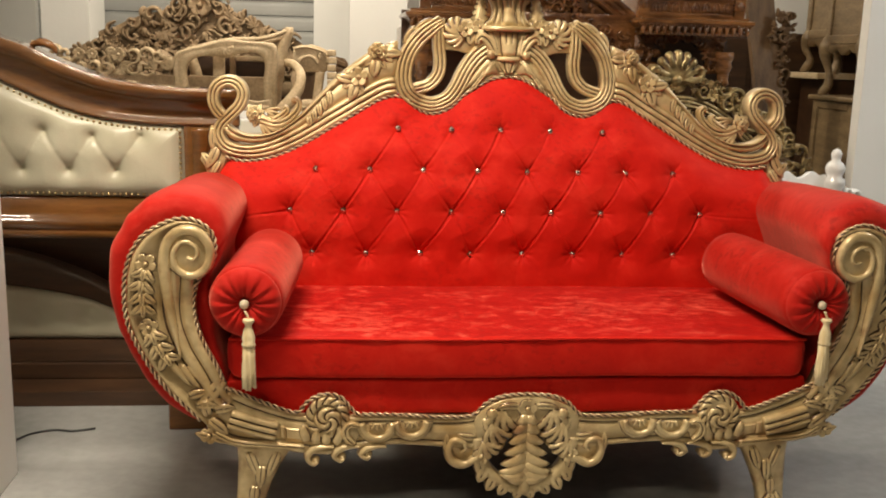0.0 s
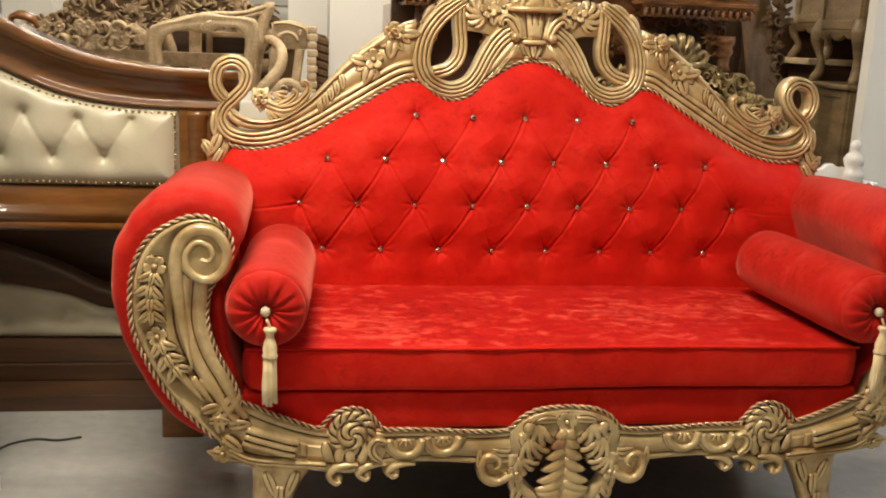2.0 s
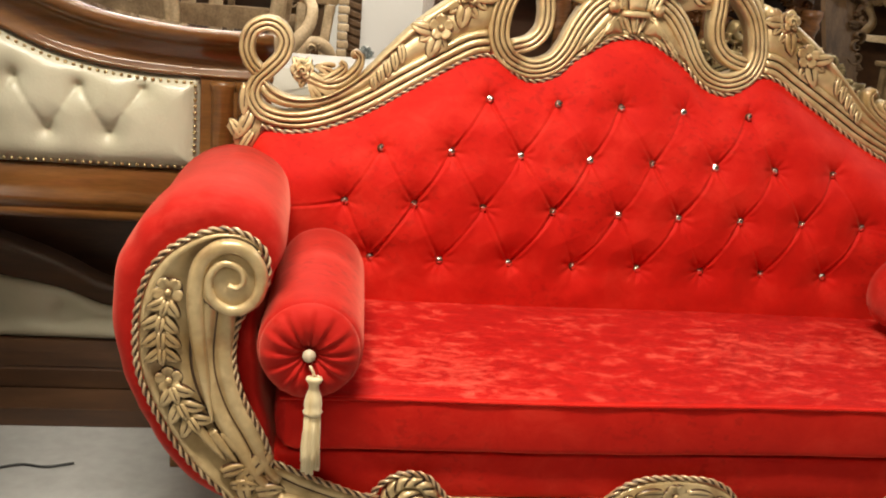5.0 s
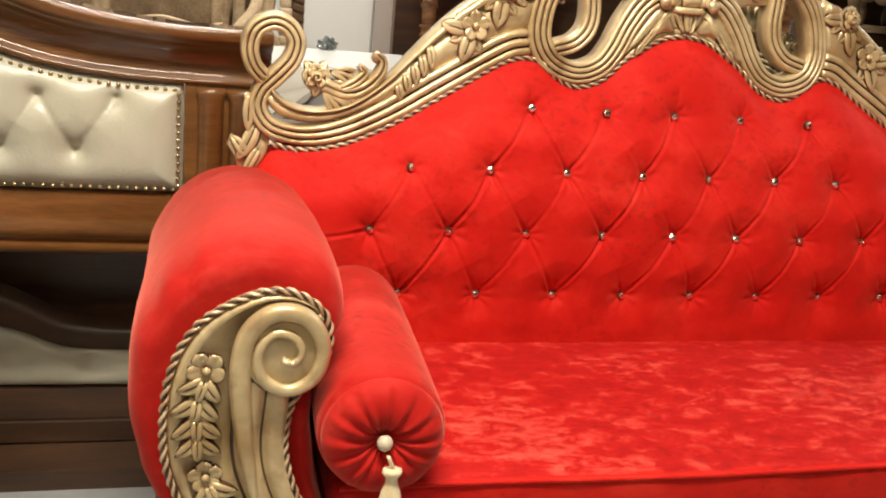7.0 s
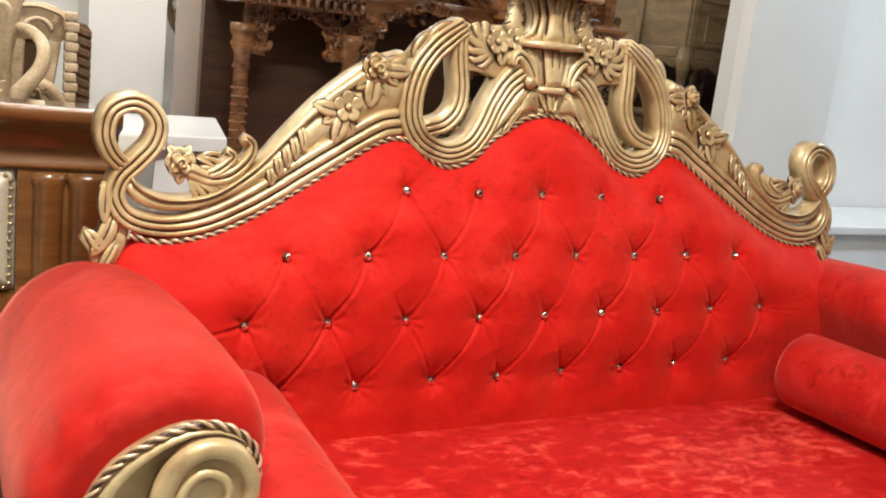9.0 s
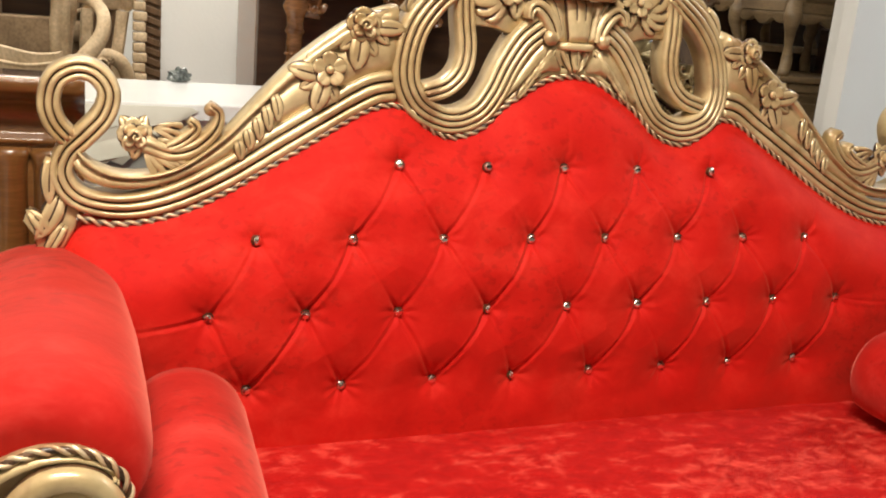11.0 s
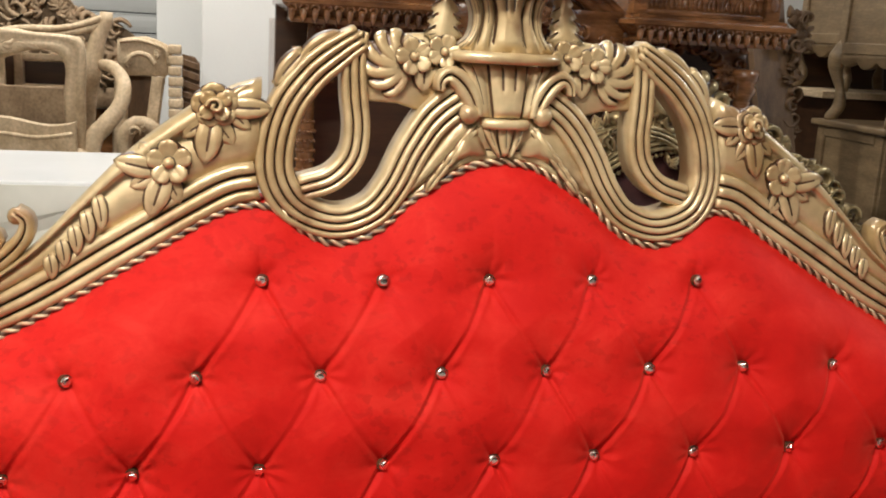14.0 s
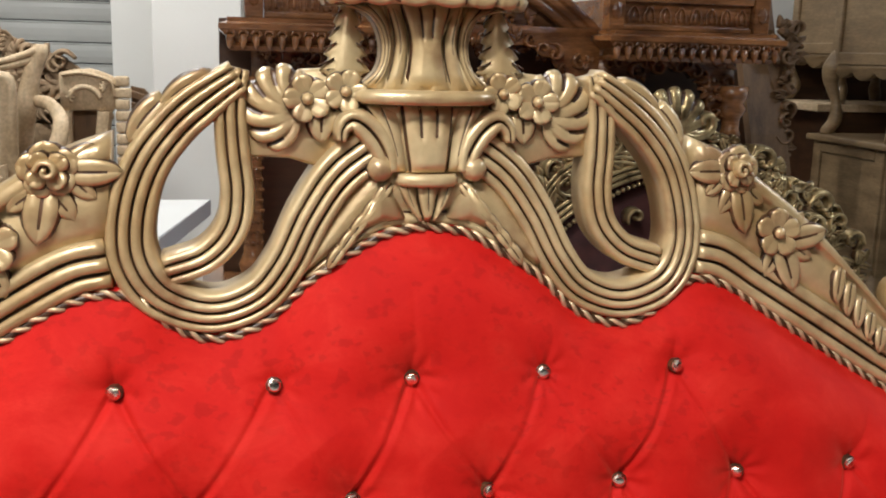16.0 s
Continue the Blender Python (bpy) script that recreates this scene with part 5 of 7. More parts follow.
def relief(bm, to3, spots, size, h, w0, seed, curls=0.42, lobed=False):
    """Dense carved foliage: scrolls, leaves and buds at the given spots."""
    rs = random.Random(seed)
    for u, v in spots:
        k = rs.random()
        a = rs.uniform(0, 360)
        sz = size * rs.uniform(0.8, 1.25)
        if k < curls:
            t0, d = rs.uniform(0, 6.28), rs.choice((-1, 1))
            ribbon(bm, [(u + sz * (0.95 - 0.13 * q) * math.cos(t0 + d * 0.9 * q), v + sz * (0.95 - 0.13 * q) * math.sin(t0 + d * 0.9 * q)) for q in range(7)], [sz * 0.2, sz * 0.42, sz * 0.42, sz * 0.3], to3, 1, h, h, w0, n=13, bulge=h * 0.3)
            dome(bm, to3, u + sz * 0.12 * math.cos(t0), v + sz * 0.12 * math.sin(t0), sz * 0.24, h=h, w0=w0, nu=7, nv=3)
        elif k < 0.85 and lobed:
            fan(bm, to3, u, v, a, a + rs.uniform(110, 190), sz * rs.uniform(0.9, 1.2), rs.choice((4, 5, 6)), h, w0, 0.28, h, rs.choice((-34, 34)))
        elif k < 0.85:
            for j in range(4):
                leaf(bm, to3, u, v, a + j * rs.uniform(38, 60), sz * rs.uniform(0.9, 1.3), sz * 0.55, h, w0 + 0.3 * h * rs.random(), curl=rs.uniform(-50, 50), back=h)
        else:
            flower(bm, to3, u, v, sz * 0.62, w0 + 0.3 * h, 5, a, h)


# ---- the bed headboard behind the arm ----
bed = thing("bed_headboard", (-1.75, 0.9, 0), "polished walnut headboard with a buttoned cream leather panel", "headboard")
TOPB = [(-0.79, 1.035), (-0.835, 1.036), (-0.92, 1.037), (-1.0, 1.040), (-1.16, 1.060), (-1.29, 1.100), (-1.39, 1.145), (-1.48, 1.175), (-1.60, 1.215), (-1.78, 1.235)]
TOPB = TOPB + [(-3.56 - x, z) for x, z in TOPB[-2::-1]]
CRT = [(-0.79, 0.921), (-0.838, 0.921), (-0.955, 0.922), (-1.05, 0.924), (-1.17, 0.934), (-1.26, 0.952), (-1.33, 0.975), (-1.41, 1.010), (-1.49, 1.045), (-1.60, 1.085), (-1.78, 1.105)]
CRT = CRT + [(-3.56 - x, z) for x, z in CRT[-2::-1]]
b3 = flat_y(0.85)
tb, ct = spline(TOPB, 70), spline(CRT, 70)
bm = bmesh.new()
strip(bm, [tuple(p) for p in ct], [tuple(p) for p in tb], b3, [(0.0, 0.0, 0), (0.02, 0.010, 0), (0.08, 0.012, 0), (0.12, 0.006, 0), (0.40, 0.006, 0), (0.60, 0.012, 0), (0.68, 0.030, 0), (0.74, 0.046, 0), (0.82, 0.052, 0), (0.965, 0.053, 0), (0.99, 0.049, 0), (1.0, 0.043, 0)], 90, 0.06)
part("top_rail", bm, WALNUT, bed, "swept moulded walnut top rail")
for x0, x1 in ((-0.955, -0.79), (-2.77, -2.605)):
    bm = bmesh.new()
    box(bm, x0 - 0.001, x1 - 0.002, 0.844, 0.91, 0.0, 0.925, 0.004)
    for cx, rr in ((x0 + 0.050, 0.026), (x0 + 0.118, 0.034)):
        skin(bm, [[(cx + rr * f * math.cos(a), 0.846 - 0.8 * rr * f * math.sin(a), z) for a in np.linspace(0, math.pi, 16)] for z, f in ((0.60, 1.05), (0.61, 1.16), (0.63, 1.0), (0.89, 1.0), (0.905, 1.16), (0.918, 1.05))])
    part("post", bm, WALNUT, bed, "square walnut post with two half-round columns")
bm = bmesh.new()
prof = [(0.91, 0.57), (0.84, 0.57), (0.826, 0.58), (0.826, 0.592), (0.838, 0.602), (0.822, 0.610), (0.822, 0.624), (0.838, 0.634), (0.846, 0.65), (0.846, 0.692), (0.852, 0.698), (0.91, 0.698)]
skin(bm, [[(x, a, b) for a, b in prof] for x in (-2.60, -0.957)])
part("lower_rail", bm, WALNUT, bed, "moulded walnut lower rail")
for x in (-0.94, -2.62):
    bm = bmesh.new()
    box(bm, x - 0.058, x + 0.058, 0.69, 0.842, 0.0, 0.568, 0.006)
    part("leg", bm, WALNUT, bed, "square walnut bed leg", smooth=False)
nxp, nzp = 260, 64
xs2 = np.linspace(-2.60, -0.957, nxp)
topc = np.interp(xs2, ct[::-1, 0], ct[::-1, 1])
XX = np.repeat(xs2[:, None], nzp, 1)
ZZ = 0.70 + (topc[:, None] - 0.70) * np.linspace(0, 1, nzp)[None, :]
tufts = [(-1.085 - 0.143 * k, 0.888 + (0.0 if k < 2 else 0.014 * (k - 1))) for k in range(10)] + [(-1.16 - 0.138 * k, 0.782) for k in range(10)]
dd = np.full(XX.shape, 9.0)
for tx, tz in tufts:
    dd = np.minimum(dd, np.hypot(XX - tx, ZZ - tz))
lines = np.full(XX.shape, 9.0)
for tx, tz in tufts[:10]:
    for ux, uz in tufts[10:]:
        if abs(tx - ux) < 0.10:
            t = np.clip(((XX - tx) * (ux - tx) + (ZZ - tz) * (uz - tz)) / ((ux - tx) ** 2 + (uz - tz) ** 2), 0, 1)
            lines = np.minimum(lines, np.hypot(XX - tx - t * (ux - tx), ZZ - tz - t * (uz - tz)))
edge = np.minimum(np.minimum(ZZ - 0.70, topc[:, None] - ZZ), np.minimum(XX + 2.60, -0.957 - XX))
puff = 0.042 * (1 - np.exp(-(dd / 0.030) ** 0.95)) + 0.012 * (1 - np.exp(-lines / 0.005)) * np.exp(-dd / 0.075)
YY = 0.858 - puff * (1 - np.exp(-(edge / 0.022) ** 1.1))
bm = bmesh.new()
g = [[bm.verts.new((XX[i, j], YY[i, j], ZZ[i, j])) for j in range(nzp)] for i in range(nxp)]
for i in range(nxp - 1):
    for j in range(nzp - 1):
        bm.faces.new((g[i][j], g[i + 1][j], g[i + 1][j + 1], g[i][j + 1]))
back = [[bm.verts.new((XX[i, j], 0.885, ZZ[i, j])) for j in (0, nzp - 1)] for i in (0, nxp - 1)]
bm.faces.new((back[0][0], back[0][1], back[1][1], back[1][0]))
panel = part("panel", bm, CREAM, bed, "deep-buttoned cream leather panel", fix=False)
bm = bmesh.new()
dome(bm, lambda u, v, w: (u, -w, v), 0, 0, 0.0046, h=0.0034, nu=8, nv=3)
nail = part("nail", bm, BRASS, None)
nails = [(-0.966, z) for z in np.arange(0.716, 0.915, 0.0155)] + [(x, float(np.interp(x, ct[::-1, 0], ct[::-1, 1])) - 0.012) for x in np.arange(-0.975, -1.75, -0.0175)] + [(x, 0.709) for x in np.arange(-0.975, -1.75, -0.0175)]
for k, (x, z) in enumerate(nails):
    ob = nail if k == 0 else new("nail", nail.data)
    ob.parent = panel
    ob.location = (x + 1.75, 0.838 - 0.9, z)
    ob["label"] = "round brass nail head"
for tx, tz in tufts[:5] + tufts[10:15]:
    bm = bmesh.new()
    dome(bm, b3, tx, tz, 0.007, h=0.003, w0=-0.009, nu=8, nv=3)
    part("button", bm, CREAM, panel, "leather-covered button")

# footboard leaning behind it
foot = thing("bed_footboard", (-1.75, 1.1, 0), "low walnut footboard with a buttoned cream panel", "footboard")
f3 = flat_y(1.05)
FT = [(-0.95, 0.335), (-1.08, 0.335), (-1.21, 0.350), (-1.32, 0.405), (-1.45, 0.455), (-1.59, 0.49), (-1.78, 0.505)]
FB = [(-0.95, 0.275), (-1.08, 0.275), (-1.21, 0.283), (-1.32, 0.325), (-1.45, 0.352), (-1.59, 0.37), (-1.78, 0.38)]
FT, FB = FT + [(-3.56 - x, z) for x, z in FT[-2::-1]], FB + [(-3.56 - x, z) for x, z in FB[-2::-1]]
bm = bmesh.new()
strip(bm, FB, FT, f3, [(0, 0.0, 0), (0.06, 0.008, 0), (0.5, 0.012, 0), (0.75, 0.030, 0), (0.95, 0.034, 0), (1, 0.02, 0)], 50, 0.05)
part("top_rail", bm, DARKWALNUT, foot, "swept walnut top rail")
bm = bmesh.new()
prof = [(1.10, 0.03), (1.045, 0.03), (1.035, 0.05), (1.035, 0.10), (1.037, 0.101), (1.039, 0.108), (1.035, 0.110), (1.035, 0.15), (1.038, 0.183), (1.10, 0.185)]
skin(bm, [[(x, a, b) for a, b in prof] for x in (-2.62, -0.95)])
part("lower_rail", bm, DARKWALNUT, foot, smooth=False)
# dark strip over the floor, in place of the shade under the lower rail
bm = bmesh.new()
box(bm, -2.60, -0.96, 0.90, 1.03, 0.0, 0.05, 0.004)
part("shade_strip", bm, DARKWALNUT, foot, "dark strip put in as the shade under the footboard", smooth=False)
for x in (-0.98, -2.58):
    bm = bmesh.new()
    box(bm, x - 0.04, x + 0.04, 1.052, 1.10, 0.0, 0.30, 0.004)
    part("leg", bm, DARKWALNUT, foot, smooth=False)
bm = bmesh.new()
xs3 = np.linspace(-2.60, -1.0, 110)
zt = np.interp(xs3, [p[0] for p in FB[::-1]], [p[1] for p in FB[::-1]])
rings = []
for x, zz in zip(xs3, zt):
    ring = []
    for q in np.linspace(0, 1, 14):
        z = 0.185 + (zz - 0.185) * q
        d = min(math.hypot(x + 1.15 + 0.17 * k, z - (0.25 + 0.02 * (k % 2))) for k in range(10))
        ring.append((x, 1.058 - 0.034 * (1 - math.exp(-(d / 0.035) ** 1.2)) * math.sin(math.pi * q) ** 0.4, z))
    rings.append(ring + [(x, 1.09, zz), (x, 1.09, 0.185)])
skin(bm, rings)
part("panel", bm, CREAM, foot, "buttoned cream leather panel")

bd = thing("bed_side_board", (-1.8, 1.2, 0), "dark walnut bed board standing behind the footboard", "bed board")
bm = bmesh.new()
box(bm, -2.75, -0.88, 1.16, 1.20, 0.0, 0.78, 0.005)
part("board", bm, DARKWALNUT, bd, smooth=False)

# ---- raw carved furniture stacked behind ----
crestback = thing("carved_sofa_back", (-1.2, 3.25, 0), "unfinished carved teak sofa back with dense foliage", "sofa back")
k3 = flat_y(3.22)
OUTL = [(-1.86, 1.02), (-1.88, 1.10), (-1.78, 1.17), (-1.68, 1.25), (-1.55, 1.31), (-1.42, 1.345), (-1.30, 1.41), (-1.24, 1.43), (-1.16, 1.41), (-1.08, 1.35), (-0.99, 1.315), (-0.88, 1.265), (-0.78, 1.225), (-0.70, 1.18), (-0.65, 1.10), (-0.62, 1.02)]
bm = bmesh.new()
ou = spline(OUTL, 60)
slab(bm, [tuple(p) for p in ou] + [(-0.66, 0.90), (-1.83, 0.90)], k3, 0.0, 0.04, 1)
slab(bm, [(-1.83, 0.905), (-0.66, 0.905), (-0.66, 0.985), (-1.83, 0.985)], k3, 0.03, 0.0)
part("back_board", bm, [TEAK, TEAK], crestback)
bm = bmesh.new()
box(bm, -1.80, -0.68, 3.235, 3.262, 0.28, 0.898, 0.004)
part("lower_panel", bm, ROSEWOOD, crestback, "dark lower panel", smooth=False)
rs = random.Random(3)
spots = []
for a, b in zip(ou[::2], ou[1::2]):
    spots.append((a[0], a[1] - 0.015))
for zz in np.arange(1.02, 1.40, 0.055):
    for xx in np.arange(-1.84, -0.66, 0.062):
        x2, z2 = xx + rs.uniform(-0.02, 0.02), zz + rs.uniform(-0.02, 0.02)
        if z2 < np.interp(x2, ou[:, 0], ou[:, 1]) - 0.03:
            spots.append((x2, z2))
bm = bmesh.new()
relief(bm, k3, spots, 0.054, 0.026, 0.006, 11, 0.34, True)
flower(bm, k3, -1.24, 1.37, 0.06, 0.02, 6, 0, 0.03)
tagged(part("foliage", bm, [TEAK, ROUGHBOARD], crestback, "dense carved scrolls and leaves"), kind="stuff")
for x in (-1.75, -0.75):
    bm = bmesh.new()
    box(bm, x - 0.035, x + 0.035, 3.23, 3.29, 0.0803, 0.92, 0.005)
    part("post", bm, TEAK, crestback, smooth=False)
crestback.location, crestback.scale = Vector((-0.46, -2.2, 1.167)) + 1.0738 * (crestback.location - Vector((-0.46, -2.2, 1.167))), (1.0738,) * 3


def tube(bm, pts, r, n=8, flat=1.0, steps=None):
    """A round or oval bar along a smooth 3D curve, with varying thickness."""
    p = spline(pts, steps or 6 * len(pts))
    t = tangents(p)
    rr = np.interp(np.linspace(0, 1, len(p)), np.linspace(0, 1, len(np.atleast_1d(r))), np.atleast_1d(r)) if np.ndim(r) else np.full(len(p), r)
    rings = []
    for i in range(len(p)):
        T = Vector(t[i])
        N = T.cross(Vector((0.05, 1, 0.02))).normalized()
        B = T.cross(N).normalized()
        rings.append([Vector(p[i]) + N * (rr[i] * math.cos(a)) + B * (rr[i] * flat * math.sin(a)) for a in np.linspace(0, 2 * math.pi, n, endpoint=False)])
    skin(bm, rings)


def chair_frame(x, y, turn, wood, label, w=0.27, h=1.14, seat_z=0.42, lift=0.0):
    """An unfinished carved armchair frame without upholstery."""
    th = thing("chair_frame", (0, 0, 0), label, "chair", "unfinished chair frames")
    for s in (-1, 1):
        bm = bmesh.new()
        tube(bm, [(s * w * 0.92, 0.25, 0.0), (s * w * 0.92, 0.22, 0.25), (s * w * 0.95, 0.2, seat_z), (s * w * 0.9, 0.235, 0.72), (s * w * 0.97, 0.265, 0.80)], [0.026, 0.03, 0.034, 0.028, 0.024])
        part("back_post", bm, wood, th)
        bm = bmesh.new()
        tube(bm, [(s * (w + 0.03), -0.24, 0.0), (s * (w + 0.01), -0.25, 0.10), (s * w, -0.24, 0.24), (s * (w + 0.02), -0.26, seat_z)], [0.03, 0.02, 0.03, 0.042])
        part("leg", bm, wood, th, "curved front leg")
        bm = bmesh.new()
        tube(bm, [(s * w * 0.95, 0.22, 0.70), (s * (w + 0.03), 0.05, 0.69), (s * (w + 0.05), -0.12, 0.70), (s * (w + 0.05), -0.20, 0.68), (s * (w + 0.03), -0.22, 0.63)], [0.024, 0.026, 0.03, 0.036, 0.02])
        tube(bm, [(s * (w + 0.04), -0.16, 0.68), (s * (w + 0.05), -0.10, 0.60), (s * (w + 0.01), -0.13, 0.50), (s * w, -0.18, seat_z)], [0.022, 0.028, 0.024, 0.03])
        part("arm", bm, wood, th, "curling open arm")
    bm = bmesh.new()
    f3 = lambda u, v, ww: (u, 0.262 - ww, v + lift * max(0.0, min(1.0, (v - 0.75) / 0.2)) * (u / w + 1) / 2)
    k = w / 0.25
    OO = [(-0.25, 0.70), (-0.254, 0.82), (-0.256, 0.94), (-0.261, h - 0.13), (-0.250, h - 0.055), (-0.205, h - 0.036), (-0.10, h - 0.020), (0, h)]
    II = [(-0.188, 0.70), (-0.190, 0.82), (-0.188, 0.94), (-0.196, h - 0.16), (-0.186, h - 0.112), (-0.145, h - 0.082), (-0.07, h - 0.080), (0, h - 0.098)]
    OO, II = [(k * a, b) for a, b in OO + [(-a, b) for a, b in OO[-2::-1]]], [(k * a, b) for a, b in II + [(-a, b) for a, b in II[-2::-1]]]
    strip(bm, OO, II, f3, [(0, -0.004, 0), (0.06, 0.006, 0), (0.2, 0.010, 0), (0.32, 0.003, 0), (0.42, 0.003, 0), (0.55, 0.012, 0), (0.85, 0.010, 0), (1.0, -0.004, 0)], 70, 0.03)
    ribbon(bm, [(-w * 0.8, 0.715), (-w * 0.4, 0.725), (0, 0.71), (w * 0.4, 0.725), (w * 0.8, 0.715)], 0.05, f3, 1, 0.010, 0.03, 0.0, n=20)
    c3 = f3
    for s in (-1, 1):
        for k in range(3):
            leaf(bm, c3, s * (0.01 + 0.03 * k), h - 0.05 - 0.004 * k, 90 - s * 95, 0.05, 0.024, 0.008, 0.006, curl=-s * 30)
    fan(bm, c3, 0, h - 0.045, -170, -10, 0.042, 5, 0.010, 0.008)
    part("top_rail", bm, [wood, wood], th, "serpentine carved top rail")
    for zz, r in ((0.55, 0.022), (0.62, 0.014)):
        bm = bmesh.new()
        tube(bm, [(-w * 0.95, 0.225, zz), (0, 0.235, zz + (0.03 if r < 0.02 else 0)), (w * 0.95, 0.225, zz)], r)
        part("cross_rail", bm, wood, th)
    bm = bmesh.new()
    for a, b in (((-w - 0.02, -0.26), (w + 0.02, -0.26)), ((-w, 0.21), (w, 0.21)), ((-w - 0.01, -0.26), (-w, 0.21)), ((w + 0.01, -0.26), (w, 0.21))):
        x0, x1, y0, y1 = min(a[0], b[0]) - 0.018, max(a[0], b[0]) + 0.018, min(a[1], b[1]) - 0.018, max(a[1], b[1]) + 0.018
        box(bm, x0, x1, y0, y1, seat_z - 0.06, seat_z - 0.001, 0.004)
    part("seat_rail", bm, wood, th, "open seat frame")
    th.matrix_basis = pose(x, y, 0, 0, 0, turn)
    return th


chair_frame(-1.074, 2.64, 0, TEAKPALE, "pale unfinished carved armchair frame without upholstery", 0.25, 1.172, lift=0.055)


def open_chair():
    """A larger unfinished chair standing behind, with a raking stile and a curling arm."""
    th = thing("chair_frame", (-0.95, 3.1, 0), "pale unfinished chair frame with a raking stile and curling arm", "chair", "unfinished chair frames")
    for x0, x1, top in ((-0.83, -0.765, 1.268), (-1.25, -1.27, 1.15)):
        bm = bmesh.new()
        tube(bm, [(x0 - 0.03, 3.12, 0.0), (x0 - 0.02, 3.12, 0.5), (x0 - 0.012, 3.11, 0.85), (x0, 3.10, 1.0), ((x0 + x1) / 2, 3.10, top - 0.10), (x1 - 0.004, 3.10, top - 0.04), (x1, 3.10, top)], [0.026, 0.03, 0.030, 0.030, 0.030, 0.036, 0.022], 10, 0.8)
        part("stile", bm, TEAKPALE, th, "raking back stile")
    bm = bmesh.new()
    ribbon(bm, [(-0.775, 1.235), (-0.85, 1.210), (-0.93, 1.192), (-1.04, 1.185), (-1.15, 1.165), (-1.27, 1.135)], [0.05, 0.042, 0.046, 0.05, 0.045, 0.04], flat_y(3.10), 2, 0.012, 0.03, 0.0, n=50)
    part("top_rail", bm, [TEAKPALE, TEAK], th, "waved carved top rail")
    bm = bmesh.new()
    tube(bm, [(-0.79, 3.09, 1.085), (-0.745, 3.06, 1.080), (-0.708, 3.02, 1.045), (-0.700, 2.99, 1.0), (-0.715, 2.97, 0.945), (-0.76, 2.95, 0.885), (-0.80, 2.93, 0.83), (-0.805, 2.92, 0.70), (-0.79, 2.92, 0.0)], [0.020, 0.025, 0.031, 0.034, 0.034, 0.030, 0.028, 0.026, 0.024], 12, 0.6)
    part("arm", bm, TEAKPALE, th, "curling open arm")
    bm = bmesh.new()
    for u0, u1, v0, v1 in ((-1.08, -1.05, 0.985, 1.115), (-0.885, -0.86, 0.985, 1.095), (-1.05, -0.885, 1.085, 1.112), (-1.05, -0.885, 0.985, 1.005)):
        slab(bm, [(u0, v0), (u1, v0), (u1, v1), (u0, v1)], flat_y(3.13), 0.018, 0.02)
    part("back_frame", bm, TEAKPALE, th, "small pale inner frame", smooth=False)
    bm = bmesh.new()
    box(bm, -1.35, -0.86, 3.155, 3.17, 0.55, 1.105, 0.003)
    part("panel", bm, DARKWALNUT, th, "dark panel behind the frame", smooth=False)
    for zz in (0.42, 0.90):
        bm = bmesh.new()
        tube(bm, [(-1.37, 3.12, zz), (-1.1, 3.12, zz + 0.01), (-0.85, 3.12, zz)], 0.026)
        part("cross_rail", bm, TEAKPALE, th)


open_chair()
bo = thing("shaped_rail", (-1.07, 2.84, 0.723), "pale shaped chair rail propped inside an armchair frame", "timber")
bm = bmesh.new()
slab(bm, [(-1.31, 0.735), (-0.84, 0.735), (-0.84, 0.905)] + [(-0.84 - 0.47 * q, 0.905 - 0.012 * math.sin(3 * math.pi * q)) for q in np.linspace(0.05, 0.95, 15)] + [(-1.31, 0.905)], flat_y(2.845), 0.012, 0.014)
part("board", bm, TEAKPALE, bo, smooth=False)
bm = bmesh.new()
ribbon(bm, [(-1.30, 0.868), (-1.20, 0.852), (-1.08, 0.862), (-0.96, 0.850), (-0.85, 0.866)], 0.014, flat_y(2.833), 1, 0.006, 0.004, 0.0, n=30, bulge=0.002, edge=1)
part("moulding", bm, [TEAKPALE, ROUGHBOARD], bo, "waved moulding along the rail")
pn = thing("timber_board", (-1.6, 2.95, 0), "brown unfinished timber board with a fretwork top edge", "timber")
bm = bmesh.new()
box(bm, -2.05, -0.875, 2.93, 2.965, 0.0, 1.010, 0.006)
part("board", bm, TEAK, pn, smooth=False)
bm = bmesh.new()
relief(bm, flat_y(2.95), [(u, v) for u in np.arange(-2.0, -1.34, 0.065) for v in (1.045, 1.105)], 0.052, 0.020, 0.0, 41, 0.30, True)
tagged(part("fretwork", bm, [TEAKPALE, TEAK], pn, "pale carved fretwork edge"), kind="stuff")
sl = thing("timber_offcut", (-1.10, 3.04, 0), "pale raw timber offcut standing behind a chair", "timber")
bm = bmesh.new()
box(bm, -1.155, -1.095, 3.03, 3.06, 0.0, 1.14, 0.005)
part("board", bm, TEAKPALE, sl, smooth=False)

# carved side panel with stepped blocks standing beside the chairs
screen = thing("carved_screen", (-0.63, 3.47, 0), "pale carved wooden side panel with an arched head and stepped edge", "screen")
k3 = flat_y(3.45)
bm = bmesh.new()
slab(bm, [(-0.765, 1.03), (-0.725, 1.030), (-0.64, 1.036), (-0.585, 1.03), (-0.566, 1.05), (-0.560, 1.125), (-0.580, 1.156), (-0.615, 1.172), (-0.66, 1.184), (-0.72, 1.178), (-0.765, 1.168)], k3, 0.0, 0.045)
ribbon(bm, [(-0.735, 1.075), (-0.715, 1.105), (-0.68, 1.118), (-0.645, 1.105), (-0.625, 1.075)], 0.020, k3, 1, 0.010, 0.0, 0.0, n=20)
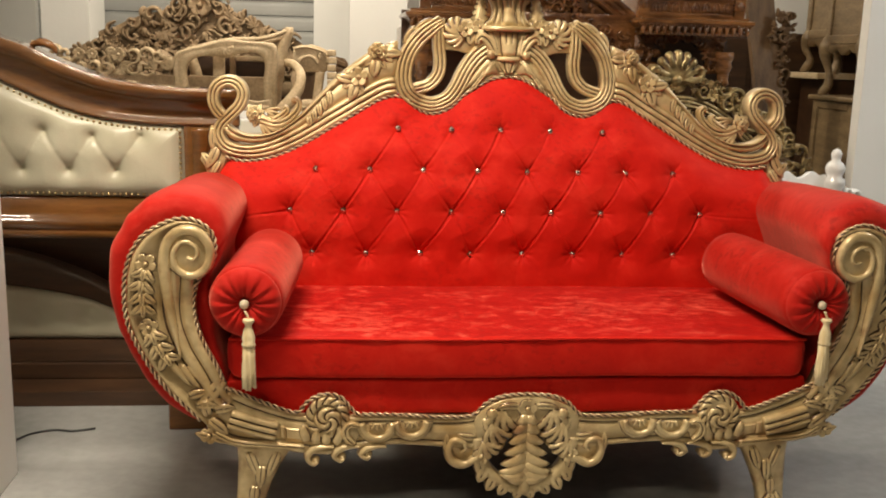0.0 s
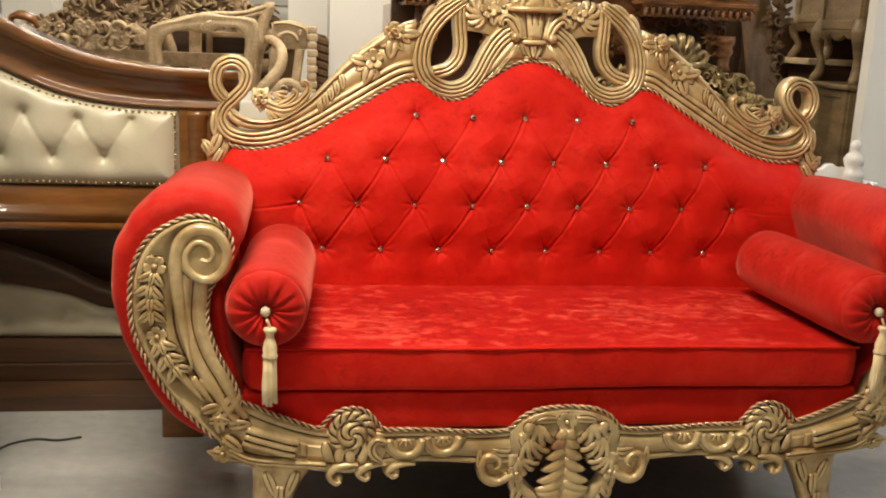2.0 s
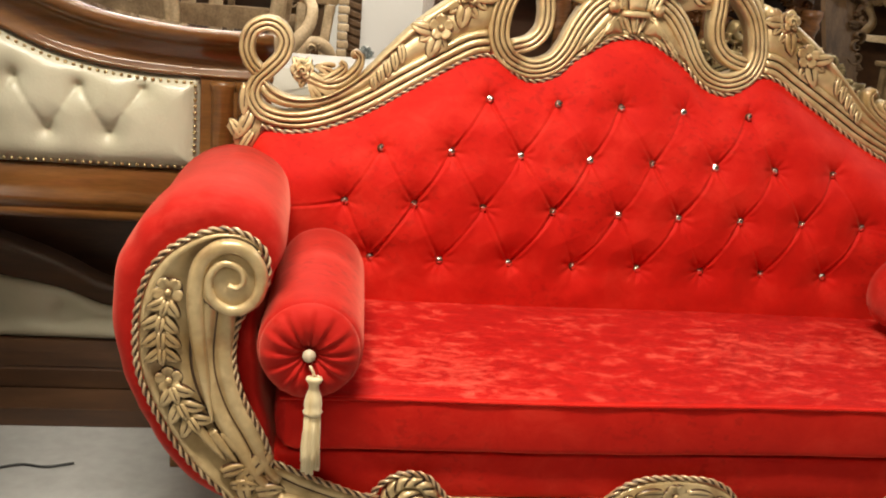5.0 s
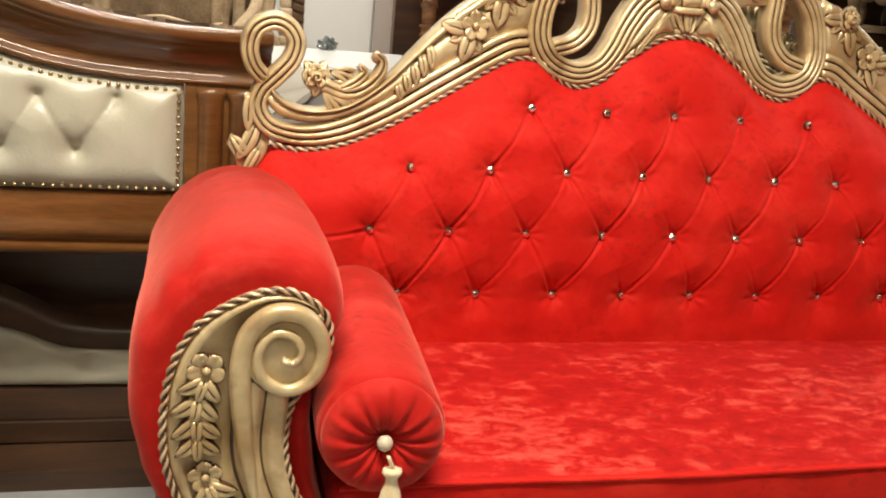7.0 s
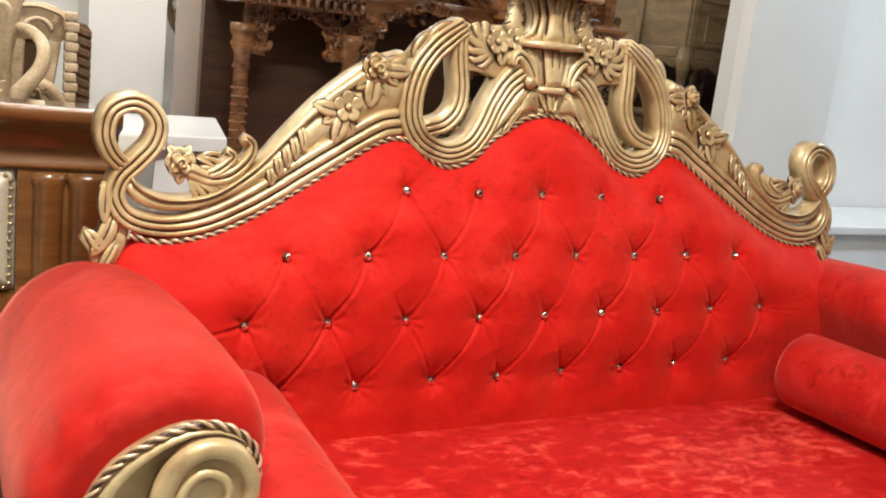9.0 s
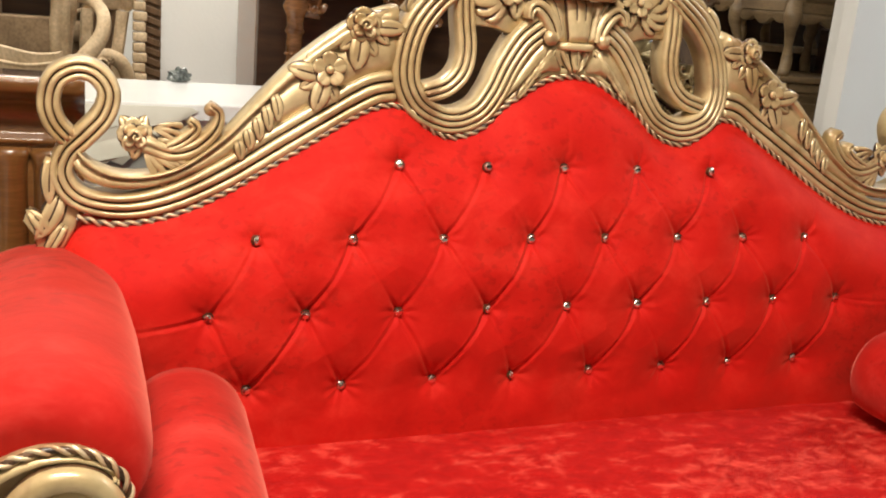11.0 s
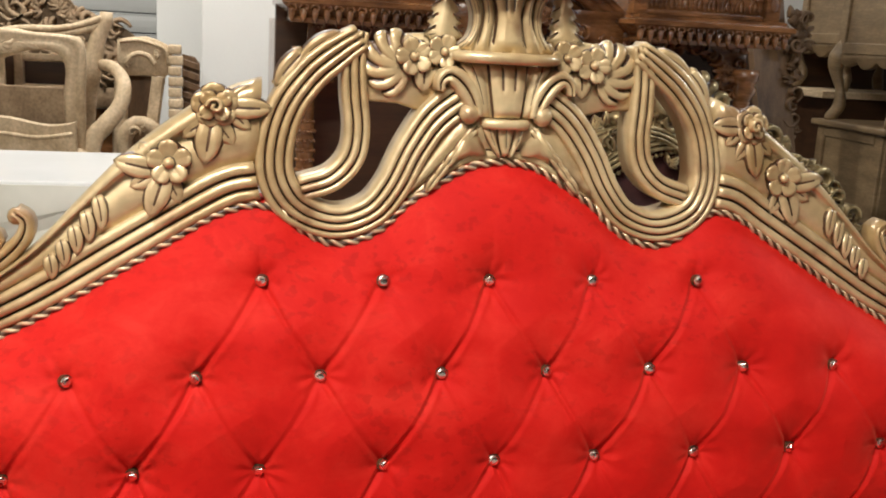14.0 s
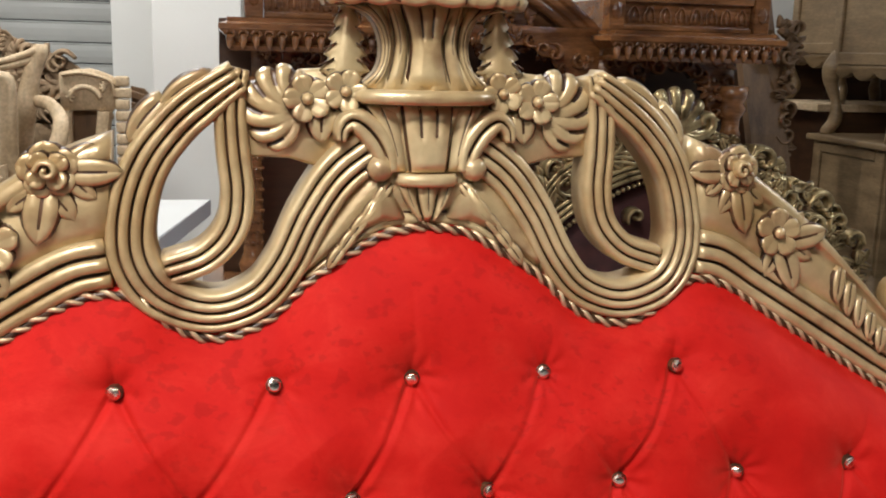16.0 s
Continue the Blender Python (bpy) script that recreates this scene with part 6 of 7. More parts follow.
ribbon(bm, [(-0.755, 1.160), (-0.69, 1.168), (-0.63, 1.156), (-0.585, 1.135), (-0.575, 1.08)], 0.014, k3, 1, 0.010, 0.0, 0.0, n=24)
fan(bm, k3, -0.745, 1.085, -60, 60, 0.034, 4, 0.012, 0.0, sweep=0)
fan(bm, k3, -0.600, 1.120, 120, 240, 0.030, 4, 0.012, 0.0, sweep=0)
part("arched_head", bm, [TEAKPALE, TEAK], screen, "arched pale head with carved leaves")
for xt, xb in ((-0.612, -0.640), (-0.752, -0.762)):
    bm = bmesh.new()
    skin(bm, [[(x + dx, 3.45 + dy, z) for dx, dy in ((-0.025, 0), (-0.017, -0.012), (0.017, -0.012), (0.025, 0), (0.025, 0.045), (-0.025, 0.045))] for x, z in ((xb, 0.0), (xb + 0.004, 0.85), (xt, 1.029))])
    part("post", bm, TEAKPALE, screen, "slanting pale post", smooth=False)
bm = bmesh.new()
tube(bm, [(-0.70, 3.38, 0.0), (-0.71, 3.38, 0.6), (-0.735, 3.38, 0.74), (-0.73, 3.38, 0.81), (-0.69, 3.38, 0.850), (-0.64, 3.38, 0.838), (-0.605, 3.39, 0.795), (-0.585, 3.40, 0.70), (-0.58, 3.42, 0.5)], [0.028, 0.03, 0.036, 0.040, 0.036, 0.032, 0.030, 0.026, 0.02], 10, 0.9)
relief(bm, flat_y(3.34), [(-0.70, 0.82), (-0.655, 0.835)], 0.026, 0.012, 0.0, 14, 0.6)
part("scroll_arm", bm, [TEAKPALE, TEAK], screen, "carved scrolling arm")
bm = bmesh.new()
box(bm, -0.74, -0.64, 3.465, 3.49, 0.25, 0.31, 0.005)
part("cross_rail", bm, TEAK, screen, smooth=False)
bm = bmesh.new()
box(bm, -0.735, -0.642, 3.50, 3.515, 0.30, 1.028, 0.003)
part("panel", bm, ROUGHBOARD, screen, "dark brown inner panel", smooth=False)
for k in range(11):
    bm = bmesh.new()
    box(bm, -0.574, -0.524 + 0.006 * (k % 2), 3.44, 3.49, 0.70 + 0.042 * k, 0.738 + 0.042 * k, 0.007)
    part("block", bm, TEAKPALE, screen)
bm = bmesh.new()
box(bm, -0.572, -0.53, 3.44, 3.49, 0.0, 0.698, 0.004)
part("edge_post", bm, TEAK, screen, smooth=False)

slats = thing("slatted_panel", (-0.49, 3.53, 0), "reddish-brown slatted side panel leaning beside a pale screen", "slatted panel")
bm = bmesh.new()
slab(bm, [(-0.525, 0.0), (-0.455, 0.0), (-0.455, 1.085), (-0.475, 1.11), (-0.525, 1.12)], flat_y(3.545), 0.0, 0.02)
part("board", bm, ROUGHBOARD, slats, smooth=False)
for k in range(12):
    bm = bmesh.new()
    z = 0.58 + 0.043 * k
    slab(bm, [(-0.525, z + 0.022), (-0.455, z), (-0.455, z + 0.030), (-0.525, z + 0.052)], flat_y(3.545), 0.016, -0.001)
    part("slat", bm, ROUGHBOARD, slats, smooth=False)

# ---- white wrapped table behind the sofa ----
tab = thing("white_table", (-0.8, 2.05, 0), "white lacquered table partly wrapped in torn film", "table")
bm = bmesh.new()
slab(bm, [(-1.42, 1.76), (-0.334, 1.76), (-0.230, 2.285), (-1.42, 2.285)], lambda u, v, w: (u, v, 0.86 + w), 0.02, 0.022)
part("tabletop", bm, GLOSSWHITE, tab, "glossy white tabletop", smooth=False)
bm = bmesh.new()
box(bm, -1.38, -0.42, 1.80, 2.25, 0.06, 0.836, 0.004)
part("body", bm, GLOSSWHITE, tab, smooth=False)
bm = bmesh.new()
film = [(-1.40, 0.872), (-0.52, 0.872), (-0.50, 0.862), (-0.545, 0.835), (-0.60, 0.80), (-0.615, 0.775), (-0.66, 0.745), (-0.69, 0.715), (-0.72, 0.725), (-0.76, 0.69), (-0.86, 0.70), (-0.93, 0.67), (-1.05, 0.69), (-1.20, 0.66), (-1.40, 0.68)]
slab(bm, film, lambda u, v, w: (u, 1.752 + 0.012 * math.sin(u * 23) * (0.88 - v) * 4 - w, v), 0.0015, 0.0015, bev=0.0005)
part("wrapping", bm, FILM, tab, "torn dusty wrapping film")
# grey patch: shade on the white body, put in as a colour of its own
bm = bmesh.new()
slab(bm, [(-0.74, 0.64), (-0.535, 0.64), (-0.525, 0.866), (-0.74, 0.866)], flat_y(1.775), 0.0, 0.006)
part("shade_patch", bm, SHADEGREY, tab, "grey patch painted as the table body's shade under the torn film", smooth=False)
for x, y in ((-1.36, 1.82), (-1.36, 2.23), (-0.44, 1.82), (-0.44, 2.23)):
    bm = bmesh.new()
    box(bm, x - 0.025, x + 0.025, y - 0.025, y + 0.025, 0.0, 0.058, 0.003)
    part("foot", bm, GLOSSWHITE, tab, smooth=False)

bag = thing("plastic_bag", (-0.50, 2.2, 0.88), "crumpled blue-grey plastic bag on the white table", "bag")
bm = bmesh.new()
bmesh.ops.create_icosphere(bm, subdivisions=4, radius=1.0)
for v in bm.verts:
    q = v.co.copy()
    k = 1 + 0.45 * noise.noise(q * 2.1) + 0.35 * abs(noise.noise(q * 5.0)) - 0.2 * abs(noise.noise(q * 9.0 + Vector((3, 1, 2))))
    v.co = Vector((-0.50 + 0.030 * q.x * k, 2.262 + 0.018 * q.y * k, 0.8815 + max(0.0, 0.016 + 0.024 * q.z * k)))
part("film", bm, BAGM, bag, smooth=False)

# ---- carved wooden shrine ----
shrine = thing("carved_shrine", (0.62, 2.75, 0), "large carved rosewood shrine with arches and turned columns", "shrine")
bm = bmesh.new()
box(bm, -0.22, 1.46, 2.34, 3.2, 0.12, 0.55, 0.01)
box(bm, -0.26, 1.50, 2.30, 3.24, 0.55, 0.60, 0.008)
box(bm, -0.24, 1.48, 2.32, 3.22, 0.0, 0.118, 0.008)
part("base", bm, ROSEWOOD, shrine, smooth=False)
bm = bmesh.new()
box(bm, -0.20, 1.44, 2.64, 2.68, 0.60, 1.36, 0.003)
part("back_panel", bm, DARKWALNUT, shrine, "plain brown back panel", smooth=False)
for x0 in (-0.20, 1.41):
    bm = bmesh.new()
    box(bm, x0, x0 + 0.03, 2.685, 3.1, 0.602, 1.28, 0.003)
    part("side_panel", bm, ROSEWOOD, shrine, smooth=False)


def column(x, y, z0, z1, r):
    bm = bmesh.new()
    H = z1 - z0
    lathe(bm, [(r * 1.5, 0), (r * 1.5, 0.03), (r * 1.1, 0.04), (r * 1.45, 0.07), (r * 1.0, 0.10), (r * 0.95, 0.12), (r * 0.9, H - 0.16), (r * 1.2, H - 0.15), (r * 0.9, H - 0.13), (r * 1.0, H - 0.10), (r * 1.5, H - 0.07), (r * 1.2, H - 0.05), (r * 1.6, H - 0.03), (r * 1.6, H)], (x, y, z0), 16)
    for k in range(int((H - 0.3) / 0.03)):
        for j in range(6):
            a = math.pi + math.pi * (j + 0.5 * (k % 2)) / 6
            c = Vector((x + r * 0.9 * math.cos(a), y + r * 0.9 * math.sin(a), z0 + 0.135 + 0.03 * k))
            bmesh.ops.create_icosphere(bm, subdivisions=1, radius=r * 0.24, matrix=Matrix.Translation(c))
    return part("column", bm, ROSEWOOD, shrine, "turned column with carved beading")


for x in (-0.115, 0.285, 0.90, 1.345):
    column(x, 2.42, 0.602, 1.20, 0.030)


def cornice(x0, x1, z, y0=2.33, depth=0.5):
    bm = bmesh.new()
    prof = [(0, 0.0), (-0.03, 0.0), (-0.035, 0.012), (-0.02, 0.02), (-0.05, 0.045), (-0.062, 0.055), (-0.062, 0.068), (-0.04, 0.075), (-0.04, 0.085), (0, 0.085)]
    ring = [[(x0 + a, y0 + a, z + b), (x1 - a, y0 + a, z + b), (x1 - a, y0 + depth, z + b), (x0 + a, y0 + depth, z + b)] for a, b in prof]
    skin(bm, ring)
    part("cornice", bm, ROSEWOOD, shrine, "moulded cornice with carved drops", smooth=False)
    n = int((x1 - x0 + 0.1) / 0.033)
    c3 = flat_y(y0 - 0.045)
    for k in range(n):
        bm = bmesh.new()
        u = x0 - 0.050 + (x1 - x0 + 0.10) * (k + 0.5) / n
        ribbon(bm, [(u - 0.012, z + 0.040), (u - 0.006, z + 0.050), (u + 0.006, z + 0.050), (u + 0.012, z + 0.040), (u + 0.005, z + 0.034)], [0.007, 0.010, 0.011, 0.010, 0.006], c3, 1, 0.010, 0.006, 0.0, n=12, bulge=0.003)
        leaf(bm, c3, u, z + 0.042, -90, 0.042, 0.022, 0.014, 0.0, vein=False, tip=0.7)
        part("drop", bm, [ROSEWOOD, ROSEWOOD], shrine)


cornice(-0.14, 0.23, 1.270)
cornice(0.93, 1.36, 1.270)
for x0, x1 in ((-0.135, 0.225), (0.885, 1.395)):
    bm = bmesh.new()
    box(bm, x0 + 0.052, x1 - 0.052, 2.35, 2.80, 1.356, 1.452, 0.004)
    part("upper_panel", bm, ROSEWOOD, shrine, "panel of the upper stage carved with small arches", smooth=False)
    for z0, dz, dy in ((1.357, 0.016, 0.010), (1.436, 0.022, 0.016)):
        bm = bmesh.new()
        box(bm, x0 + 0.052, x1 - 0.052, 2.349 - dy, 2.348, z0, z0 + dz, 0.004)
        part("panel_rail", bm, ROSEWOOD, shrine, smooth=False)
    k = int((x1 - x0 - 0.12) / 0.045)
    for q in range(k):
        bm = bmesh.new()
        u = x0 + 0.06 + (x1 - x0 - 0.12) * (q + 0.5) / k
        ribbon(bm, [(u - 0.016, 1.378), (u - 0.016, 1.400), (u - 0.008, 1.418), (u, 1.424), (u + 0.008, 1.418), (u + 0.016, 1.400), (u + 0.016, 1.378)], 0.007, flat_y(2.349), 1, 0.005, 0.002, 0.001, n=16, bulge=0.001)
        leaf(bm, flat_y(2.349), u, 1.380, 90, 0.032, 0.013, 0.005, 0.001, vein=False)
        part("arch_carving", bm, [ROSEWOOD, ROSEWOOD], shrine)
    for cx in (x0 + 0.025, x1 - 0.025):
        bm = bmesh.new()
        box(bm, cx - 0.025, cx + 0.025, 2.33, 2.38, 1.356, 1.462, 0.004)
        dome(bm, flat_y(2.33), cx, 1.41, 0.016, 0.026, 0.008, 0.0, 8, 3)
        part("stile", bm, ROSEWOOD, shrine, "square corner block", smooth=False)
        bm = bmesh.new()
        lathe(bm, [(0.022, 0.0), (0.026, 0.006), (0.016, 0.014), (0.030, 0.030), (0.036, 0.050), (0.032, 0.068), (0.016, 0.080), (0.020, 0.088), (0.010, 0.098), (0.012, 0.108), (0.003, 0.118)], (cx, 2.355, 1.464), 16)
        part("urn", bm, ROSEWOOD, shrine, "turned urn finial")
    cx = (x0 + x1) / 2
    hw = (x1 - x0) / 2 - 0.06
    p3 = flat_y(2.40)
    bm = bmesh.new()
    slab(bm, [(cx - hw, 1.454), (cx + hw, 1.454), (cx + hw * 0.8, 1.49), (cx + hw * 0.45, 1.51), (cx + hw * 0.2, 1.58), (cx, 1.62), (cx - hw * 0.2, 1.58), (cx - hw * 0.45, 1.51), (cx - hw * 0.8, 1.49)], p3, 0.01, 0.03)
    for s in (-1, 1):
        ribbon(bm, [(cx + s * hw, 1.47), (cx + s * hw * 0.7, 1.50), (cx + s * hw * 0.4, 1.52), (cx + s * hw * 0.22, 1.57), (cx + s * hw * 0.12, 1.60)], [0.014, 0.026, 0.030, 0.024, 0.014], p3, 2, 0.012, 0.02, 0.012)
        leaf(bm, p3, cx + s * 0.02, 1.48, 90 - s * 60, 0.09, 0.03, 0.014, 0.012, curl=s * 30)
        leaf(bm, p3, cx + s * 0.06, 1.462, 90 - s * 70, 0.07, 0.026, 0.014, 0.012, curl=s * 30)
    fan(bm, p3, cx, 1.47, 20, 160, 0.07, 7, 0.016, 0.012, sweep=0)
    part("pediment", bm, [ROSEWOOD, ROSEWOOD], shrine, "carved pediment with leaves")
# scalloped arches
for x0, x1, zs, zt in ((-0.115, 0.285, 1.20, 1.275), (0.285, 0.90, 1.20, 1.34), (0.90, 1.345, 1.20, 1.275)):
    bm = bmesh.new()
    c, w = (x0 + x1) / 2, (x1 - x0) / 2
    wo = w - (0.085 if w < 0.25 else 0.10)
    low = [(c - wo * math.cos(math.pi * q), zs - 0.105 + (zt - zs + 0.070) * math.sin(math.pi * q) ** 0.62 + 0.012 * abs(math.sin(7 * math.pi * q))) for q in np.linspace(0, 1, 43)]
    slab(bm, [(x0, zt + 0.02), (x0, zs - 0.10), (c - wo - 0.01, zs - 0.105)] + [(u, min(v, zt + 0.01)) for u, v in low] + [(c + wo + 0.01, zs - 0.105), (x1, zs - 0.10), (x1, zt + 0.02)], flat_y(2.44), 0.02, 0.02)
    sp = [(u, v + 0.020) for u, v in low[::3] if v + 0.040 < zt + 0.03]
    sp += [(c + k * (w - 0.032 - 0.03 * j), zs - 0.075 + 0.045 * i) for k in (-1, 1) for i in range(4) for j in (0, 1)]
    relief(bm, flat_y(2.42), sp, 0.027, 0.016, 0.0, int(50 + x0 * 10))
    part("arch", bm, [ROSEWOOD, ROSEWOOD], shrine, "scalloped carved arch")
# raking gable with pierced scrollwork over the middle bay
bm = bmesh.new()
for a, b in (((0.20, 1.30), (0.56, 1.52)), ((0.92, 1.30), (0.56, 1.52))):
    ribbon(bm, [a, ((a[0] + b[0]) / 2, (a[1] + b[1]) / 2 + 0.03), b], 0.085, flat_y(2.46), 3, 0.016, 0.04, 0.01)
slab(bm, [(0.18, 1.345), (0.90, 1.345), (0.88, 1.42), (0.74, 1.60), (0.56, 1.72), (0.38, 1.60), (0.24, 1.42)], flat_y(2.58), 0.0, 0.03)
part("gable", bm, [ROSEWOOD, ROSEWOOD], shrine, "raking carved gable moulding")
bm = bmesh.new()
relief(bm, flat_y(2.50), [(u, v) for u in np.arange(0.28, 0.88, 0.052) for v in np.arange(1.29, 1.50, 0.045) if v < 1.49 - abs(u - 0.56) * 0.62], 0.036, 0.020, 0.0, 77)
tagged(part("scrollwork", bm, [ROSEWOOD, ROSEWOOD], shrine, "pierced scrollwork"), kind="stuff")

# carved bracket panel leaning at the shrine's side
brk = thing("carved_bracket", (0.1, 3.98, 0), "tall grey-brown carved bracket panel leaning by the shrine", "bracket")
k3 = flat_y(3.98)
bm = bmesh.new()
slab(bm, [(0.166, 0.0), (0.225, 0.0), (0.225, 2.1), (0.156, 2.1)], k3, 0.02, 0.03)
part("stile", bm, ROUGHBOARD, brk, smooth=False)
for z0 in (0.885, 1.30, 1.72):
    bm = bmesh.new()
    ribbon(bm, [(0.160, z0 + 0.065), (0.110, z0 + 0.072), (0.055, z0 + 0.055), (0.030, z0 + 0.015), (0.050, z0 - 0.045), (0.095, z0 - 0.075), (0.140, z0 - 0.050), (0.150, z0 - 0.005), (0.120, z0 + 0.025), (0.088, z0 + 0.012), (0.092, z0 - 0.012)], [0.03, 0.04, 0.045, 0.045, 0.045, 0.045, 0.04, 0.036, 0.032, 0.026, 0.018], k3, 2, 0.022, 0.03, 0.0, n=60, bulge=0.008)
    fan(bm, k3, 0.050, z0 + 0.035, 130, 250, 0.060, 4, 0.024, 0.0, 0.2)
    part("scroll", bm, [DULLTEAK, ROUGHBOARD], brk, "deep scrolled bracket carving")
    bm = bmesh.new()
    ribbon(bm, [(0.160, z0 + 0.090), (0.110, z0 + 0.150), (0.050, z0 + 0.200), (-0.010, z0 + 0.275), (-0.040, z0 + 0.360), (-0.020, z0 + 0.385)], [0.02, 0.035, 0.045, 0.05, 0.04, 0.02], k3, 2, 0.022, 0.03, 0.0, n=40, bulge=0.008)
    for q, (u, v) in enumerate(((0.105, 0.165), (0.070, 0.215), (0.030, 0.275), (0.06, 0.33))):
        fan(bm, k3, u, z0 + v, -10 + 14 * q, 130 + 14 * q, 0.070, 4, 0.022, 0.002, 0.22)
    part("spray", bm, [DULLTEAK, ROUGHBOARD], brk, "rising leaf spray")

# ---- second sofa, carved and gilded, with a dark panel ----
gs = thing("gilded_sofa", (0.95, 2.1, 0), "antique gold carved sofa with a shell crest and dark panel", "sofa")
g3 = flat_y(1.95)
GO = [(0.95, 1.10), (1.02, 1.095), (1.10, 1.07), (1.20, 1.02), (1.30, 0.965), (1.40, 0.90), (1.48, 0.835), (1.545, 0.76), (1.56, 0.68), (1.52, 0.60)]
GI = [(0.95, 0.985), (1.02, 0.98), (1.09, 0.96), (1.16, 0.925), (1.24, 0.87), (1.31, 0.81), (1.37, 0.745), (1.41, 0.69), (1.43, 0.64), (1.43, 0.58)]
for s in (-1, 1):
    m3 = (lambda s: lambda u, v, w: (0.95 + s * (u - 0.95), 1.95 - w, v))(s)
    bm = bmesh.new()
    ribbon(bm, GI, [0.05, 0.05, 0.045], m3, 3, 0.018, 0.03, 0.0)
    part("inner_moulding", bm, [OLDGOLD, GLAZE], gs, "ridged gold moulding")
    mid = [((a[0] * 0.42 + b[0] * 0.58), (a[1] * 0.42 + b[1] * 0.58)) for a, b in zip(GI, GO)]
    bm = bmesh.new()
    relief(bm, m3, [tuple(p) for p in spline(GO, 24)] + [tuple(p) for p in spline(mid, 19)], 0.040, 0.024, 0.0, 31 + s)
    tagged(part("scrollwork", bm, [OLDGOLD, GLAZE], gs, "pierced gold scrolls and leaves"), kind="stuff")
    bm = bmesh.new()
    for p in spline([(a[0] - 0.035, a[1] - 0.03) for a in GI], 44):
        dome(bm, m3, p[0], p[1], 0.0075, h=0.009, w0=0.0, nu=6, nv=2)
    tagged(part("beading", bm, OLDGOLD, gs, "string of gold beads"), kind="stuff")
bm = bmesh.new()
fan(bm, g3, 0.95, 1.072, -6, 186, lambda q: 0.105 + 0.025 * math.sin(math.pi * q), 9, 0.030, 0.012, 0.10, sweep=0)
dome(bm, g3, 0.95, 1.075, 0.030, h=0.036, w0=0.01)
part("shell", bm, [OLDGOLD, GLAZE], gs, "ribbed gold shell")
for s in (-1, 1):
    bm = bmesh.new()
    m3 = (lambda s: lambda u, v, w: (0.95 + s * u, 1.95 - w, v))(s)
    ribbon(bm, [(0.03, 1.075), (0.075, 1.07), (0.11, 1.095), (0.105, 1.125), (0.08, 1.12), (0.08, 1.10)], [0.02, 0.03, 0.03, 0.024, 0.016], m3, 1, 0.026, 0.02, 0.01, bulge=0.008)
    part("scroll", bm, [OLDGOLD, GLAZE], gs)
bm = bmesh.new()
slab(bm, [(1.42, 0.45), (1.42, 0.62), (1.36, 0.74), (1.24, 0.86), (1.10, 0.95), (0.95, 0.98), (0.80, 0.95), (0.66, 0.86), (0.54, 0.74), (0.48, 0.62), (0.48, 0.45)], flat_y(1.985), 0.0, 0.05)
part("back_panel", bm, MAROON, gs, "dark maroon upholstered panel")
# oval medallion frame within the back
bm = bmesh.new()
ov = [(0.80 + 0.20 * math.cos(a), 0.87 + 0.145 * math.sin(a)) for a in np.linspace(math.pi * 0.02, math.pi * 0.98, 15)]
ribbon(bm, ov, 0.04, flat_y(1.94), 3, 0.014, 0.02, 0.0)
relief(bm, flat_y(1.93), [(0.95 + 0.03 * q, 0.945 - 0.01 * q * q) for q in (-3, -1.5, 0, 1.5, 3)], 0.032, 0.02, 0.0, 3)
part("oval_moulding", bm, [OLDGOLD, GLAZE], gs, "curved beaded gold moulding")
bm = bmesh.new()
box(bm, 0.40, 1.50, 1.62, 1.98, 0.20, 0.44, 0.03)
part("seat", bm, MAROON, gs, "dark maroon seat")
for x in (0.45, 1.45):
    for y in (1.66, 1.96):
        bm = bmesh.new()
        tube(bm, [(x, y, 0.205), (x, y - 0.01, 0.15), (x, y, 0.0714)], [0.035, 0.022, 0.026])
        part("leg", bm, OLDGOLD, gs)
gs.location, gs.scale = Vector((-0.46, -2.2, 1.167)) + 1.065 * (gs.location - Vector((-0.46, -2.2, 1.167))), (1.065,) * 3

# ---- planks and cabinets at the far side ----
pl = thing("wooden_plank", (1.85, 2.95, 0), "rough brown timber plank leaning upright", "plank")
bm = bmesh.new()
skin(bm, [[(x + dx, 2.93 + dy + 0.06 * q, z) for dx, dy in ((0, 0), (0.155, 0), (0.16, 0.045), (0.0, 0.045))] for q, x, z in ((0, 1.92, 0.0), (1, 1.845, 0.60), (2, 1.79, 1.0), (3, 1.76, 1.27), (4.4, 1.715, 1.70))])
part("board", bm, ROUGHBOARD, pl, smooth=False)
pl2 = thing("carved_post", (1.95, 3.15, 0), "dark carved furniture post among the stacked pieces", "post")
bm = bmesh.new()
tube(bm, [(1.99, 3.12, 0.0), (1.98, 3.12, 0.6), (1.93, 3.12, 1.0), (1.90, 3.14, 1.32)], [0.045, 0.04, 0.05, 0.045])
relief(bm, flat_y(3.08), [(1.95 - 0.05 * (v - 0.9), v) for v in np.arange(0.7, 1.42, 0.05)] + [(1.92 + 0.04 * q, 1.30 + 0.05 * p) for q in (-1, 0, 1) for p in (0, 1, 2)], 0.038, 0.03, 0.0, 5, 0.25)
part("carving", bm, [ROUGHBOARD, ROUGHBOARD], pl2)


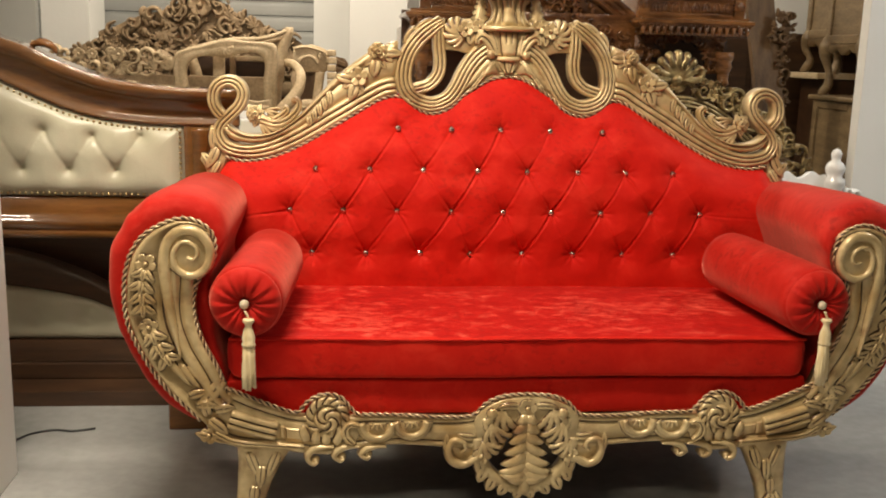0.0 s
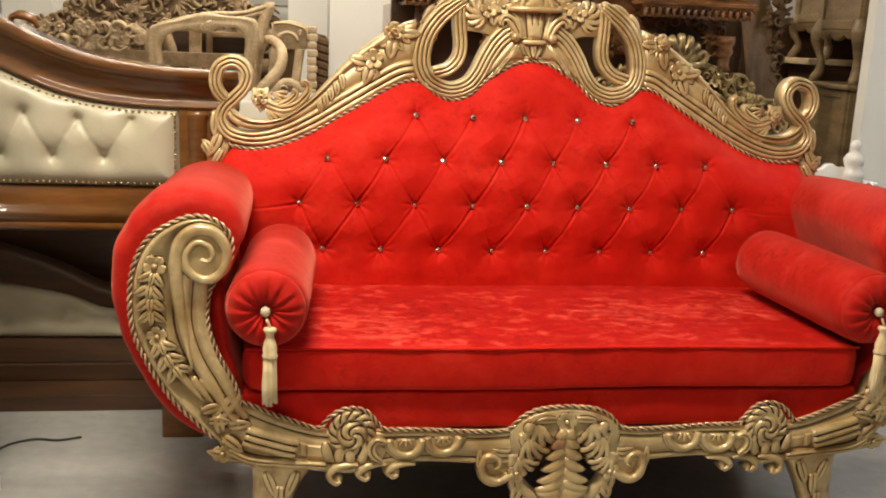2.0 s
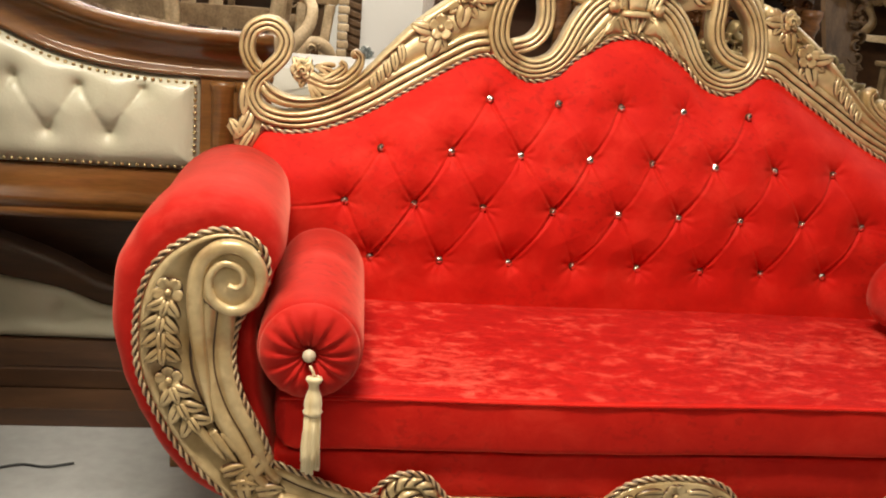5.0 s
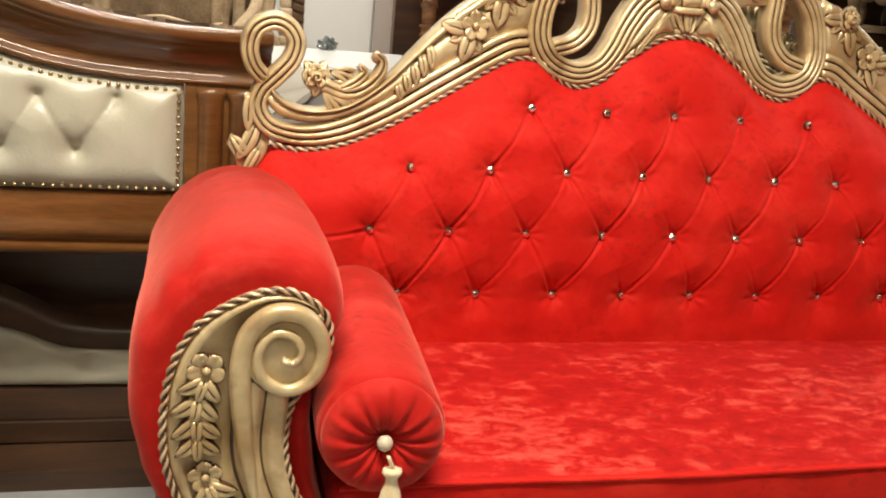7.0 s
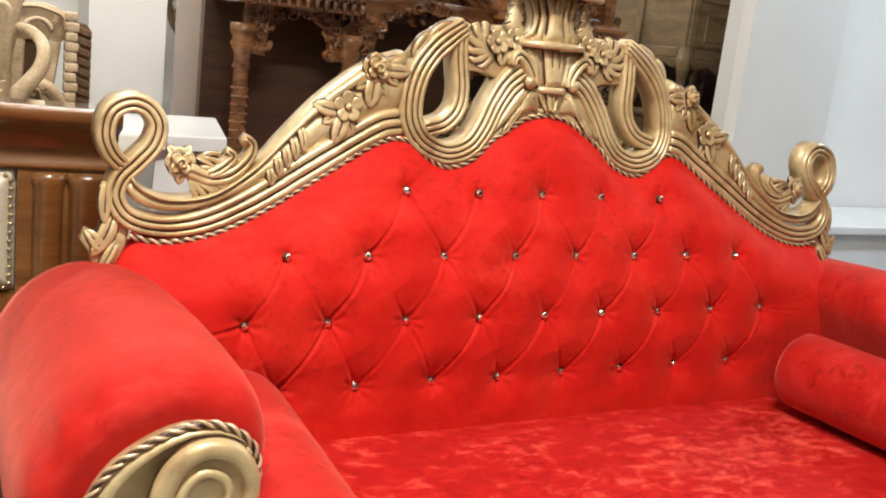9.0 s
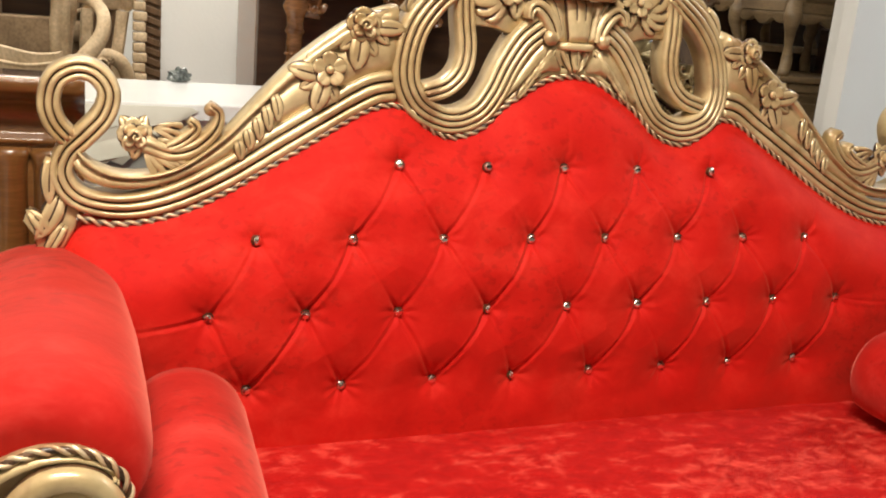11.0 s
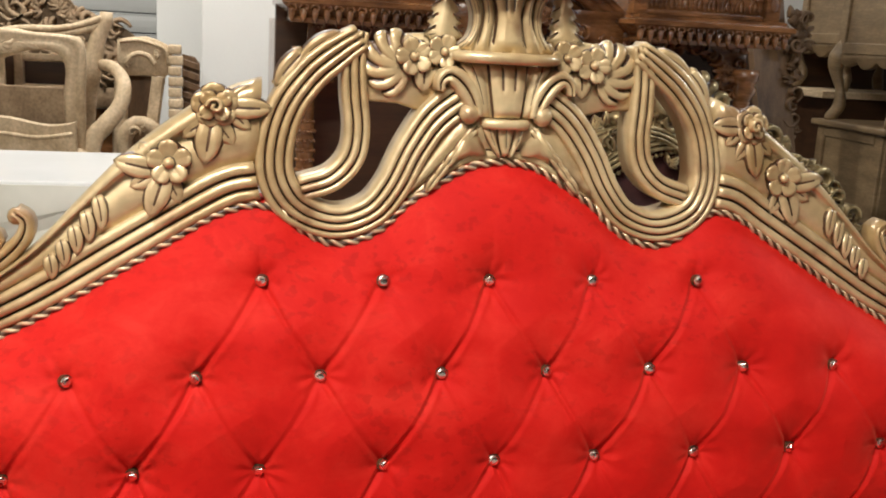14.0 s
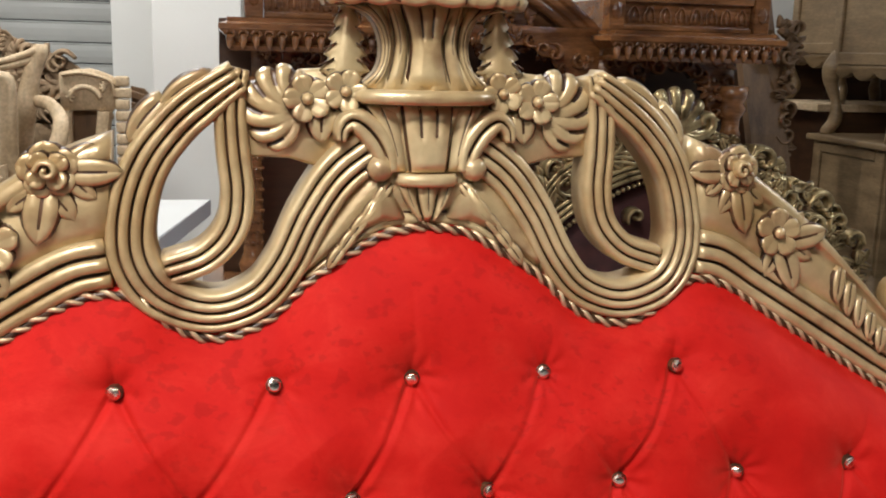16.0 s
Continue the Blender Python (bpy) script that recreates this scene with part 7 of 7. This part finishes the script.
def side_table(x, y, z, w, d, hb, hl, label):
    """A small cabinet on curved legs, with framed panels and a shaped apron."""
    th = thing("side_cabinet", (x, y, z), label, "cabinet", "stacked side cabinets")
    z1 = z + hl
    bm = bmesh.new()
    box(bm, x - w, x + w, y - d, y + d, z1 + 0.001, z1 + hb, 0.004)
    part("body", bm, DULLTEAK, th, smooth=False)
    bm = bmesh.new()
    box(bm, x - w - 0.035, x + w + 0.035, y - d - 0.035, y + d + 0.03, z1 + hb + 0.001, z1 + hb + 0.028, 0.008)
    part("top", bm, DULLTEAK, th, "moulded top")
    c3 = flat_y(y - d)
    bm = bmesh.new()
    for u0, u1, v0, v1 in ((x - w, x - w + 0.045, z1, z1 + hb), (x + w - 0.045, x + w, z1, z1 + hb), (x - w + 0.046, x + w - 0.046, z1 + hb - 0.045, z1 + hb), (x - w + 0.046, x + w - 0.046, z1, z1 + 0.045)):
        slab(bm, [(u0, v0), (u1, v0), (u1, v1), (u0, v1)], c3, 0.014, -0.002)
    part("door_frame", bm, DULLTEAK, th, smooth=False)
    for v0, v1 in ((z1 + 0.055, z1 + 0.5 * hb - 0.008), (z1 + 0.5 * hb + 0.008, z1 + hb - 0.055)):
        bm = bmesh.new()
        slab(bm, [(x - w + 0.055, v0), (x + w - 0.055, v0), (x + w - 0.055, v1), (x - w + 0.055, v1)], c3, 0.012, -0.002, bev=0.010)
        slab(bm, [(x - w + 0.095, v0 + 0.035), (x + w - 0.095, v0 + 0.035), (x + w - 0.095, v1 - 0.035), (x - w + 0.095, v1 - 0.035)], c3, 0.020, -0.011, bev=0.008)
        part("drawer", bm, DULLTEAK, th, "moulded drawer front", smooth=False)
    l3 = lambda u, v, q: (x - w - q, y + u, v)
    bm = bmesh.new()
    for u0, u1, v0, v1 in ((-d, -d + 0.05, z1, z1 + hb), (d - 0.05, d, z1, z1 + hb), (-d + 0.051, d - 0.051, z1 + hb - 0.045, z1 + hb), (-d + 0.051, d - 0.051, z1, z1 + 0.05)):
        slab(bm, [(u0, v0), (u1, v0), (u1, v1), (u0, v1)], l3, 0.013, -0.002)
    part("side_frame", bm, DULLTEAK, th, smooth=False)
    bm = bmesh.new()
    sa = [(-d + 2 * d * q, z1 - 0.012 - 0.030 * abs(math.sin(3 * math.pi * q)) - 0.02 * math.sin(math.pi * q)) for q in np.linspace(0, 1, 25)]
    slab(bm, [(-d, z1)] + sa + [(d, z1)], l3, 0.009, 0.02)
    part("side_apron", bm, DULLTEAK, th)
    bm = bmesh.new()
    ap = [(x - w + 2 * w * q, z1 - 0.012 - 0.030 * abs(math.sin(3 * math.pi * q)) - 0.02 * math.sin(math.pi * q)) for q in np.linspace(0, 1, 25)]
    slab(bm, [(x - w, z1 + 0.0)] + ap + [(x + w, z1 + 0.0)], c3, 0.010, 0.02)
    part("apron", bm, DULLTEAK, th, "scalloped apron")
    for sx in (-1, 1):
        for sy in (-1, 1):
            bm = bmesh.new()
            q = Vector((x + sx * (w - 0.02), y + sy * (d - 0.02), 0))
            tube(bm, [q + Vector((0, 0, z1 + 0.05)), q + Vector((sx * 0.022, sy * 0.022, z1 - 0.05)), q + Vector((0.0, 0, z + hl * 0.45)), q + Vector((-sx * 0.004, 0, z + 0.06)), q + Vector((sx * 0.018, sy * 0.018, z + 0.012)), q + Vector((sx * 0.018, sy * 0.018, z))], [0.034, 0.044, 0.026, 0.019, 0.028, 0.026], 10)
            part("leg", bm, DULLTEAK, th, "curved leg with a scroll foot")
    return th


side_table(2.57, 3.15, 0.0, 0.27, 0.23, 0.55, 0.40, "brown teak side cabinet with curved legs on the floor")
side_table(2.56, 3.14, 0.98, 0.24, 0.21, 0.55, 0.29, "brown teak side cabinet stacked on another cabinet")
side_table(2.68, 3.66, 1.102, 0.24, 0.20, 0.52, 0.21, "brown teak side cabinet raised on a dark chest")
side_table(3.25, 3.17, 0.98, 0.24, 0.15, 0.52, 0.29, "brown teak side cabinet standing on a shelf")
ch = thing("dark_chest", (2.65, 3.65, 0), "dark wooden chest under a teak cabinet", "chest")
bm = bmesh.new()
box(bm, 2.42, 2.92, 3.46, 3.84, 0.0, 1.065, 0.006)
part("body", bm, DARKWALNUT, ch, smooth=False)
bm = bmesh.new()
box(bm, 2.32, 2.95, 3.43, 3.86, 1.067, 1.10, 0.006)
part("top", bm, TEAKPALE, ch, "pale moulded top", smooth=False)
rk = thing("storage_rack", (3.25, 3.15, 0), "dark open rack with pale shelf edges", "rack")
for z0 in (0.30, 0.62, 0.945):
    bm = bmesh.new()
    box(bm, 2.94, 3.6, 2.95, 3.4, z0, z0 + 0.034, 0.004)
    part("shelf", bm, TEAK, rk, smooth=False)
for x0 in (2.905, 3.602):
    bm = bmesh.new()
    box(bm, x0, x0 + 0.034, 2.95, 3.4, 0.0, 1.2, 0.003)
    part("upright", bm, DARKWALNUT, rk, smooth=False)

wd = thing("dark_wardrobe", (2.4, 4.2, 0), "dark wooden wardrobe standing behind the cabinets", "wardrobe")
bm = bmesh.new()
box(bm, 1.48, 3.9, 3.92, 4.4, 0.0, 1.34, 0.006)
part("body", bm, DARKWALNUT, wd, smooth=False)
for x in (1.53, 2.12, 2.71, 3.30):
    bm = bmesh.new()
    box(bm, x, x + 0.55, 3.895, 3.918, 0.06, 1.30, 0.006)
    part("door", bm, DARKWALNUT, wd, smooth=False)

# ---- white painted bed end beside the sofa ----
wb = thing("white_bed_end", (1.25, 1.2, 0), "white painted bed end with a turned finial post", "bed end")
bm = bmesh.new()
lathe(bm, [(0.036, 0.0), (0.036, 0.70), (0.030, 0.71), (0.040, 0.725), (0.040, 0.745), (0.026, 0.755), (0.034, 0.775), (0.036, 0.79), (0.028, 0.805), (0.016, 0.815), (0.018, 0.828), (0.020, 0.840), (0.014, 0.852), (0.004, 0.858)], (1.325, 1.2, 0), 18)
part("post", bm, GLOSSWHITE, wb, "turned white post with a finial")
bm = bmesh.new()
slab(bm, [(1.292, 0.25), (1.292, 0.762), (1.27, 0.758), (1.245, 0.772), (1.225, 0.770), (1.205, 0.752), (1.18, 0.748), (1.15, 0.772), (1.11, 0.770), (1.07, 0.752), (0.98, 0.745), (0.90, 0.70), (0.90, 0.25)], flat_y(1.205), 0.012, 0.012)
part("panel", bm, GLOSSWHITE, wb, "scalloped white panel")
bm = bmesh.new()
relief(bm, flat_y(1.19), [(1.385, 0.66), (1.40, 0.69), (1.37, 0.70)], 0.032, 0.016, 0.0, 2)
box(bm, 1.355, 1.45, 1.185, 1.215, 0.58, 0.665, 0.004)
part("side_scroll", bm, [GLOSSWHITE, GLOSSWHITE], wb, "small carved white bracket")
bm = bmesh.new()
box(bm, 0.86, 0.90, 1.19, 1.22, 0.0, 0.70, 0.003)
part("post", bm, GLOSSWHITE, wb, smooth=False)

# ---- small things ----
cb = thing("cable", (-1.3, 0.68, 0), "thin black cable lying on the floor", "cable")
bm = bmesh.new()
tube(bm, [(-1.43, 0.60, 0.006), (-1.40, 0.66, 0.004), (-1.34, 0.69, 0.004), (-1.28, 0.68, 0.004), (-1.22, 0.70, 0.004)], 0.0035, 6)
part("lead", bm, BLACKM, cb)
bm = bmesh.new()
box(bm, -1.455, -1.425, 0.585, 0.61, 0.0, 0.02, 0.004)
part("plug", bm, BLACKM, cb)
of = thing("carved_offcut", (-1.42, 0.93, 1.15), "dark carved offcut lying on the headboard", "offcut")
bm = bmesh.new()
tube(bm, [(-1.41, 0.90, 1.152), (-1.38, 0.90, 1.160), (-1.35, 0.90, 1.150), (-1.335, 0.90, 1.128)], [0.006, 0.013, 0.013, 0.005], 8)
part("carving", bm, ROSEWOOD, of)
